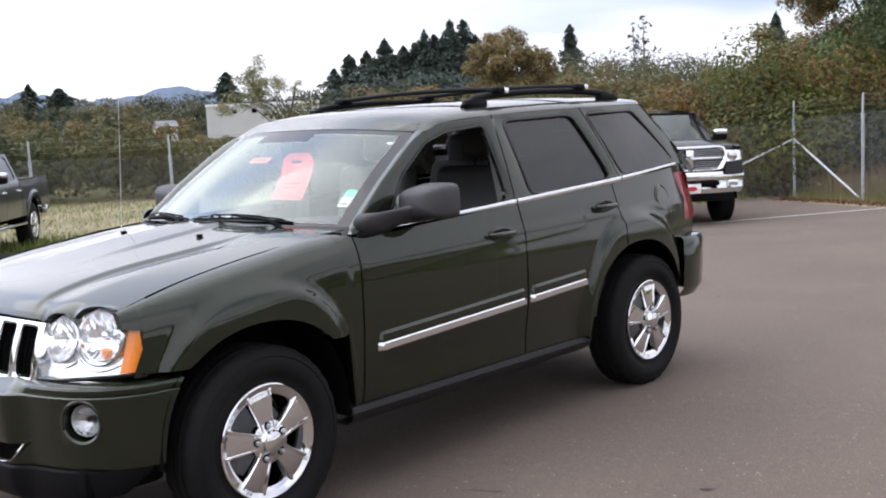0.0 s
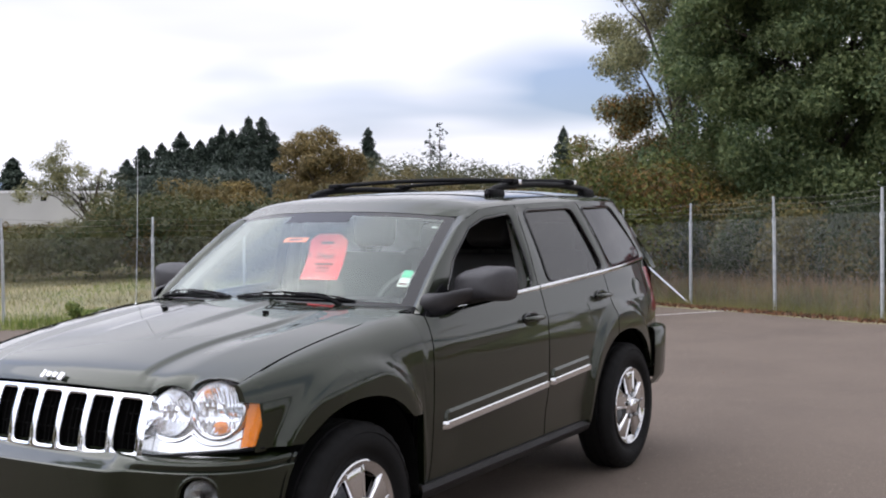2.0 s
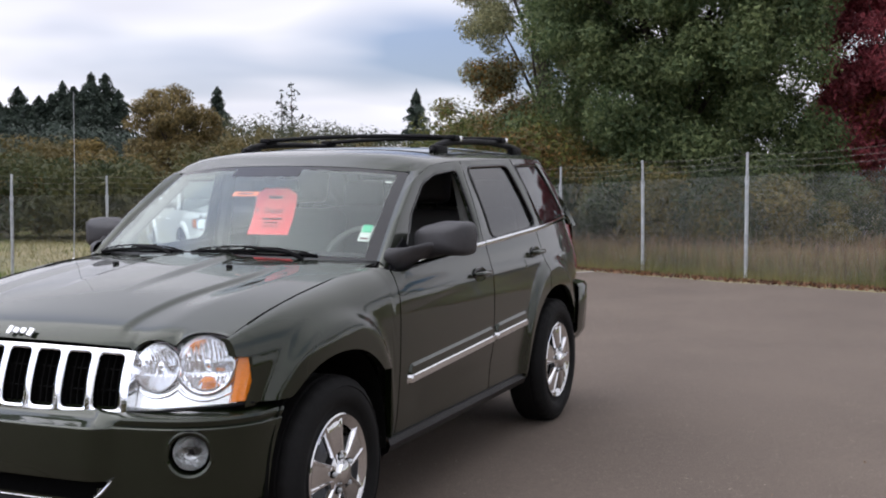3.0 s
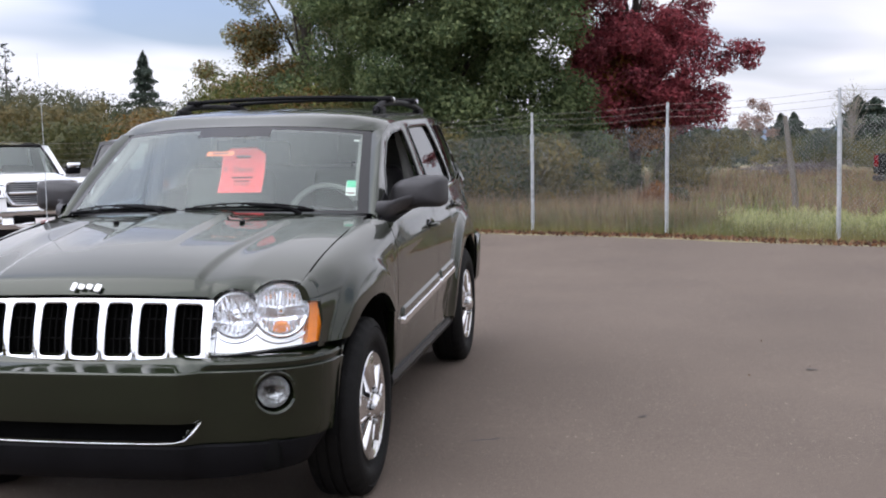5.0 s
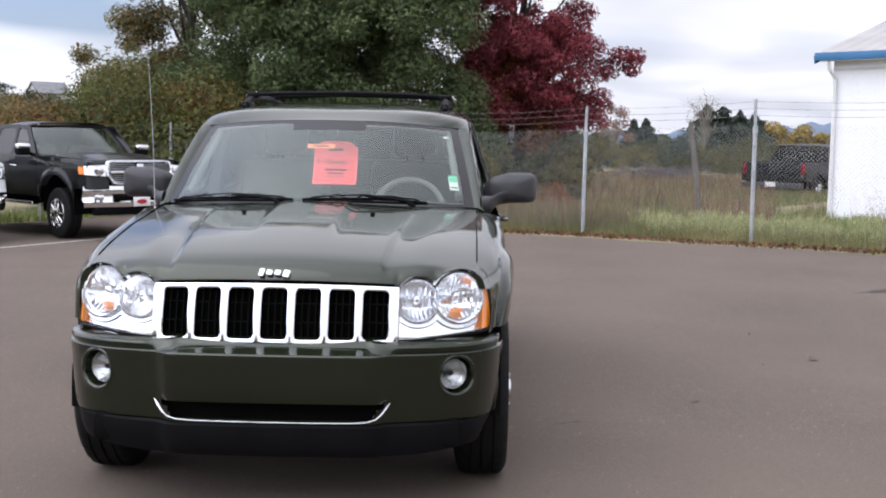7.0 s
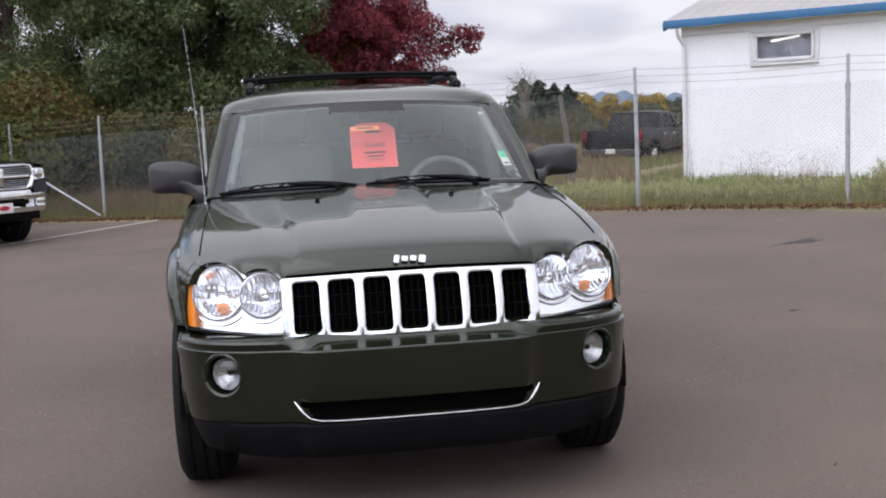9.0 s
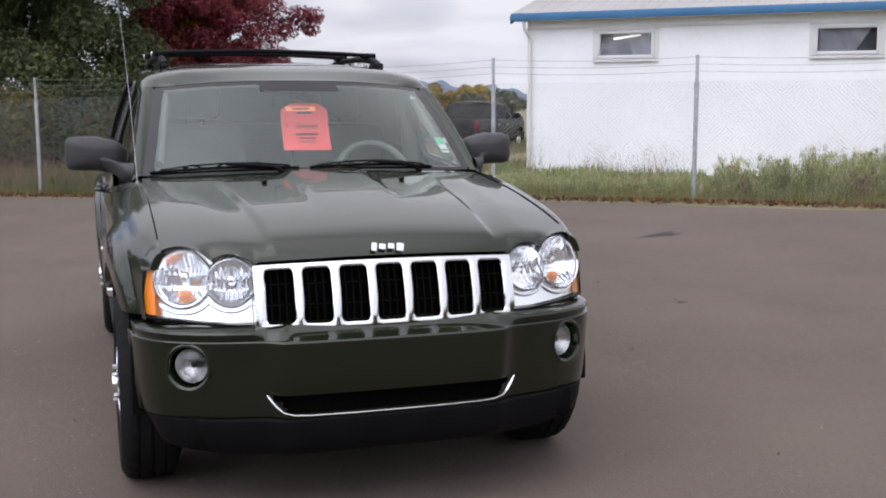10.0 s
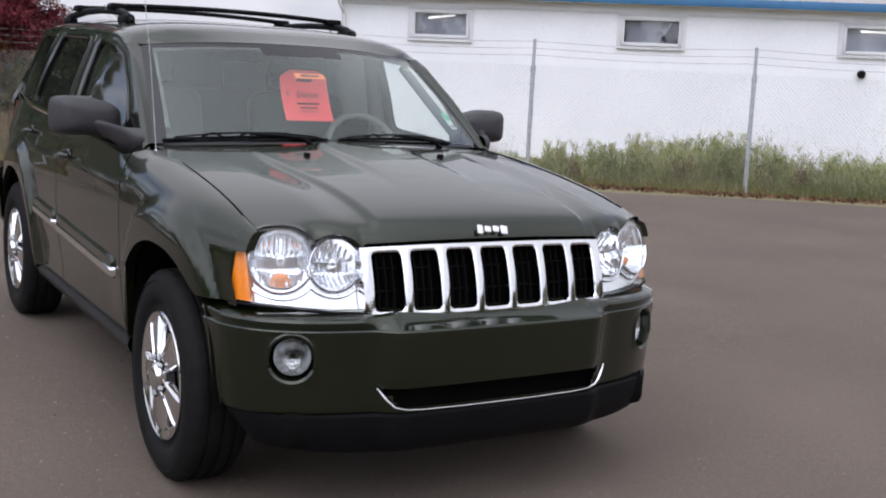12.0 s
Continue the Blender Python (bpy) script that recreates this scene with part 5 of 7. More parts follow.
def fence(posts, height, top, label):
    root = thing("chain_link_fence", on_ground(*posts[0]), label, "fence")
    o = np.array(root.matrix_world.translation)
    P = np.array([(x, y, float(ground_z(x, y))) for x, y in posts]) - o
    for k, p in enumerate(P):
        lean = np.array([.02 * math.sin(k * 2.1), .02 * math.cos(k * 1.7), 0])
        post = part("post", join(tube(np.array([p + (0, 0, -.1), p + lean * .5 + (0, 0, top * .97)]), .030, 12), tube(np.array([p + lean * .5 + (0, 0, top * .97), p + lean + (0, 0, height)]), .022, 10)), GALV, root)
        part("post_band", tube(np.array([p + lean * .48 + (0, 0, top * .93), p + lean * .48 + (0, 0, top * .985)]), .037, 12), GALV, post)
    for j, hz in enumerate((top + .13, (top + height) / 2 + .05, height - .03)):
        pts = []
        for k in range(len(P) - 1):
            for t in np.linspace(0, 1, 9)[:-1]:
                q = P[k] + (P[k + 1] - P[k]) * t
                pts.append(q + (0, 0, hz - .035 * math.sin(math.pi * t)))
        pts.append(P[-1] + (0, 0, hz))
        barbs = [tube(np.array([q + (-.02, 0, -.015), q + (.02, 0, .015)]), .002, 3, False) for q in np.array(pts)[::2]]
        part("barbed_wire", join(tube(np.array(pts), .0022, 4, False), *barbs), RUSTWIRE, root)
    # woven fabric: zigzag wires that lean both ways
    vs, fs, kk = [], [], 0
    pitch, step, hw = .060, .030, .0012
    for k in range(len(P) - 1):
        a_, b_ = P[k], P[k + 1]
        L = np.linalg.norm((b_ - a_)[:2])
        d = (b_ - a_) / L
        nn = np.array([d[1], -d[0], 0])
        nz = int((top - .05) / step)
        zz = .05 + np.arange(nz + 1) * step
        for c in np.arange(0, L - pitch * .5, pitch):
            zig = np.where(np.arange(nz + 1) % 2 == 0, 0.0, 1.0)
            s_ = c + pitch * .52 * zig
            p = a_ + d * s_[:, None]; p[:, 2] = a_[2] + (b_[2] - a_[2]) * s_ / L + zz
            p = p + nn * (.004 * (zig * 2 - 1))[:, None]
            q1, q2 = p - d * hw * 1.3, p + d * hw * 1.3
            vs.append(np.concatenate([q1, q2])); m_ = len(p)
            fs += [(kk + i, kk + m_ + i, kk + m_ + i + 1, kk + i + 1) for i in range(m_ - 1)]
            kk += 2 * m_
            # the next wire's mirror image hooks into this one
            s2 = c + pitch * (1.0 - .52 * zig)
            p = a_ + d * s2[:, None]; p[:, 2] = a_[2] + (b_[2] - a_[2]) * s2 / L + zz
            p = p - nn * (.004 * (zig * 2 - 1))[:, None]
            q1, q2 = p - d * hw * 1.3, p + d * hw * 1.3
            vs.append(np.concatenate([q1, q2]))
            fs += [(kk + i, kk + m_ + i, kk + m_ + i + 1, kk + i + 1) for i in range(m_ - 1)]
            kk += 2 * m_
    fabric = part("chain_link_fabric", (np.concatenate(vs), fs), WIRE, root, "galvanised diamond mesh", smooth=False)
    fabric["kind"] = "stuff"
    return root, P


east, PE = fence(POSTS, 2.0, 1.65, "galvanised chain-link fence with three strands of barbed wire")
west, PW = fence(POSTS_W, 2.0, 1.62, "galvanised chain-link fence running along the grass")
for root, P in ((east, PE), (west, PW)):
    part("brace", tube(np.array([P[0] + (0, 0, 1.22), P[1] * .96 + P[0] * .04 + (0, 0, .05)]), .021, 10), GALV, root, "diagonal steel brace")

# ---- white metal building ----
WHITEWALL = surface("white_painted_siding", (0.86, 0.87, 0.89), 0.55, vary=0.05, scale=0.8, fine=14, bump=0.08, bump_scale=4)
BLUETRIM = surface("blue_fascia", (0.040, 0.15, 0.30), 0.45, vary=0.12, scale=2)
TINROOF = surface("weathered_tin_roof", (0.42, 0.40, 0.39), 0.5, 0.35, vary=0.18, scale=0.6, fine=20)
WHITETRIM = surface("white_trim", (0.72, 0.72, 0.73), 0.5, vary=0.05)
ROOMDARK = surface("dim_room", (0.30, 0.30, 0.31), 0.9, vary=0.3)
D2 = np.array([.766, -.643])
B0 = np.array([7.55, 16.45])
bld = thing("metal_building", pose(B0[0], B0[1], .15, 0, 0, math.degrees(math.atan2(D2[1], D2[0]))), "white sided metal building with blue fascia and small windows", "building")
LB, EAVE, DB = 30.0, 3.02, 12.0
WIN = [(1.455 + 4.02 * k, 2.225, 1.06, .51) for k in range(5)]
# wall with openings: the local x runs along the front, y into the building
xs_ = sorted({0.0, LB, *[w[0] for w in WIN], *[w[0] + w[2] for w in WIN]})
zs_ = [-.4, WIN[0][1], WIN[0][1] + WIN[0][3], EAVE]
wx, wz = np.meshgrid(np.array(xs_), np.array(zs_), indexing="xy")
wv_, wf_ = sheet(np.stack([wx, 0 * wx, wz], -1))
wf_ = [f for k, f in enumerate(wf_) if not (k // (len(xs_) - 1) == 1 and any(abs(xs_[k % (len(xs_) - 1)] - w[0]) < 1e-6 for w in WIN))]
part("front_wall", thicken((wv_, wf_), .12), WHITEWALL, bld, smooth=False)
part("end_wall", block(.06, DB / 2 + .06, (EAVE - .4) / 2, .118, DB - .13, EAVE + .4, 0), WHITEWALL, bld, smooth=False)
part("end_wall", block(LB - .06, DB / 2 + .06, (EAVE - .4) / 2, .118, DB - .13, EAVE + .4, 0), WHITEWALL, bld, smooth=False)
for gx in (.06, LB - .06):
    gable = np.array([(gx, .06, EAVE), (gx, DB / 2, EAVE + 1.55), (gx, DB - .02, EAVE)])
    part("gable", thicken((gable, [(0, 1, 2)]), .05), WHITEWALL, bld, smooth=False)
part("rear_wall", block(LB / 2, DB + .06, (EAVE - .4) / 2, LB, .12, EAVE + .4, 0), WHITEWALL, bld, smooth=False)
part("room_floor", block(LB / 2, DB / 2, .02, LB - .3, DB - .3, .04, 0), ROOMDARK, bld, smooth=False)
part("room_partition", block(LB / 2, 3.6, 1.5, LB - .3, .1, 3.0, 0), ROOMDARK, bld, smooth=False)
yy = np.arange(0, LB + .61, .05)
corr = .018 * (np.abs(((yy / .3) % 1) - .5) < .12)
rows = [np.stack([yy - .25, np.full(len(yy), d_), h_ + corr], -1) for d_, h_ in ((-.32, EAVE + .08), (3.0, EAVE + .93), (DB / 2, EAVE + 1.70))]
part("roof", sheet(np.array(rows)), TINROOF, bld, "weathered grey corrugated roof", smooth=False)
rows = [np.stack([yy - .25, np.full(len(yy), d_), h_ + corr], -1) for d_, h_ in ((DB / 2, EAVE + 1.70), (DB + .3, EAVE + .08))]
part("roof", sheet(np.array(rows)), TINROOF, bld, "weathered grey corrugated roof", smooth=False)
part("fascia", block(LB / 2, -.31, EAVE + .015, LB + .5, .03, .15, .006), BLUETRIM, bld, "blue painted fascia board")
part("fascia", moved(block(0, 0, 0, .03, DB / 2 + .6, .15, .006), pose(-.26, DB / 2 - 3.1, EAVE + .83, 15.2, 0, 0)), BLUETRIM, bld)
part("soffit", block(LB / 2, -.15, EAVE - .045, LB + .4, .28, .02, 0), WHITETRIM, bld)
part("gutter_pipe", join(tube(np.array([(.0, -.26, EAVE - .05), (.02, -.24, EAVE - .22), (.07, -.06, EAVE - .40), (.07, -.05, -.1)]), .035, 8)), WHITETRIM, bld)
part("wall_strip", block(LB / 2, -.012, EAVE - .20, LB, .022, .05, .004), WHITETRIM, bld)
DIMGLASS = glass("dusty_window_glass", (0.84, 0.85, 0.87), 0.8)
BLIND = surface("pale_blind", (0.74, 0.74, 0.76), 0.8, vary=0.3, scale=3)
DARKBLIND = surface("dark_blind", (0.10, 0.10, 0.11), 0.8, vary=0.5, scale=3)
CURTAIN = surface("grey_curtain", (0.52, 0.52, 0.54), 0.8, vary=0.25, scale=5)
TUBE = bpy.data.materials.new("fluorescent_tube"); TUBE.use_nodes = True
TUBE.node_tree.nodes["Principled BSDF"].inputs["Emission Color"].default_value = (1, .97, .88, 1)
TUBE.node_tree.nodes["Principled BSDF"].inputs["Emission Strength"].default_value = 1.6
for k, (x0, z0, w_, h_) in enumerate(WIN):
    wf = part("window", block(x0 + w_ / 2, .05, z0 + h_ / 2, w_ - .06, .008, h_ - .06, 0), DIMGLASS, bld, "dusty fixed window", smooth=False)
    for cx, cz, sx, sz in ((x0 + w_ / 2, z0 + .02, w_ + .06, .06), (x0 + w_ / 2, z0 + h_ - .02, w_ + .06, .06), (x0, z0 + h_ / 2, .06, h_), (x0 + w_, z0 + h_ / 2, .06, h_)):
        part("window_frame", block(cx, .0, cz, sx, .09, sz, .006), WHITETRIM, wf)
    for cx, cz, sx, sz in ((x0 + w_ / 2, z0 + h_ + .062, w_ + .22, .08), (x0 - .072, z0 + h_ / 2, .08, h_ + .04), (x0 + w_ + .072, z0 + h_ / 2, .08, h_ + .04)):
        part("window_trim", block(cx, -.014, cz, sx, .028, sz, .004), WHITETRIM, wf)
    part("sill", block(x0 + w_ / 2, -.035, z0 - .055, w_ + .20, .05, .05, .008), WHITETRIM, wf)
    part("blind", block(x0 + w_ / 2, .125, z0 + h_ / 2, w_ - .01, .012, h_ - .01, 0), DARKBLIND if k == 1 else BLIND, wf, "grey blind behind the glass", smooth=False)
    if k in (0, 2):
        part("ceiling_lamp", moved(block(0, 0, 0, .62, .03, .03, .008), pose(x0 + w_ * .55, .09, z0 + h_ * .80, 0, -8 if k == 0 else 0, 12)), TUBE, wf, "fluorescent tube lamp")
    if k in (0, 1):
        c_ = [(x0 + .05, .085, z0 + .03), (x0 + w_ * .62, .085, z0 + .03), (x0 + w_ * (.90 if k else .5), .085, z0 + h_ - .03), (x0 + .05, .085, z0 + h_ - .03)]
        part("curtain", thicken((np.array(c_), [(0, 1, 2, 3)]), .01), CURTAIN, wf, "grey curtain drawn aside", smooth=False)
part("wall_lamp", moved(lathe([(.001, -.10), (.06, -.10), (.075, -.07), (.075, .0), (.03, .005)], 20, "y"), pose(9.84, -.02, 1.86)), BLACKPLASTIC, bld, "round black wall lamp")

# ---- parked pickup trucks ----
BLACKPAINT = surface("black_paint", (0.0045, 0.0045, 0.0055), 0.30, 0.0, vary=0.15, coat=0.5, spec=0.05)
GREYPAINT = surface("dark_grey_metallic_paint", (0.035, 0.038, 0.044), 0.35, 0.4, vary=0.1, coat=0.8, spec=0.2)
WHITEPAINT = surface("white_paint", (0.78, 0.79, 0.80), 0.35, 0.0, vary=0.04, coat=1.0)
PLATE = surface("dealer_plate", (0.78, 0.76, 0.76), 0.5, vary=0.05)
PLATERED = surface("plate_red", (0.45, 0.02, 0.03), 0.5, vary=0.1)
PK_ARCH = ((0.0, .56, .42, .60), (3.57, .55, .42, .58))
pk_side = cur([(.50, .93), (.70, .975), (.95, .995), (1.15, .985), (1.30, .955), (1.45, .93)])
pk_nose = cur([(-1.0, .13), (-.8, .06), (-.4, .02), (0, 0), (5, 0)])


def pk_x(y, z):
    x = pk_side(z) - pk_nose(y)
    for a_ in PK_ARCH:
        q = arch_q(y, z, a_)
        x = x + .035 * (1 - sstep(1.10, 1.18, q)) * sstep(.8, 1.0, q)
    return x


def pk_panel(cols, top, rows=12):
    y = np.array([c[0] for c in cols]); zb = np.array([c[1] for c in cols]); zt = top(y)
    v = np.linspace(0, 1, rows)
    z = zb[None] + (zt - zb)[None] * v[:, None]
    yy = np.repeat(y[None], rows, 0)
    p = np.stack([pk_x(yy, z), yy, z], -1)
    lip = p[-1:].copy(); lip[..., 0] -= .10; lip[..., 2] += .004
    p = np.concatenate([p, lip], 0)
    e0, e1 = p[:, :1].copy(), p[:, -1:].copy()
    e0[..., 0] -= .05; e1[..., 0] -= .05
    return sheet(np.concatenate([e0, p, e1], 1))


def pk_arch(a_, y0, y1):
    return arch_cols(a_, y0, y1, 24)


def pk_cab(yz, inset=0.0):
    return np.stack([.955 - .26 * (yz[:, 1] - 1.30) - inset, yz[:, 0], yz[:, 1]], -1)


PK_PLAN = cur([(0, .575), (.25, .70), (.5, .82), (.72, .893), (.88, .930), (1, .950)]), cur([(0, -1.005), (.25, -.995), (.5, -.965), (.72, -.915), (.88, -.82), (1, -.74)])


def pk_lamp(s0, s1, off):
    """A piece of the wedge-shaped headlight, wrapped round the corner of the nose."""
    q = np.linspace(s0, s1, 12)
    x, y = PK_PLAN[0](q), PK_PLAN[1](q)
    rows = [np.stack([x + off * q, y - off * (1 - .6 * q) + .25 * (z - 1.1), z], -1) for z in (1.0 + .035 * q + (.205 - .065 * q) * k for k in np.linspace(0, 1, 6))]
    return sheet(np.array(rows))


def pickup(m, paint, label, chrome_steps=True, lift=.06, tall=.99):
    t = thing("pickup_truck", m, label, "pickup truck", "parked pickup trucks")
    low = .62
    fcols = [(q, .80) for q in (-.92, -.80, -.70, -.60)] + pk_arch(PK_ARCH[0], -.58, .58) + [(.585, low), (.68, low)]
    dcols = [(q, low) for q in np.linspace(.69, 1.72, 8)]
    rcols = [(q, low) for q in np.linspace(1.73, 2.72, 8)]
    bcols = [(q, low) for q in (2.75, 2.9, 3.0)] + pk_arch(PK_ARCH[1], 3.01, 4.13) + [(4.14, low + .1), (4.5, low + .12), (4.80, low + .14)]
    ftop = cur([(-1, 1.235), (-.6, 1.275), (.3, 1.30), (.8, 1.305)])
    flat_ = lambda z: (lambda y: np.full(np.shape(y), z))
    pane_a = [(.98, 1.32), (1.36, 1.76), (1.66, 1.80), (1.66, 1.32)]
    pane_b = [(1.78, 1.32), (1.78, 1.80), (2.40, 1.79), (2.60, 1.34)]
    fra, frb = [(.72, 1.285), (1.25, 1.83), (1.72, 1.86), (1.72, 1.285)], [(1.725, 1.285), (1.725, 1.86), (2.48, 1.85), (2.72, 1.285)]
    for sgn in (1, -1):
        part("fender", side_of(sgn, pk_panel(fcols, ftop)), paint, t)
        for cols, fr_c, pn_c, hy in ((dcols, fra, pane_a, 1.60), (rcols, frb, pane_b, 2.58)):
            d_ = part("door", side_of(sgn, pk_panel(cols, flat_(1.30))), paint, t)
            a_, b_ = resample(fr_c, 8), smooth_loop(resample(pn_c, 8), 2)
            v = np.concatenate([pk_cab(a_, .02), pk_cab(a_), pk_cab(b_, .004), pk_cab(b_, .03)])
            part("window_frame", side_of(sgn, (v, ring_faces(len(a_), 4))), paint, d_)
            part("window", side_of(sgn, (pk_cab(b_, .015), [tuple(range(len(b_)))])), SIDEGLASS if cols is dcols and chrome_steps else (TINTED if chrome_steps else DARKGLASS), d_, "side window glass")
            part("door_handle", side_of(sgn, tube(np.array([(.985, hy - .12, 1.13), (1.015, hy - .10, 1.135), (1.015, hy + .02, 1.135), (.985, hy + .04, 1.13)]), .014, 8)), CHROME, d_, "chrome handle")
        part("bed_side", side_of(sgn, pk_panel(bcols, flat_(1.33))), paint, t)
        part("bed_rail", side_of(sgn, block(.90, 3.78, 1.335, .09, 2.06, .03, .012)), BLACKPLASTIC, t)
        part("running_board", side_of(sgn, block(.97, 1.75, .50, .16, 2.0, .06, .02)), CHROME if chrome_steps else BLACKPLASTIC, t)
        mir = part("mirror", side_of(sgn, block(1.13, .88, 1.42, .24, .13, .20, .04, 3)), BLACKPLASTIC, t, "door mirror with chrome cap")
        part("mirror_cap", side_of(sgn, block(1.135, .86, 1.475, .25, .13, .10, .04, 3)), CHROME, mir)
        part("mirror_arm", side_of(sgn, tube(np.array([(.93, .93, 1.32), (1.03, .91, 1.38)]), .03, 8)), BLACKPLASTIC, mir)
        vq = np.linspace(0, 1, 12)
        part("valance", side_of(sgn, sheet(np.stack([np.stack([PK_PLAN[0](vq) - .004, PK_PLAN[1](vq) + .25 * (zz - 1.1) + .012, zz + .03 * vq * (zz > .95)], -1) for zz in (.80, .86, .93, 1.0)], 0))), paint, t)
        lamp = pk_lamp(0, .80, 0.0)
        hl = part("headlight", side_of(sgn, thicken(lamp, .03)), REFLECTOR, t, "clear wedge headlight with amber corner")
        part("lamp_bowl", side_of(sgn, moved(lathe([(.085, .0), (.082, -.012), (.05, -.02), (.001, -.024)], 20, "y"), pose(.715, -1.0, 1.10, 0, 0, 12))), CHROME, hl)
        part("turn_lamp", side_of(sgn, thicken(pk_lamp(.80, 1.0, .002), .02)), AMBER, hl)
        part("lens", side_of(sgn, pk_lamp(0, .80, .016)), CLEAR, hl)
        part("lamp_edge", side_of(sgn, tube(np.concatenate([pk_lamp(0, 1, .004)[0].reshape(6, 12, 3)[0], pk_lamp(0, 1, .004)[0].reshape(6, 12, 3)[-1, ::-1]]), .008, 5, closed=True)), BLACKPLASTIC, hl)
        part("tail_lamp", side_of(sgn, block(.905, 4.79, 1.13, .13, .07, .34, .02)), REDLENS, t, "red tail lamp")
        for y in (0, 3.57):
            w = part("wheel", lathe([(.20, -.24), (.235, -.23), (.22, -.05), (.235, .0), (.245, .004), (.25, -.01)], 36, "x"), RIMMETAL, t, "chrome wheel with off-road tyre")
            part("tyre", lathe([(.235, -.27), (.33, -.28), (.40, -.26), (.42, -.24), (.42, -.18), (.408, -.178), (.408, -.165), (.42, -.163), (.42, -.11), (.408, -.108), (.408, -.095), (.42, -.093), (.42, -.04), (.40, -.015), (.33, .0), (.26, -.004), (.235, -.01)], 48, "x"), RUBBER, w)
            part("hub_backing", lathe([(.225, -.12), (.001, -.12)], 24, "x"), DARK, w)
            sp = spoke_geo()
            for k in range(5):
                part("spoke", moved(sp, Matrix.Rotation(radians(72 * k), 4, "X") @ Matrix.Diagonal((1, 1.1, 1.08, 1))), RIMMETAL, w)
            part("hub", lathe([(.08, -.03), (.08, .01), (.05, .03), (.001, .035)], 20, "x"), RIMMETAL, w)
            w.matrix_local = Matrix.Translation((.965 * sgn, y, .42)) @ (Matrix.Rotation(math.pi, 4, "Z") if sgn < 0 else Matrix())
            yc = y
            th = np.linspace(-.1, np.pi + .1, 18)
            rows = np.stack([np.stack([np.full(18, xx), yc - .565 * np.cos(th), .42 + .60 * np.sin(th)], -1) for xx in (.93, .62)], 0)
            v, f = sheet(rows)
            part("arch_liner", side_of(sgn, (v, f + [tuple(range(18, 36))])), DARK, t)
    # bonnet with a raised middle
    xs_ = np.linspace(-1, 1, 21)
    rows = []
    for q in np.concatenate([[0, .02, .06], np.linspace(.12, 1, 10)]):
        y = -.93 + 1.66 * q + .10 * np.abs(xs_) ** 3 * (1 - q)
        w = .80 + .07 * min(1, q * 2)
        z = ftop(y) + .075 * (1 - sstep(.45, .75, np.abs(xs_))) * sstep(-.9, -.4, y) + .01 - .10 * max(0, 1 - q / .06) ** 2
        rows.append(np.stack([xs_ * w, y, z], -1))
    part("bonnet", sheet(np.array(rows)), paint, t)
    # windscreen and roof
    us = np.linspace(-1, 1, 15)
    rows = [np.stack([us * (.86 - .11 * q), (.70 + .66 * q) + (.16 - .04 * q) * np.abs(us) ** 2, 1.33 + .51 * q + .02 * np.sin(np.pi * q) - .01 * us ** 2 * q], -1) for q in np.linspace(0, 1, 9)]
    part("windscreen", sheet(np.array(rows)), WINDGLASS, t, "clear windscreen")
    part("windscreen_edge", tube(np.concatenate([np.array(rows)[:, 0], np.array(rows)[-1], np.array(rows)[::-1, -1]]), .022, 6), BLACKPLASTIC, t)
    for sgn in (1, -1):
        e = np.array(rows)[:, -1]
        f_ = pk_cab(np.stack([np.linspace(.74, 1.25, 9), np.linspace(1.30, 1.83, 9)], -1))
        part("pillar", side_of(sgn, sheet(np.stack([e, e * .5 + f_ * .5 + np.array([.015, -.01, .01]), f_], 0))), paint, t)
    rows = []
    for q in np.linspace(0, 1, 10):
        y = 1.36 + .12 * np.abs(us) ** 2 * (1 - q) + (2.50 - 1.36) * q
        w = .80 + .02 * math.sin(math.pi * q)
        rows.append(np.stack([us * w, y, 1.835 + .075 * np.maximum(0, 1 - np.abs(us) ** 3) ** .6 + .02 * math.sin(math.pi * q) - .02 * q], -1))
    part("roof", sheet(np.array(rows)), paint, t)
    rows = [np.stack([us * w, np.full(15, y), np.full(15, z)], -1) for w, y, z in ((.90, 2.73, 1.25), (.80, 2.50, 1.83))]
    rw = part("cab_back", sheet(np.array(rows), flip=True), paint, t)
    rows = [np.stack([us * w, np.full(15, y), np.full(15, z)], -1) for w, y, z in ((.74, 2.705, 1.36), (.68, 2.555, 1.75))]
    part("rear_window", sheet(np.array(rows), flip=True), TINTED if chrome_steps else DARKGLASS, rw)
    # grille, bumper and plate
    loop = smooth_loop(resample([(-.50, .875), (.50, .875), (.60, 1.05), (.565, 1.265), (-.565, 1.265), (-.60, 1.05)], 9), 2)
    lean_y = lambda z: -1.035 + .16 * (z - .9)
    ring = []
    for sc, d in ((1.03, .03), (1.05, -.01), (1.03, -.035), (.97, -.04), (.90, -.02), (.88, .03)):
        c_ = np.array([0, 1.07])
        q_ = c_ + (loop - c_) * (1 - (1 - sc) * np.array([.75, 1.45]))
        ring.append(np.stack([q_[:, 0], lean_y(q_[:, 1]) + d, q_[:, 1]], -1))
    gr = part("grille", join((np.concatenate(ring), [tuple(f[::-1]) for f in ring_faces(len(loop), 6)]), block(0, -1.02, 1.07, .13, .06, .30, .02), block(0, -1.01, 1.07, 1.06, .06, .05, .015)), CHROME, t, "chrome crosshair grille")
    for sx in (-.31, .31):
        for z0 in (.965, 1.155):
            for k in range(4):
                part("grille_slat", block(sx, -.99, z0 - .045 + .032 * k, .46, .04, .012, .004, 1), GALV, gr)
            part("grille_mesh", block(sx, -.955, z0, .50, .02, .19, .004, 1), DARK, gr)
    xs_ = np.linspace(-1, 1, 25)
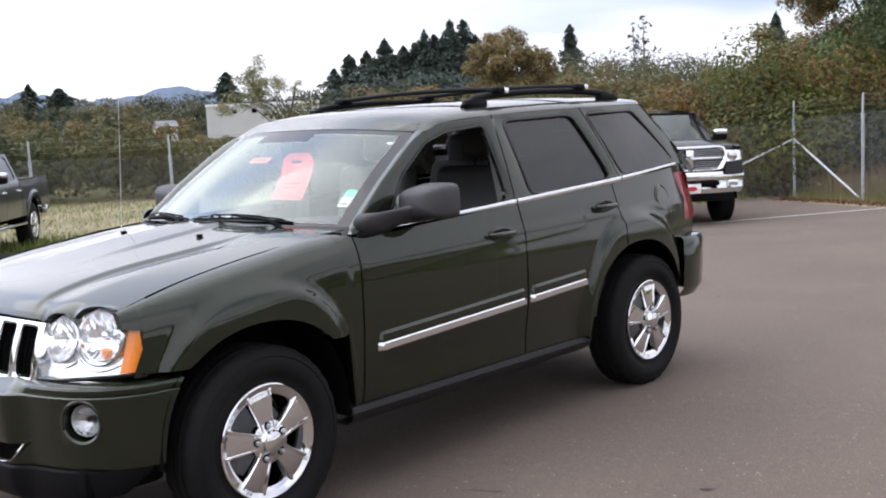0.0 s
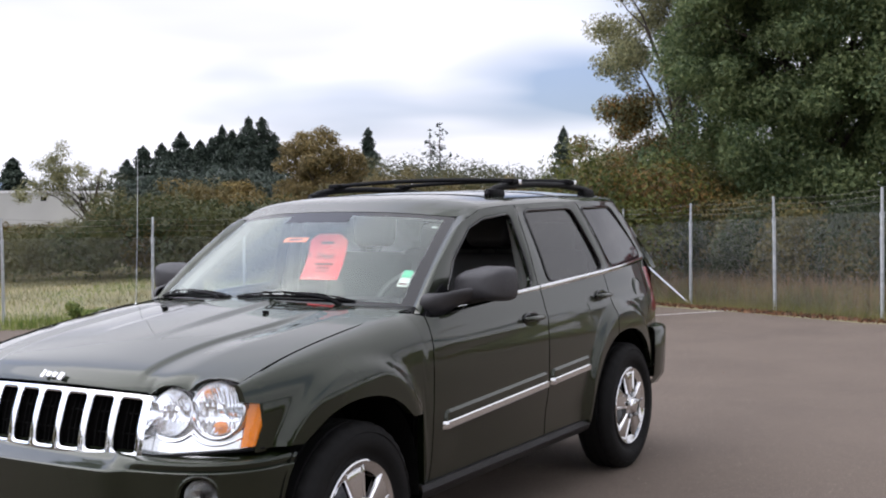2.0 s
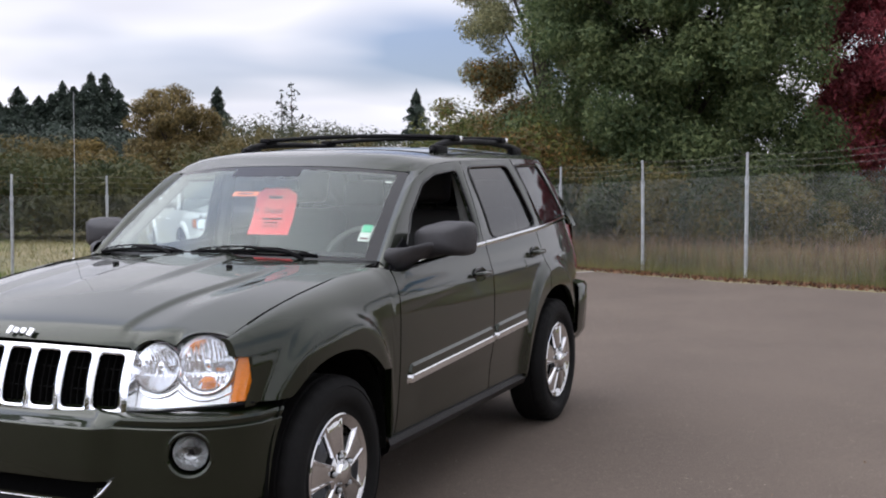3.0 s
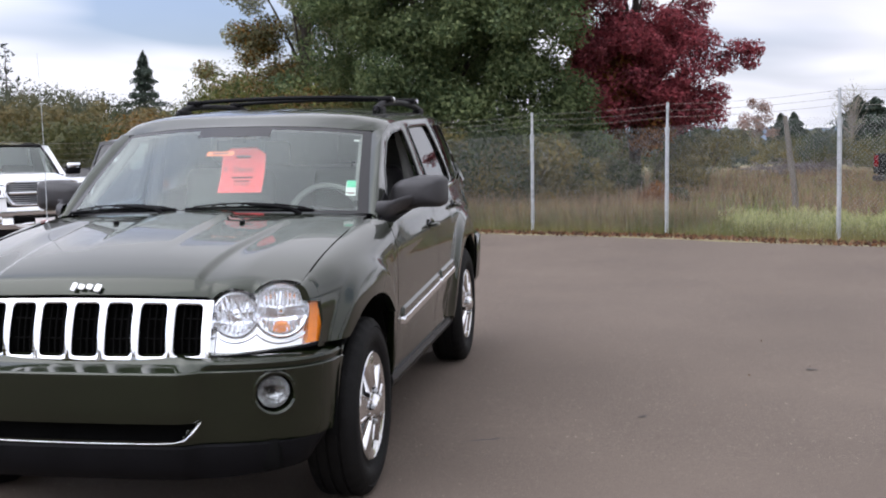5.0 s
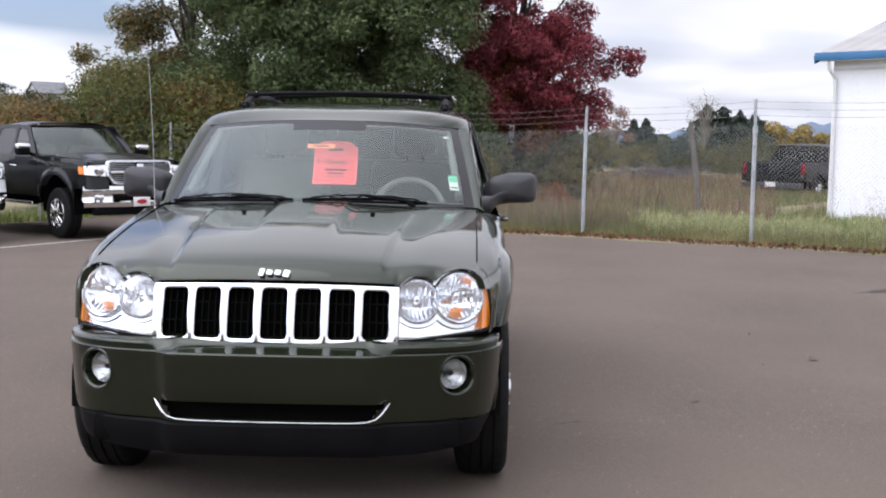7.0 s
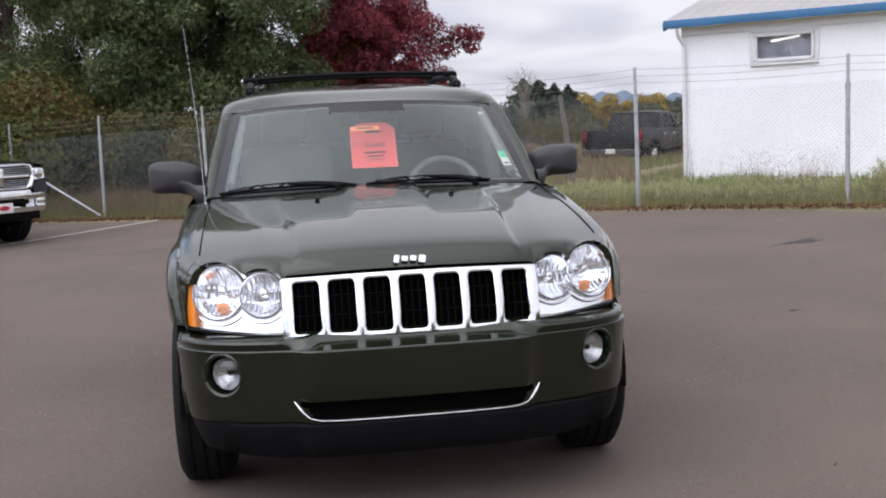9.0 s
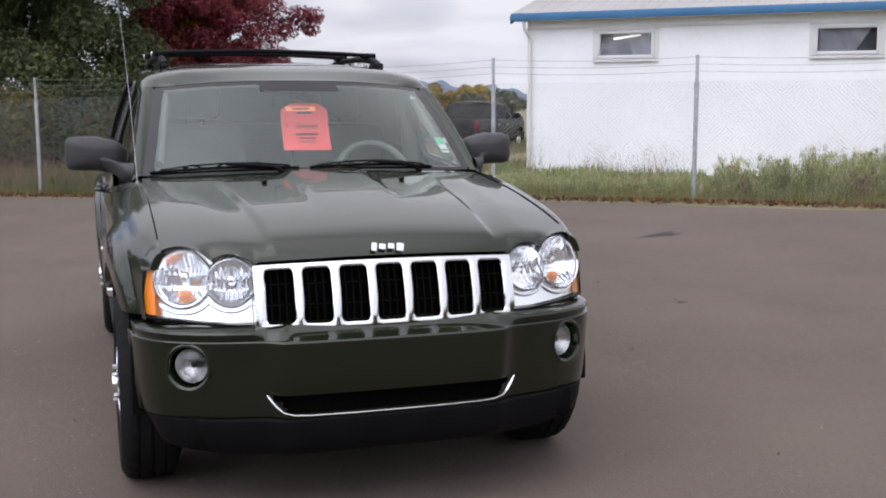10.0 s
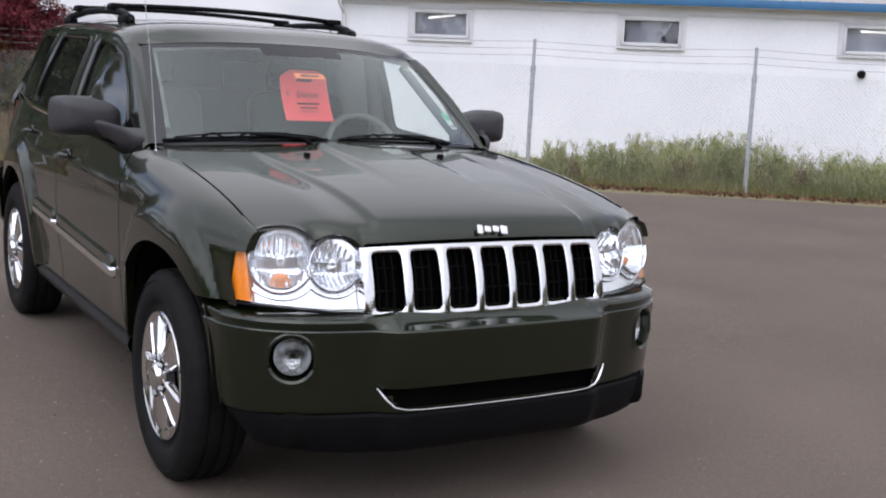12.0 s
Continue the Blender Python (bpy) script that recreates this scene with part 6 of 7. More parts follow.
    rows = [np.stack([xs_ * w * .95, -1.06 + d + .20 * np.abs(xs_) ** 3, np.full(25, z) + 0 * xs_], -1) for z, d, w in ((.86, .08, .95), (.85, .0, .98), (.80, -.02, .99), (.72, -.01, .99), (.70, .03, .985), (.62, .03, .98), (.58, .0, .97), (.50, .02, .95), (.48, .10, .93))]
    bp = part("front_bumper", sheet(np.array(rows)[::-1]), CHROME, t, "chrome front bumper")
    part("bumper_slot", block(0, -1.05, .66, .95, .04, .075, .02), DARK, bp)
    part("plate", block(0, -1.085, .585, .31, .012, .155, .006), PLATE, bp, "white dealer plate with a red oval")
    part("plate_mark", moved(lathe([(.001, -.004), (.062, -.004), (.062, .004)], 20, "y"), Matrix.Translation((0, -1.092, .585)) @ Matrix.Diagonal((1.5, 1, .62, 1))), PLATERED, bp)
    for sx in (-.72, .72):
        part("fog_lamp", block(sx, -1.00, .66, .16, .03, .09, .02), REFLECTOR, bp)
    part("skirt", block(0, -.86, .44, 1.5, .16, .16, .03), BLACKPLASTIC, t)
    part("tailgate", block(0, 4.79, 1.02, 1.68, .06, .62, .02), paint, t)
    part("rear_bumper", block(0, 4.90, .62, 1.86, .18, .18, .03), CHROME if chrome_steps else GREYPLASTIC, t, "steel rear bumper")
    part("rear_plate", block(0, 5.0, .66, .31, .01, .15, .005), PLATE, t)
    part("bed_floor", block(0, 3.78, .80, 1.70, 2.0, .05, 0), DARK, t)
    part("chassis", block(0, 1.95, .58, 1.25, 5.4, .22, .03), DARK, t)
    part("engine_block", block(0, -.30, .92, 1.3, 1.0, .40, .03), DARK, t)
    part("seats", join(block(-.40, 1.75, 1.12, .55, .18, .75, .06), block(.40, 1.75, 1.12, .55, .18, .75, .06), block(0, 2.45, 1.05, 1.4, .16, .6, .06)), DARKSEAT, t)
    part("dashboard", block(0, .98, 1.17, 1.6, .30, .18, .05), BLACKPLASTIC, t)
    part("cab_floor", block(0, 1.7, .72, 1.7, 2.0, .06, 0), DARK, t)
    for ch in t.children:
        if not ch.name.startswith("wheel"):
            ch.location.z += lift
            ch.scale.z = tall
    return t


def truck_pose(x, y, th):
    return pose(x, y, float(ground_z(x, y)), 0, 0, th)


pickup(truck_pose(-5.285, 13.54, 46.5) @ Matrix.Scale(.965, 4), BLACKPAINT, "black crew-cab pickup truck with chrome grille and mirrors")
pickup(truck_pose(-7.80, 12.35, 46) @ Matrix.Scale(.98, 4), WHITEPAINT, "white crew-cab pickup truck with chrome grille and bumper")
pickup(truck_pose(-13.6, 4.65, 48.7), GREYPAINT, "dark grey crew-cab pickup truck parked nose out beside the grass", True, .05, .93)
FARBLACK = surface("dull_black_paint", (0.006, 0.006, 0.007), 0.4, 0.0, vary=0.2, coat=0.1, spec=0.12)
pickup(pose(11.85, 29.9, -.12, 0, 0, 143) @ Matrix.Scale(.93, 4), FARBLACK, "black pickup truck standing in the field behind the fence", False, .0, .97)
painted_line((-2.25, 16.62), (-10.6, 5.55))
painted_line((-4.05, 5.42), (-9.6, 5.25))
stain(1.244, .812, .095, .024, 38, 3)
stain(4.95, 6.25, .30, .10, 20, 5)
stain(2.05, 1.35, .03, .012, 40, 7)
stain(3.1, 2.6, .035, .018, 10, 8)

# ---- vegetation ----
def leafage(name, dark, light, split=.35, through_=.32, rough=.6, scale=.8):
    return surface(name, dark, rough, vary=0.1, scale=scale, fine=6, second=light, island=split, through_light=through_, spec=.3)


OAKLEAF = leafage("oak_leaves", (.062, .100, .042), (.190, .232, .100), .4, .40)
REDLEAF = leafage("crimson_leaves", (.135, .030, .042), (.40, .085, .105), .4, .36)
RUSTLEAF = leafage("rust_leaves", (.10, .038, .014), (.26, .11, .03), .5)
OLIVELEAF = leafage("olive_brown_leaves", (.055, .064, .022), (.180, .140, .046), .4, scale=.5)
YELLOWLEAF = leafage("yellow_leaves", (.13, .10, .018), (.42, .28, .035), .5)
MADRONE = leafage("grey_green_leaves", (.140, .152, .078), (.35, .335, .185), .5, .42)
PINE = leafage("conifer_needles", (.022, .036, .029), (.052, .072, .052), .2, .08)
WOODS = leafage("mixed_wood_leaves", (.034, .056, .026), (.190, .146, .060), .06, .25, scale=.14)
DARKWOODS = leafage("dark_wood_leaves", (.036, .052, .034), (.090, .092, .048), .12, .2, scale=.10)
SCRUB = leafage("brown_scrub_leaves", (.036, .054, .022), (.190, .135, .050), .06, scale=.18)
HEDGE = leafage("dark_undergrowth", (.024, .038, .018), (.070, .086, .036), .4)
LOWSCRUB = leafage("low_scrub_leaves", (.034, .054, .020), (.110, .104, .038), .15, scale=.3)
GREENBUSH = leafage("yellow_green_leaves", (.052, .072, .016), (.145, .150, .036), .35, scale=.5)
RUSSET = leafage("russet_leaves", (.085, .058, .018), (.255, .145, .042), .4, scale=.5)
GRASS = leafage("grass_blades", (.125, .140, .050), (.285, .250, .112), .2, .3, scale=.5)
GREENGRASS = leafage("green_grass_blades", (.11, .17, .04), (.28, .32, .10), 1.0, .3)
STRAW = leafage("dry_stalks", (.12, .075, .045), (.30, .20, .12), 1.0, .2)
BARK = surface("bark", (.060, .048, .040), .9, vary=.35, scale=4, fine=30, bump=.8, bump_scale=18)
PALEBARK = surface("pale_bark", (.20, .18, .155), .9, vary=.3, scale=4, fine=30, bump=.6, bump_scale=18)


def leaves(rng, centres, size, flat=.55, face=None, loose=.42):
    """Diamond leaves of about that size at the given centres; face: the way each one looks, more or less."""
    n = len(centres)
    if face is None:
        a_ = rng.standard_normal((n, 3)); a_ /= np.linalg.norm(a_, axis=1, keepdims=True)
        b_ = rng.standard_normal((n, 3)); b_ -= a_ * (a_ * b_).sum(1, keepdims=True); b_ /= np.linalg.norm(b_, axis=1, keepdims=True)
    else:
        f_ = face + rng.normal(0, loose, (n, 3)) + (0, 0, .2)
        f_ /= np.linalg.norm(f_, axis=1, keepdims=True)
        a_ = np.cross(f_, rng.standard_normal((n, 3))); a_ /= np.linalg.norm(a_, axis=1, keepdims=True) + 1e-9
        b_ = np.cross(f_, a_)
    s_ = size * rng.uniform(.55, 1.35, (n, 1))
    return np.stack([centres - a_ * s_, centres - b_ * s_ * flat, centres + a_ * s_, centres + b_ * s_ * flat], 1)


def in_clumps(rng, clumps, n, squash=.8, hollow=.45):
    """Points in the outer part of ball-like clumps, rows x, y, z, r."""
    c = np.asarray(clumps, float)
    p = c[:, 3] ** 2; p = p / p.sum()
    k = rng.choice(len(c), n, p=p)
    d = rng.standard_normal((n, 3)); d /= np.linalg.norm(d, axis=1, keepdims=True)
    r = c[k, 3] * (hollow + (1.08 - hollow) * rng.random(n) ** .7)
    q = d * r[:, None]; q[:, 2] *= squash
    return c[k, :3] + q, d


def clump_leaves(rng, clumps, n, hollow, size):
    pts, way = in_clumps(rng, clumps, n, hollow=hollow)
    return pts, size, .75, way


def crown_clumps(rng, h0, h1, spread, count, r0, r1, top=.55):
    """Clumps filling a rounded crown round the z axis from h0 to h1."""
    out_ = []
    while len(out_) < count:
        x, y, z = rng.uniform(-1, 1, 3)
        lim = 1 - (abs(z) ** 2.2) * (top if z > 0 else .35)
        rr = math.hypot(x, y)
        if rr > lim or (rr < .45 * lim and abs(z) < .5 and rng.random() < .25):
            continue
        out_.append((x * spread, y * spread, (h0 + h1) / 2 + z * (h1 - h0) / 2, rng.uniform(r0, r1)))
    return out_


def tree(name, x, y, clumps, n_leaf, size, leaf_mat, bark, trunk_r, label, trunk_h, seed, category="tree", hollow=.45, limb_every=2, z0=None, lean=(0, 0), extra=None, loose=.42):
    rng = np.random.default_rng(seed)
    base = float(ground_z(x, y)) if z0 is None else z0
    t = thing(name, pose(x, y, base), label, category)
    k = np.linspace(0, 1, 8)
    ht = max(c[2] for c in clumps) * .80
    line = np.stack([lean[0] * k ** 1.5 + .10 * trunk_r * np.sin(k * 7 + seed), lean[1] * k ** 1.5 + .10 * trunk_r * np.cos(k * 5 + seed), -.1 + (ht + .1) * k], -1)
    wood = [tube(line, trunk_r * (1.25 - 1.05 * k ** .8) + .01, 9)]
    for c in clumps[::limb_every]:
        z_s = min(max(trunk_h, c[2] * .55 + rng.uniform(-.3, .3)), ht * .95)
        f = (z_s + .1) / (ht + .1)
        a_ = np.array([np.interp(f, k, line[:, i]) for i in range(3)])
        b_ = np.array(c[:3])
        m_ = (a_ + b_) / 2 + np.array([rng.normal(0, .12), rng.normal(0, .12), .12 * np.linalg.norm(b_ - a_)])
        rad = trunk_r * .42 * (1 - .55 * f)
        wood.append(tube(np.array([a_, a_ * .5 + m_ * .5 + rng.normal(0, .04, 3), m_, m_ * .5 + b_ * .5 + rng.normal(0, .06, 3), b_]), [rad, rad * .8, rad * .6, rad * .38, rad * .15], 6, False))
        for _ in range(2):
            e = b_ + rng.normal(0, 1, 3) * c[3] * .6
            wood.append(tube(np.array([m_ * .4 + b_ * .6, (m_ * .2 + b_ * .5 + e * .3), e]), [rad * .3, rad * .2, rad * .08], 5, False))
    part("trunk", join(*wood), bark, t)
    pts, way = in_clumps(rng, clumps, int(n_leaf * 1.6), hollow=hollow)
    soup("crown", leaves(rng, pts, size * 1.08, .75, way, loose)[:, :3], leaf_mat, t)
    if extra:
        pts, way = in_clumps(rng, extra[0], extra[1], hollow=hollow)
        soup("crown", leaves(rng, pts, size, .55, way), extra[2], t)
    return t


def conifer(name, x, y, h, r, mat_, label, seed, n=2600, size=.35, bare=False, z0=0.0, sink=0.0):
    rng = np.random.default_rng(seed)
    t = thing(name, pose(x, y, z0), label, "tree")
    part("trunk", tube(np.array([(0, 0, -.2), (0, 0, h * .5), (0, 0, h)]), [.030 * h * .5, .018 * h * .5, .004 * h * .3], 7), BARK, t)
    if bare:
        br = []
        for k in range(70):
            z = h * rng.uniform(.25, .98)
            L = r * (1.08 - z / h) * rng.uniform(.5, 1.1)
            a_ = rng.uniform(0, 2 * np.pi)
            d = np.array([math.cos(a_), math.sin(a_), rng.uniform(-.25, .15)])
            br.append(tube(np.array([(0, 0, z), np.array([0, 0, z]) + d * L]), [.05, .015], 4, False))
        part("branches", join(*br), BARK, t)["kind"] = "stuff"
        n = n // 4
    lv = rng.random(n) ** .8
    layers = np.round(lv * 13) / 13 + rng.normal(0, .018, n)
    z = h * (.12 + .88 * layers)
    rad = r * 1.7 * np.maximum(1.05 - layers, .0) ** .8 * (.7 + .6 * np.sin(np.round(layers * 13) * 5.3 + seed) ** 2) * (.75 + .35 * rng.random(n)) * (1 + .18 * np.sin(layers * 57 + seed))
    a_ = rng.uniform(0, 2 * np.pi, n)
    rad = rad * (1 + .55 * np.sin(a_ * 2 + np.round(layers * 13) * 2.1 + seed) * np.cos(np.round(layers * 13) * 1.7 + seed))
    f = rng.random(n) ** .6
    pts = np.stack([np.cos(a_) * rad * f, np.sin(a_) * rad * f, z - .18 * rad * f], -1)
    soup("crown", leaves(rng, pts, size * 1.2, .75)[:, :3], mat_, t)
    return t


EYE = np.array([1.0, -4.3, 1.46])


def at_bearing(az, dist):
    return EYE[0] + dist * math.sin(radians(az)), EYE[1] + dist * math.cos(radians(az))


rng = np.random.default_rng(11)
# the big evergreen oak behind the fence
cl = crown_clumps(rng, 2.2, 11.0, 3.9, 95, .6, 1.1)
cl += crown_clumps(rng, 2.4, 10.6, 3.7, 130, .35, .65)
cl += [(rng.uniform(-2.6, 2.6), rng.uniform(-2.9, -.4), rng.uniform(4.2, 8.0), rng.uniform(.45, .8)) for _ in range(46)]
cl += [(rng.uniform(-3.9, 4.0), rng.uniform(-2.6, 1.5), rng.uniform(1.2, 3.2), rng.uniform(.6, 1.0)) for _ in range(26)]
cl += [(rng.uniform(-1.8, 1.8), rng.uniform(-2.2, .5), rng.uniform(7.5, 11.5), rng.uniform(.8, 1.2)) for _ in range(18)]
cl += [(1.2, .2, 4.4, .95), (1.7, -.1, 4.7, .9), (1.5, .6, 3.9, .9), (.6, .4, 4.9, .9)]
tree("oak_tree", -3.0, 25.4, cl, 185000, .064, OAKLEAF, BARK, .26, "large dense dark green oak tree behind the fence", 2.0, 21, hollow=.25, limb_every=9, loose=.75)
# thinner grey-green tree at its side
cl = crown_clumps(rng, 2.4, 10.6, 2.35, 84, .40, .78)
cl += [(-2.6 + rng.normal(0, .4), rng.normal(0, .8), 2.6 + rng.normal(0, .5), .6) for _ in range(5)]
cl += [(rng.uniform(-3.4, -1.2), rng.uniform(-.8, .6), rng.uniform(2.0, 4.2), rng.uniform(.4, .6)) for _ in range(9)]
tree("madrone_tree", -7.45, 27.6, cl, 47000, .056, MADRONE, BARK, .17, "thin grey-green tree with bare twigs showing", 2.2, 22, hollow=.2, limb_every=7, loose=.7, extra=([c for c in cl if c[2] < 5.2], 15000, RUSSET))
# the red tree
cl = crown_clumps(rng, 2.2, 10.6, 2.0, 80, .32, .62, .75)
cl += [(2.7, -.7, 3.85, .38), (3.1, -.7, 3.85, .30), (2.3, -.6, 3.5, .40), (3.0, -.7, 3.5, .26), (2.1, -.4, 2.7, .45), (2.0, -.3, 2.2, .5), (1.6, 0, 4.4, .45)]
lowc = [(-.9 + rng.normal(0, .9), -.6, 2.3 + rng.normal(0, .7), .55) for _ in range(14)]
lowc += [(rng.uniform(-2.0, -.6), rng.uniform(-.8, .4), rng.uniform(1.6, 4.4), .5) for _ in range(14)]
cl += [(rng.uniform(-1.6, 1.7), rng.uniform(-1.5, .6), rng.uniform(2.1, 4.6), rng.uniform(.42, .68)) for _ in range(46)]
cl += [(rng.uniform(-2.0, .6), rng.uniform(-1.2, .6), rng.uniform(5.0, 10.8), rng.uniform(.5, .8)) for _ in range(44)]
tree("red_maple", 2.15, 27.0, cl, 115000, .056, REDLEAF, BARK, .15, "crimson autumn tree behind the fence", 2.0, 23, hollow=.3, limb_every=5, loose=.7, extra=(lowc, 15000, RUSTLEAF))


def shrub(name, x, y, h, w, n, size, mat_, label, seed, category="shrub"):
    g = np.random.default_rng(seed)
    cl_ = [(g.uniform(-w, w), g.uniform(-w * .6, w * .6), g.uniform(.25, .85) * h, g.uniform(.22, .40) * h) for _ in range(9)]
    z_ = float(ground_z(x, y))
    t = thing(name, pose(x, y, z_), label, category, "shrubs behind the fence")
    st_ = [tube(np.array([(c[0] * .2, c[1] * .2, -.05), (c[0] * .6, c[1] * .6, c[2] * .6), c[:3]]), [.03, .02, .008], 5, False) for c in cl_]
    part("stem", join(*st_), BARK, t)
    soup("crown", leaves(g, *clump_leaves(g, cl_, n, .5, size * 1.2))[:, :3], mat_, t)
    return t


# undergrowth along the fence under the oak
for k in range(12):
    f = k / 11
    x = -5.6 + f * 5.5
    y = 21.6 - f * 3.6 + rng.uniform(-.4, 1.4)
    shrub("bush", x, y, rng.uniform(1.5, 2.3), .9, 6500, .046, (HEDGE, HEDGE, OLIVELEAF)[k % 3], "dense dark green undergrowth behind the fence", 100 + k, "bush")
for k in range(13):
    x, y = at_bearing(-21.5 + k * .68 + rng.uniform(-.3, .3), rng.uniform(25.5, 30))
    shrub("bush", x, y, rng.uniform(2.3, 3.4) * (1.12 if k > 4 else (.55 if k < 2 else .85)), 1.0, 12000, .052, (OLIVELEAF, GREENBUSH, RUSSET)[k % 3], ("olive", "yellow-green", "russet")[k % 3] + " autumn bush beyond the corner post", 140 + k, "bush")
shrub("bush", -12.9, 10.7, .42, .30, 3000, .030, GREENGRASS, "low green bush in the grass beside the lot", 162, "bush")
shrub("bush", 2.45, 18.6, .60, .26, 2600, .030, RUSTLEAF, "small rust-red bush in the grass", 160, "bush")
shrub("bush", 2.95, 18.9, .45, .24, 2200, .028, HEDGE, "small dark green bush in the grass", 161, "bush")
for k, (x, y, h) in enumerate(((.3, 19.6, 1.2), (.9, 21.4, 1.0), (1.3, 24.0, 1.3), (3.3, 25.5, 1.0), (.2, 23.0, 1.5), (1.0, 30.0, 2.6), (2.6, 31.0, 2.4), (4.0, 31.5, 1.9))):
    shrub("bush", x, y, h, h * .6, 3800, .042, (HEDGE, OLIVELEAF)[k % 2], "low bush in the shade of the trees", 170 + k, "bush")
# hedgerow across the field: bushes of mixed colours
gh = np.random.default_rng(63)
for mat_, n_, word in ((LOWSCRUB, 40, "dark green"), (OLIVELEAF, 34, "olive and brown"), (PINE, 16, "grey-green")):
    pts = []
    for _ in range(n_):
        x, y = at_bearing(gh.uniform(-5, 14.5), gh.uniform(49, 60))
        h = gh.uniform(.9, 2.1)
        cl_ = [(x + gh.normal(0, .55), y + gh.normal(0, .5), .15 + h * gh.uniform(.2, .8), h * gh.uniform(.22, .34)) for _ in range(8)]
        pts.append(in_clumps(gh, cl_, 1000, hollow=.35))
    tagged(soup("hedgerow", leaves(gh, np.concatenate([p[0] for p in pts]), .065, .55, np.concatenate([p[1] for p in pts]))[:, :3], mat_), word + " bushes of a hedgerow across the field", "hedge", kind="stuff")
# a heap of cut brushwood
x, y = at_bearing(9.4, 44)
heap = thing("brush_pile", pose(x, y, .12), "grey heap of cut brushwood in the field", "brush pile")
tw = []
for _ in range(150):
    c_ = np.array([gh.normal(0, .75), gh.normal(0, .35), abs(gh.normal(.18, .18))]); d_ = gh.normal(0, 1, 3) * (.55, .35, .16)
    tw.append(tube(np.array([c_ - d_, c_ + (0, 0, .04), c_ + d_]), [.016, .014, .006], 4, False))
part("twigs", join(*tw), surface("weathered_twigs", (.115, .095, .10), .9, vary=.35), heap).name = "brushwood"

# distant single trees
x, y = at_bearing(-35.1, 60)
tree("autumn_oak", x, y, [(c[0], c[1], c[2], c[3]) for c in crown_clumps(rng, 1.2, 7.0, 2.4, 100, .35, .70)], 20000, .085, leafage("tan_leaves", (.105, .088, .036), (.27, .200, .080)), BARK, .2, "tan and yellow autumn tree at the wood's edge", 1.0, 31)
GOLD = leafage("golden_leaves", (.115, .088, .030), (.27, .195, .065))
tree("golden_thicket", -26.0, 25.6, [(rng.uniform(-1.25, 1.25), rng.uniform(-.8, .8), rng.uniform(.5, 1.75), rng.uniform(.35, .6)) for _ in range(30)], 15000, .06, GOLD, BARK, .07, "low golden-olive thicket in the field", .3, 35)
tree("golden_tree", -35.2, 39.9, crown_clumps(rng, 1.0, 3.9, 1.9, 30, .4, .8), 12000, .09, GOLD, BARK, .12, "rounded golden-brown tree at the wood's edge", .7, 36)
x, y = at_bearing(-46.8, 58)
bo = np.random.default_rng(320)
cl = []
for across, up, spread_, count_, r_ in ((-1.35, 4.6, 1.0, 22, .50), (-2.1, 3.7, .6, 8, .42), (.35, 4.3, .7, 9, .30), (1.2, 3.5, .5, 6, .28), (-.9, 1.7, .8, 12, .55), (1.0, 1.9, .8, 12, .50), (-.2, 3.0, .6, 6, .3)):
    for _ in range(count_):
        a_ = across + bo.normal(0, spread_ * .6)
        cl.append((a_ * .669 + bo.normal(0, .35), a_ * .743 + bo.normal(0, .35), max(.8, up + bo.normal(0, spread_ * .45)), r_ * bo.uniform(.7, 1.25)))
tree("bare_oak", x, y, cl, 8000, .060, MADRONE, BARK, .14, "half-bare spreading oak in the field", 1.2, 32, hollow=.15, limb_every=3, lean=(.5, .5))
for k, (az, el, d, r) in enumerate(((-51.25, 3.35, 113, 2.0), (-43.56, 4.65, 150, 2.9), (-41.5, 4.95, 150, 2.2), (-41.0, 4.75, 150, 2.3), (-40.18, 5.4, 150, 2.5), (-39.51, 5.4, 150, 2.4), (-45.4, 3.95, 150, 2.6), (-44.5, 4.1, 150, 2.6), (-42.6, 4.25, 150, 2.7), (-42.0, 4.4, 150, 2.5), (-40.6, 4.6, 150, 2.7), (-38.9, 4.6, 150, 2.6), (-34.1, 4.85, 150, 2.0), (-24.0, 4.75, 140, 1.9), (-60.85, 3.05, 120, 1.5), (-59.45, 2.85, 120, 2.6), (-43.1, 3.9, 146, 3.0), (-44.0, 3.7, 144, 3.0), (-41.3, 4.2, 143, 3.0), (-39.9, 4.7, 144, 3.0), (-46.2, 3.3, 150, 2.4))):
    x, y = at_bearing(az, d)
    conifer("conifer", x, y, d * math.tan(radians(el)) + 1.46, r * 1.25, PINE, "tall dark conifer on the wooded hillside", 40 + k, 7000, .20)
for k, (az, el) in enumerate(((-30.85, 4.7), (-30.35, 5.25))):
    x, y = at_bearing(az, 140)
    conifer("dead_conifer", x, y, 140 * math.tan(radians(el)) + 1.46, 2.6, PINE, "nearly bare dead conifer above the woods", 60 + k, 500, .3, bare=True)
x, y = at_bearing(11.5, 60)
tree("bare_tree", x, y, crown_clumps(rng, 2.0, 4.4, 1.05, 44, .22, .42), 160, .05, MADRONE, PALEBARK, .10, "leafless pale tree in the field", .9, 33, hollow=.2, limb_every=1, lean=(.3, 0))
x, y = at_bearing(7.2, 62)
tree("rosy_tree", x, y, crown_clumps(rng, 1.6, 3.5, 1.0, 20, .28, .45), 1300, .07, leafage("rosy_leaves", (.16, .10, .085), (.36, .23, .19)), PALEBARK, .10, "pale rosy half-bare tree across the field", .9, 34, hollow=.2)
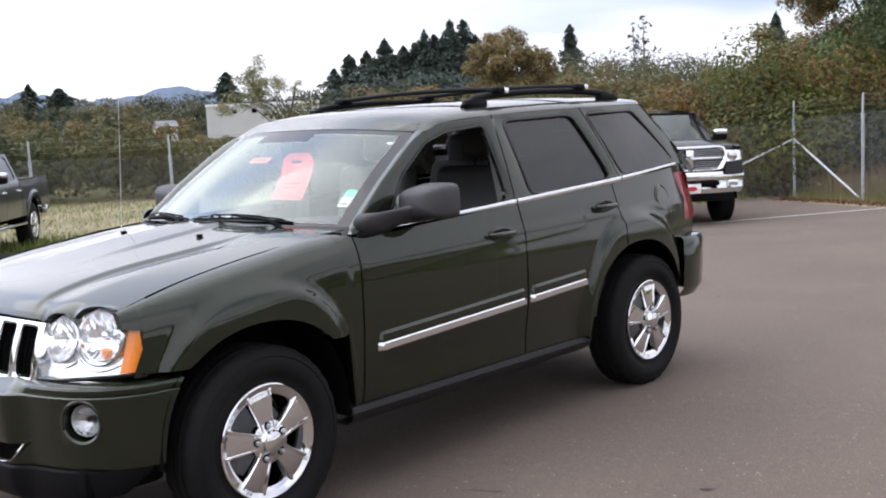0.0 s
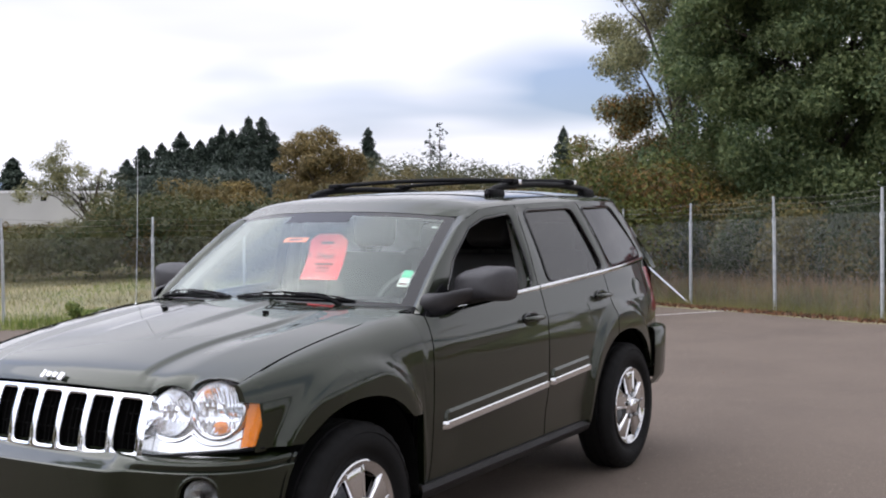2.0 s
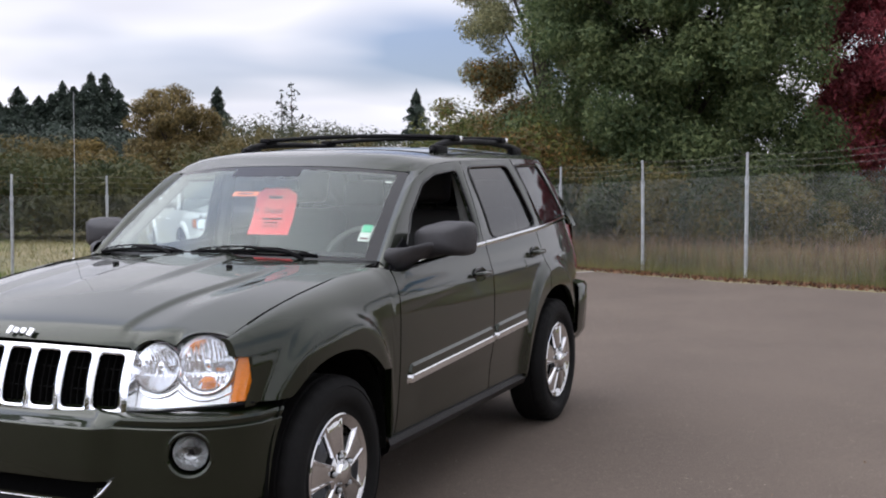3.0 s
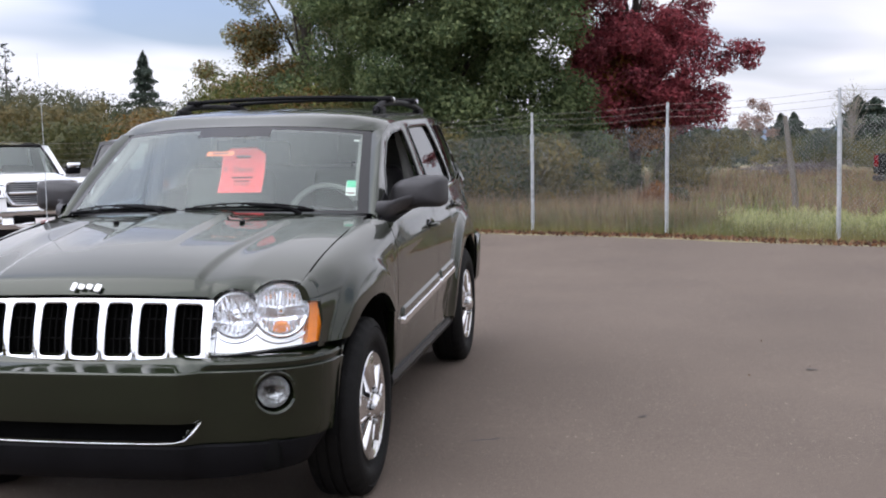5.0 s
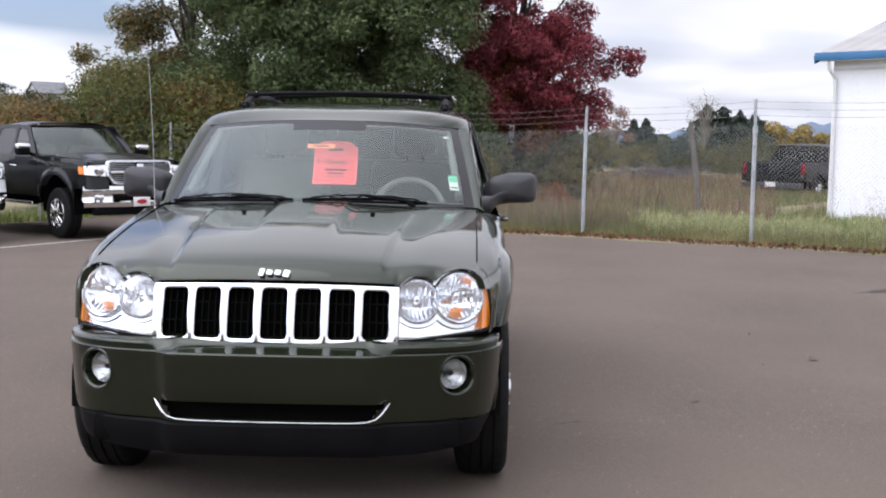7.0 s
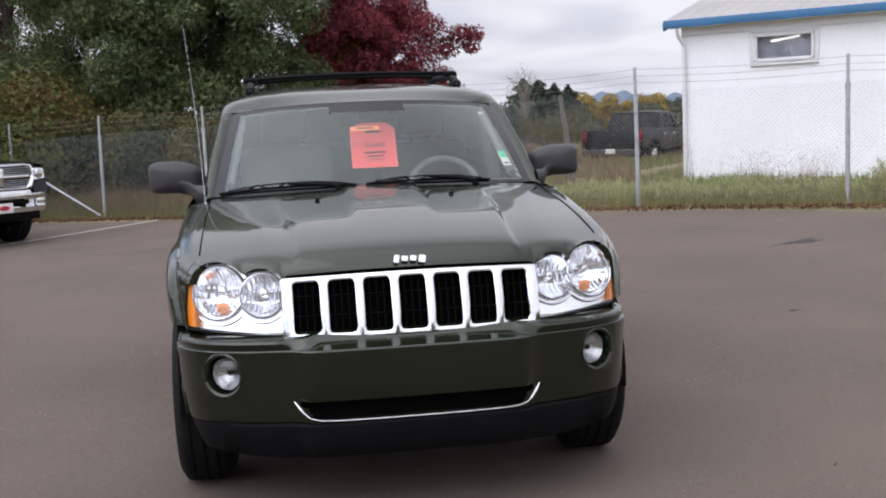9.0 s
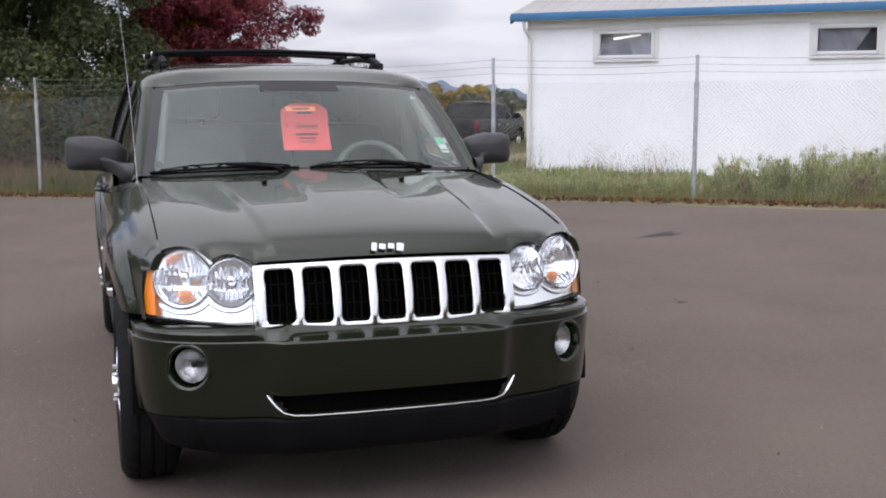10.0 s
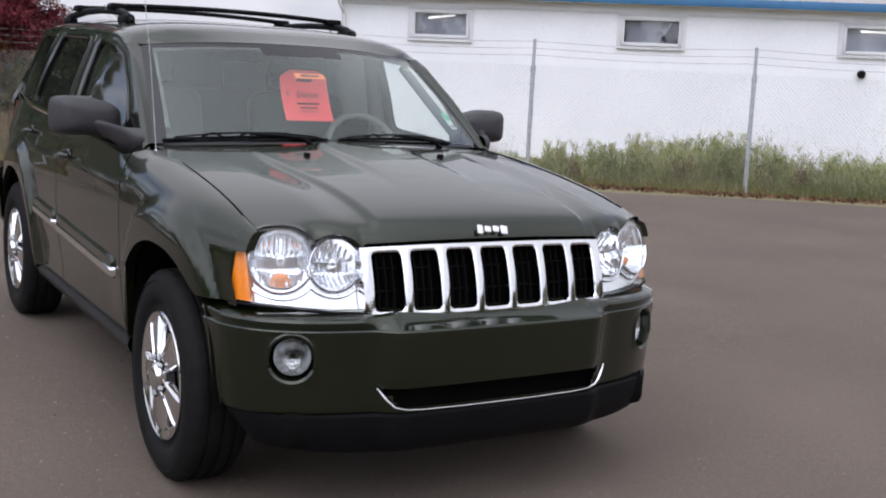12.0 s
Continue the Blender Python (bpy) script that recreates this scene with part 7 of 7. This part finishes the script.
part("snag", tube(np.array([(4.66, 14.0, -.1), (4.60, 14.0, .6), (4.52, 14.0, 1.2), (4.43, 14.0, 1.86)]), [.058, .052, .046, .036], 9), surface("weathered_snag", (.13, .115, .10), .9, vary=.3, bump=.6, bump_scale=25))
tagged(bpy.data.objects["snag"], "leaning grey dead tree trunk broken off behind the fence", "stump")
for k, (az, d, el, r) in enumerate(((11.7, 68, 1.95, 1.0), (12.5, 68, 1.85, 1.1), (13.3, 69, 1.65, 1.0), (14.0, 70, 1.5, .9), (8.1, 75, 1.2, .6), (8.7, 75, 1.25, .6))):
    x, y = at_bearing(az, d)
    conifer("conifer", x, y, d * math.tan(radians(el)) + 1.5, r * 1.5, PINE, "dark bushy conifer across the field", 70 + k, 3400, .14)
for k, (az, d, h, w) in enumerate(((15.0, 85, 3.0, 1.7), (16.6, 90, 2.8, 1.9), (18.3, 95, 2.9, 2.0), (14.2, 95, 2.6, 1.6))):
    x, y = at_bearing(az, d)
    tree("yellow_tree", x, y, crown_clumps(rng, .6, h, w, 16, .5, .8), 2600, .16, YELLOWLEAF, BARK, .1, "bright yellow autumn tree", .5, 80 + k)

# woods on the slope, out to the skyline
SKYLINE = cur([(-75, 2.7), (-63, 2.6), (-56.9, 2.6), (-54, 2.7), (-51.6, 2.2), (-47, 2.6), (-45.2, 3.4), (-43.4, 3.9), (-40.5, 4.1), (-38.2, 3.2), (-34, 3.8), (-31.9, 3.9), (-29.1, 3.6), (-26.4, 3.3), (-22.7, 2.5), (-18, 2.3), (-8, 1.6), (0, 1.2), (6.4, .8), (8.3, .75), (12, .8), (16, .8), (20, 1.1), (30, 1.6), (60, 2.6)])


def far_wood(name, az0, az1, count, d0, d1, frac0, frac1, mat_, label, seed, quads=150, size=.45, low=True):
    g = np.random.default_rng(seed)
    pts, n = [], 0
    for _ in range(count):
        az = g.uniform(az0, az1)
        d = g.uniform(d0, d1)
        top_ = 1.46 + d * math.tan(radians(float(SKYLINE(az)))) * g.uniform(frac0, frac1)
        top_ = max(top_, 1.2)
        if name == "back_woods" and -46 < az < -36.5:
            top_ = 1.46 + (top_ - 1.46) * .6
        if name == "woods" and -46.5 < az < -37.5:
            top_ = 1.46 + (top_ - 1.46) * .62             # lower than the conifers behind
        if -52.2 < az < -45.6 and d < 108:
            top_ = min(top_, 1.5 + d * .003)              # a gap in the trees before the pale building
        x, y = at_bearing(az, d)
        w = g.uniform(.30, .5) * max(top_, 2.5)
        cl_ = [(x + g.uniform(-w, w) * .7, y + g.uniform(-w, w) * .7, top_ * g.uniform(.12, .85), w * g.uniform(.3, .6)) for _ in range(7)] + [(x, y, top_ * .86, w * .32)]
        pts.append(in_clumps(g, cl_, quads, hollow=.6))
    ob = soup(name, leaves(g, np.concatenate([p[0] for p in pts]), size * 1.2, .75, np.concatenate([p[1] for p in pts]), .20)[:, :3], mat_)
    return tagged(ob, label, "woods", kind="stuff")


far_wood("back_woods", -76, -18, 330, 104, 150, .72, 1.06, DARKWOODS, "dark green woods up to the skyline", 51, 680, .17)
far_wood("woods", -76, -20, 280, 62, 100, .35, .95, WOODS, "mixed olive and brown woods on the hillside", 56, 760, .135)
far_wood("woods_edge", -76, -22, 170, 44, 60, .20, .75, SCRUB, "brown and olive scrub along the wood's edge", 52, 880, .094)
far_wood("dark_scrub", -78, -22, 260, 37, 44, .10, .55, LOWSCRUB, "dark scrub below the trees", 57, 520, .082)
far_wood("dark_woods", -46, -35.5, 120, 118, 150, .55, .86, PINE, "dark conifer woods on the hill", 53, 700, .24)
far_wood("far_trees", -20, 40, 150, 75, 140, .5, 1.0, DARKWOODS, "distant trees across the field", 54, 320, .26)
# trees added out of view: they close the horizon and show in reflections
far_wood("lot_side_trees", 60, 284, 300, 55, 80, 1.8, 3.3, WOODS, "added trees round the unseen sides of the lot", 55, 110, .7)

# wooded hills; the blue haze of distance is put into their colour
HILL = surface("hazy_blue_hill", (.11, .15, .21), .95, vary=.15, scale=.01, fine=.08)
az = np.linspace(-85, 50, 700)
el = .75 + 2.0 * np.exp(-(np.abs(az + 64) / 4.6) ** 3) + 2.05 * np.exp(-(np.abs(az + 55.2) / 4.3) ** 2.5) + .5 * np.exp(-((az - 17) / 4) ** 2)
el = el + .10 * np.sin(az * 1.9) + .04 * np.sin(az * 5.3 + 1) + .015 * np.sin(az * 23) * np.sin(az * 7.7)
rows = []
for q, d in ((0, 1450), (.7, 1500), (1, 1560)):
    z = np.tan(np.radians(el)) * d * q + 2 * np.sin(az * 5) * q
    rows.append(np.stack([EYE[0] + d * np.sin(np.radians(az)), EYE[1] + d * np.cos(np.radians(az)), z], -1))
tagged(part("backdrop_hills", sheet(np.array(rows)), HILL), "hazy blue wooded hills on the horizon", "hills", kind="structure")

# far flat-roofed building among the trees
PALEWALL = surface("pale_concrete", (.52, .52, .50), .8, vary=.1, scale=.3)
x, y = at_bearing(-49.3, 105)
wb = thing("warehouse", pose(x, y, 0, 0, 0, 49.3), "pale flat-roofed concrete building behind the trees", "building")
part("shell", block(0, 0, 2.4, 10.2, 6, 4.9, .05, 1), PALEWALL, wb, smooth=False)
part("parapet", block(0, -3.03, 4.8, 10.3, .10, .22, .02, 1), WHITETRIM, wb)
for q in (-2.6, -.8, 2.4):
    part("window", block(q, -3.02, 4.2, .45, .06, .35, .02, 1), DARK, wb)


# a house on the rise and a shed among the trees
SLATE = surface("grey_slate_roof", (.20, .20, .215), .7, vary=.2, scale=2, fine=20)


def small_house(name, az, dist, width, eave, ridge, label):
    x, y = at_bearing(az, dist)
    h_ = thing(name, pose(x, y, -.3, 0, 0, -az + 25), label, "building")
    part("wall", block(0, 0, (eave + .3) / 2, width, width * .8, eave + .3, .02, 1), PALEWALL, h_, smooth=False)
    w_, d_ = width * .56, width * .46
    slope = np.array([(-w_, -d_, eave + .22), (w_, -d_, eave + .22), (w_, 0, ridge + .3), (-w_, 0, ridge + .3), (w_, d_, eave + .22), (-w_, d_, eave + .22)])
    part("roof", thicken((slope, [(0, 1, 2, 3), (3, 2, 4, 5)]), .10), SLATE, h_, smooth=False)
    part("gable_end", (np.array([(-width / 2, -d_ * .87, eave + .3), (-width / 2, d_ * .87, eave + .3), (-width / 2, 0, ridge + .22)]), [(0, 2, 1)]), PALEWALL, h_, smooth=False)
    part("window", block(0, -width * .4 - .01, eave * .82, width * .16, .05, eave * .14, .01, 1), DARK, h_)


small_house("house", -21.05, 128, 3.4, 6.2, 7.4, "grey-roofed house half hidden by the trees on the rise")
small_house("shed", -53.05, 62, 1.05, 2.58, 2.84, "small pale shed among the autumn trees")
x, y = at_bearing(-58.6, 41)
rock = lathe([(.001, .26), (.12, .25), (.24, .18), (.30, .06), (.31, -.05)], 16, "z")
rv = np.array(rock[0]); rv[:, :2] *= 1 + .12 * np.sin(np.arctan2(rv[:, 1], rv[:, 0]) * 3)[:, None]
tagged(part("boulder", (rv + np.array([x, y, float(ground_z(x, y))]), rock[1]), surface("pale_stone", (.36, .35, .32), .9, vary=.25, scale=5, bump=.5, bump_scale=20)), "pale rounded boulder at the edge of the scrub", "rock")


# grass
def blades(rng_, xy, h0, h1, w, bend=.35):
    n = len(xy)
    z = ground_z(xy[:, 0], xy[:, 1]) - .01
    a_ = rng_.uniform(0, 2 * np.pi, n)
    h = rng_.uniform(h0, h1, n)
    tip = np.stack([xy[:, 0] + np.cos(a_) * h * bend * rng_.random(n), xy[:, 1] + np.sin(a_) * h * bend * rng_.random(n), z + h], -1)
    base_ = np.stack([xy[:, 0], xy[:, 1], z], -1)
    s_ = np.stack([-np.sin(a_), np.cos(a_), 0 * a_], -1) * w * rng_.uniform(.6, 1.4, (n, 1))
    return np.stack([base_ - s_, base_ + s_, tip + s_ * .15, tip - s_ * .15], 1)


def along(line, n, off0, off1, rng_):
    """Random points beside a polyline of posts, between two offsets to its far side."""
    p = np.array(line, float)
    d = np.diff(p, axis=0); L = np.linalg.norm(d, axis=1)
    k = rng_.choice(len(L), n, p=L / L.sum())
    t = rng_.random(n)
    nn = np.stack([-d[k, 1], d[k, 0]], -1) / L[k][:, None]
    return p[k] + d[k] * t[:, None] + nn * rng_.uniform(off0, off1, n)[:, None]


g = np.random.default_rng(5)
POST_FAR = POSTS + [(19.0, -.2), (24, -4.2)]
pts = along(POST_FAR, 26000, -.30, 1.0, g)
tagged(soup("verge_grass", blades(g, pts, .04, .24, .006), GRASS), "tufts of dry and green grass along the fence", "grass", kind="stuff")
pts = along(POSTS[:5], 5000, .1, 1.6, g)
tagged(soup("tall_brown_grass", blades(g, pts, .25, .72, .005, .6), STRAW), "tall brown seeding grass behind the fence", "grass", kind="stuff")
pts = along(POSTS[:5], 12000, .1, 1.8, g)
tagged(soup("tall_dry_grass", blades(g, pts, .15, .50, .006, .7), GRASS), "tall dry grass stalks behind the fence", "grass", kind="stuff")
pts = along(POST_FAR[2:9], 30000, .5, 14, g)
tagged(soup("field_grass", blades(g, pts, .05, .20, .010), GREENGRASS), "rough green grass in the field", "grass", kind="stuff")
pts = along(POST_FAR[2:9], 26000, 6, 26, g)
tagged(soup("dry_field_grass", blades(g, pts, .08, .28, .012), GRASS), "dry tan grass in the field", "grass", kind="stuff")
gf = np.random.default_rng(77)
for nm, mat_, n_, h0_, h1_, lab in (("field_weeds", STRAW, 24000, .15, .42, "brown weeds across the field"), ("field_tufts", GREENGRASS, 20000, .08, .28, "green tufts across the field")):
    ab, db = np.radians(gf.uniform(.5, 15, n_)), gf.uniform(18.5, 48, n_)
    keep_ = np.sin(db * .9 + ab * 30) > (-.3 if mat_ is STRAW else .1)
    pts = np.stack([EYE[0] + db * np.sin(ab), EYE[1] + db * np.cos(ab)], -1)[keep_]
    tagged(soup(nm, blades(gf, pts, h0_, h1_, .009, .7), mat_), lab, "grass", kind="stuff")
n = 72000
t_, o_ = g.random(n), g.random(n) ** .8 * 34
wd = np.array([-.55, -.835]); wn_ = np.array([-.835, .55])
pts = np.array([-6.7, 19.1]) + wd * (t_ * 30)[:, None] + wn_ * o_[:, None]
patch = np.sin(pts[:, 0] * .55 + 1) * np.sin(pts[:, 1] * .42) + .6 * np.sin(pts[:, 0] * 1.3 + pts[:, 1] * .9) + g.normal(0, .35, n) > .35
tagged(soup("west_field_grass", blades(g, pts[~patch], .03, .14, .008, .9), GRASS), "dry meadow grass beyond the lot's edge", "grass", kind="stuff")
tagged(soup("west_field_tufts", blades(g, pts[patch], .03, .14, .008, .9), GREENGRASS), "green tufts in the dry meadow", "grass", kind="stuff")
pts = np.array([-6.7, 19.1]) + wd * (g.random(16000) * 30)[:, None] + wn_ * (g.random(16000) * 2.2)[:, None]
tagged(soup("west_green_grass", blades(g, pts, .05, .22, .010), GREENGRASS), "green grass along the asphalt edge", "grass", kind="stuff")

# tall feathery weeds by the white building
WEED = leafage("feathery_weeds", (.23, .265, .095), (.53, .52, .25), .8, .4)
def plume(rng_, c, h, spread, n, length=.075, width=.0045):
    """An upright feathery plant: many fine leaves leaning out from a bundle of stems."""
    z0_ = float(ground_z(c[0], c[1]))
    stems = rng_.normal(0, spread, (14, 2)); tall_ = h * rng_.uniform(.55, 1.0, 14)
    k_ = rng_.integers(0, 14, n)
    up_ = rng_.random(n) ** .8
    base_ = np.stack([c[0] + stems[k_, 0] * (.5 + .7 * up_), c[1] + stems[k_, 1] * (.5 + .7 * up_), z0_ + tall_[k_] * up_], -1)
    base_[:, :2] += rng_.normal(0, .05, (n, 2)) * (1.1 - .7 * up_)[:, None]
    d_ = rng_.normal(0, .55, (n, 3)); d_[:, 2] = np.abs(d_[:, 2]) + .75
    d_ /= np.linalg.norm(d_, axis=1, keepdims=True)
    w__ = np.cross(d_, rng_.standard_normal((n, 3))); w__ /= np.linalg.norm(w__, axis=1, keepdims=True) + 1e-9
    L_ = length * rng_.uniform(.6, 1.5, (n, 1)); w__ = w__ * width * rng_.uniform(.6, 1.4, (n, 1))
    return np.stack([base_ - w__, base_ + w__, base_ + d_ * L_ + w__ * .2, base_ + d_ * L_ - w__ * .2], 1)


wq = []
for k in range(95):
    c = np.array(along(POSTS[6:] + [(19, -.2)], 1, .45, 1.7, g)[0])
    wave = .5 + .5 * math.sin(c[0] * 2.3) * math.sin(c[0] * .9 + 1.2)
    wq.append(plume(g, c, g.uniform(.30, .50) + .36 * wave, .13, 1150, .08, .0052))
for k in range(70):
    c = np.array(along(POSTS[4:7], 1, .3, 2.4, g)[0])
    wq.append(plume(g, c, g.uniform(.16, .34), .14, 700, .06))
tagged(soup("weeds", np.concatenate(wq)[:, :3], WEED), "tall feathery green weeds against the fence", "weeds", kind="stuff")
wq = []
for k in range(30):
    c = np.array(along(POSTS[6:] + [(19, -.2)], 1, .35, 1.2, g)[0])
    wq.append(plume(g, c, g.uniform(.25, .75), .12, 420, .06))
for k in range(34):
    c = np.array(along(POSTS[4:] + [(19, -.2)], 1, .9, 3.6, g)[0])
    h = g.uniform(.55, .95)
    wq.append(blades(g, c + g.normal(0, 1, (70, 2)) * .17, h * .4, h, .0028, .8))
    lp = np.stack([c[0] + g.normal(0, .26, 150), c[1] + g.normal(0, .26, 150), float(ground_z(c[0], c[1])) + h * g.uniform(.45, 1.05, 150)], -1)
    wq.append(leaves(g, lp, .009, .7))
tagged(soup("dead_stalks", np.concatenate(wq), STRAW), "dry brown seed stalks before the white wall", "weeds", kind="stuff")

# leaf litter along the asphalt edge
pts = along([(p_[0] - .25, p_[1] - .30) for p_ in POST_FAR], 9000, -.22, .25, g)
lp = np.concatenate([pts, (ground_z(pts[:, 0], pts[:, 1]) + .012 + g.random(len(pts)) * .02)[:, None]], 1)
tagged(soup("leaf_litter", leaves(g, lp, .028, .6), leafage("fallen_leaves", (.07, .030, .018), (.20, .10, .05), 1.0, .05)), "fallen brown leaves along the asphalt edge", "leaves", kind="stuff")
pts = np.stack([g.uniform(-6, 9, 260), g.uniform(-2, 11, 260)], -1)
lp = np.concatenate([pts, (ground_z(pts[:, 0], pts[:, 1]) + .003)[:, None]], 1)
tagged(soup("lot_debris", leaves(g, lp, .008, .6), STRAW), "scattered small leaves and grit on the asphalt", "debris", kind="stuff")
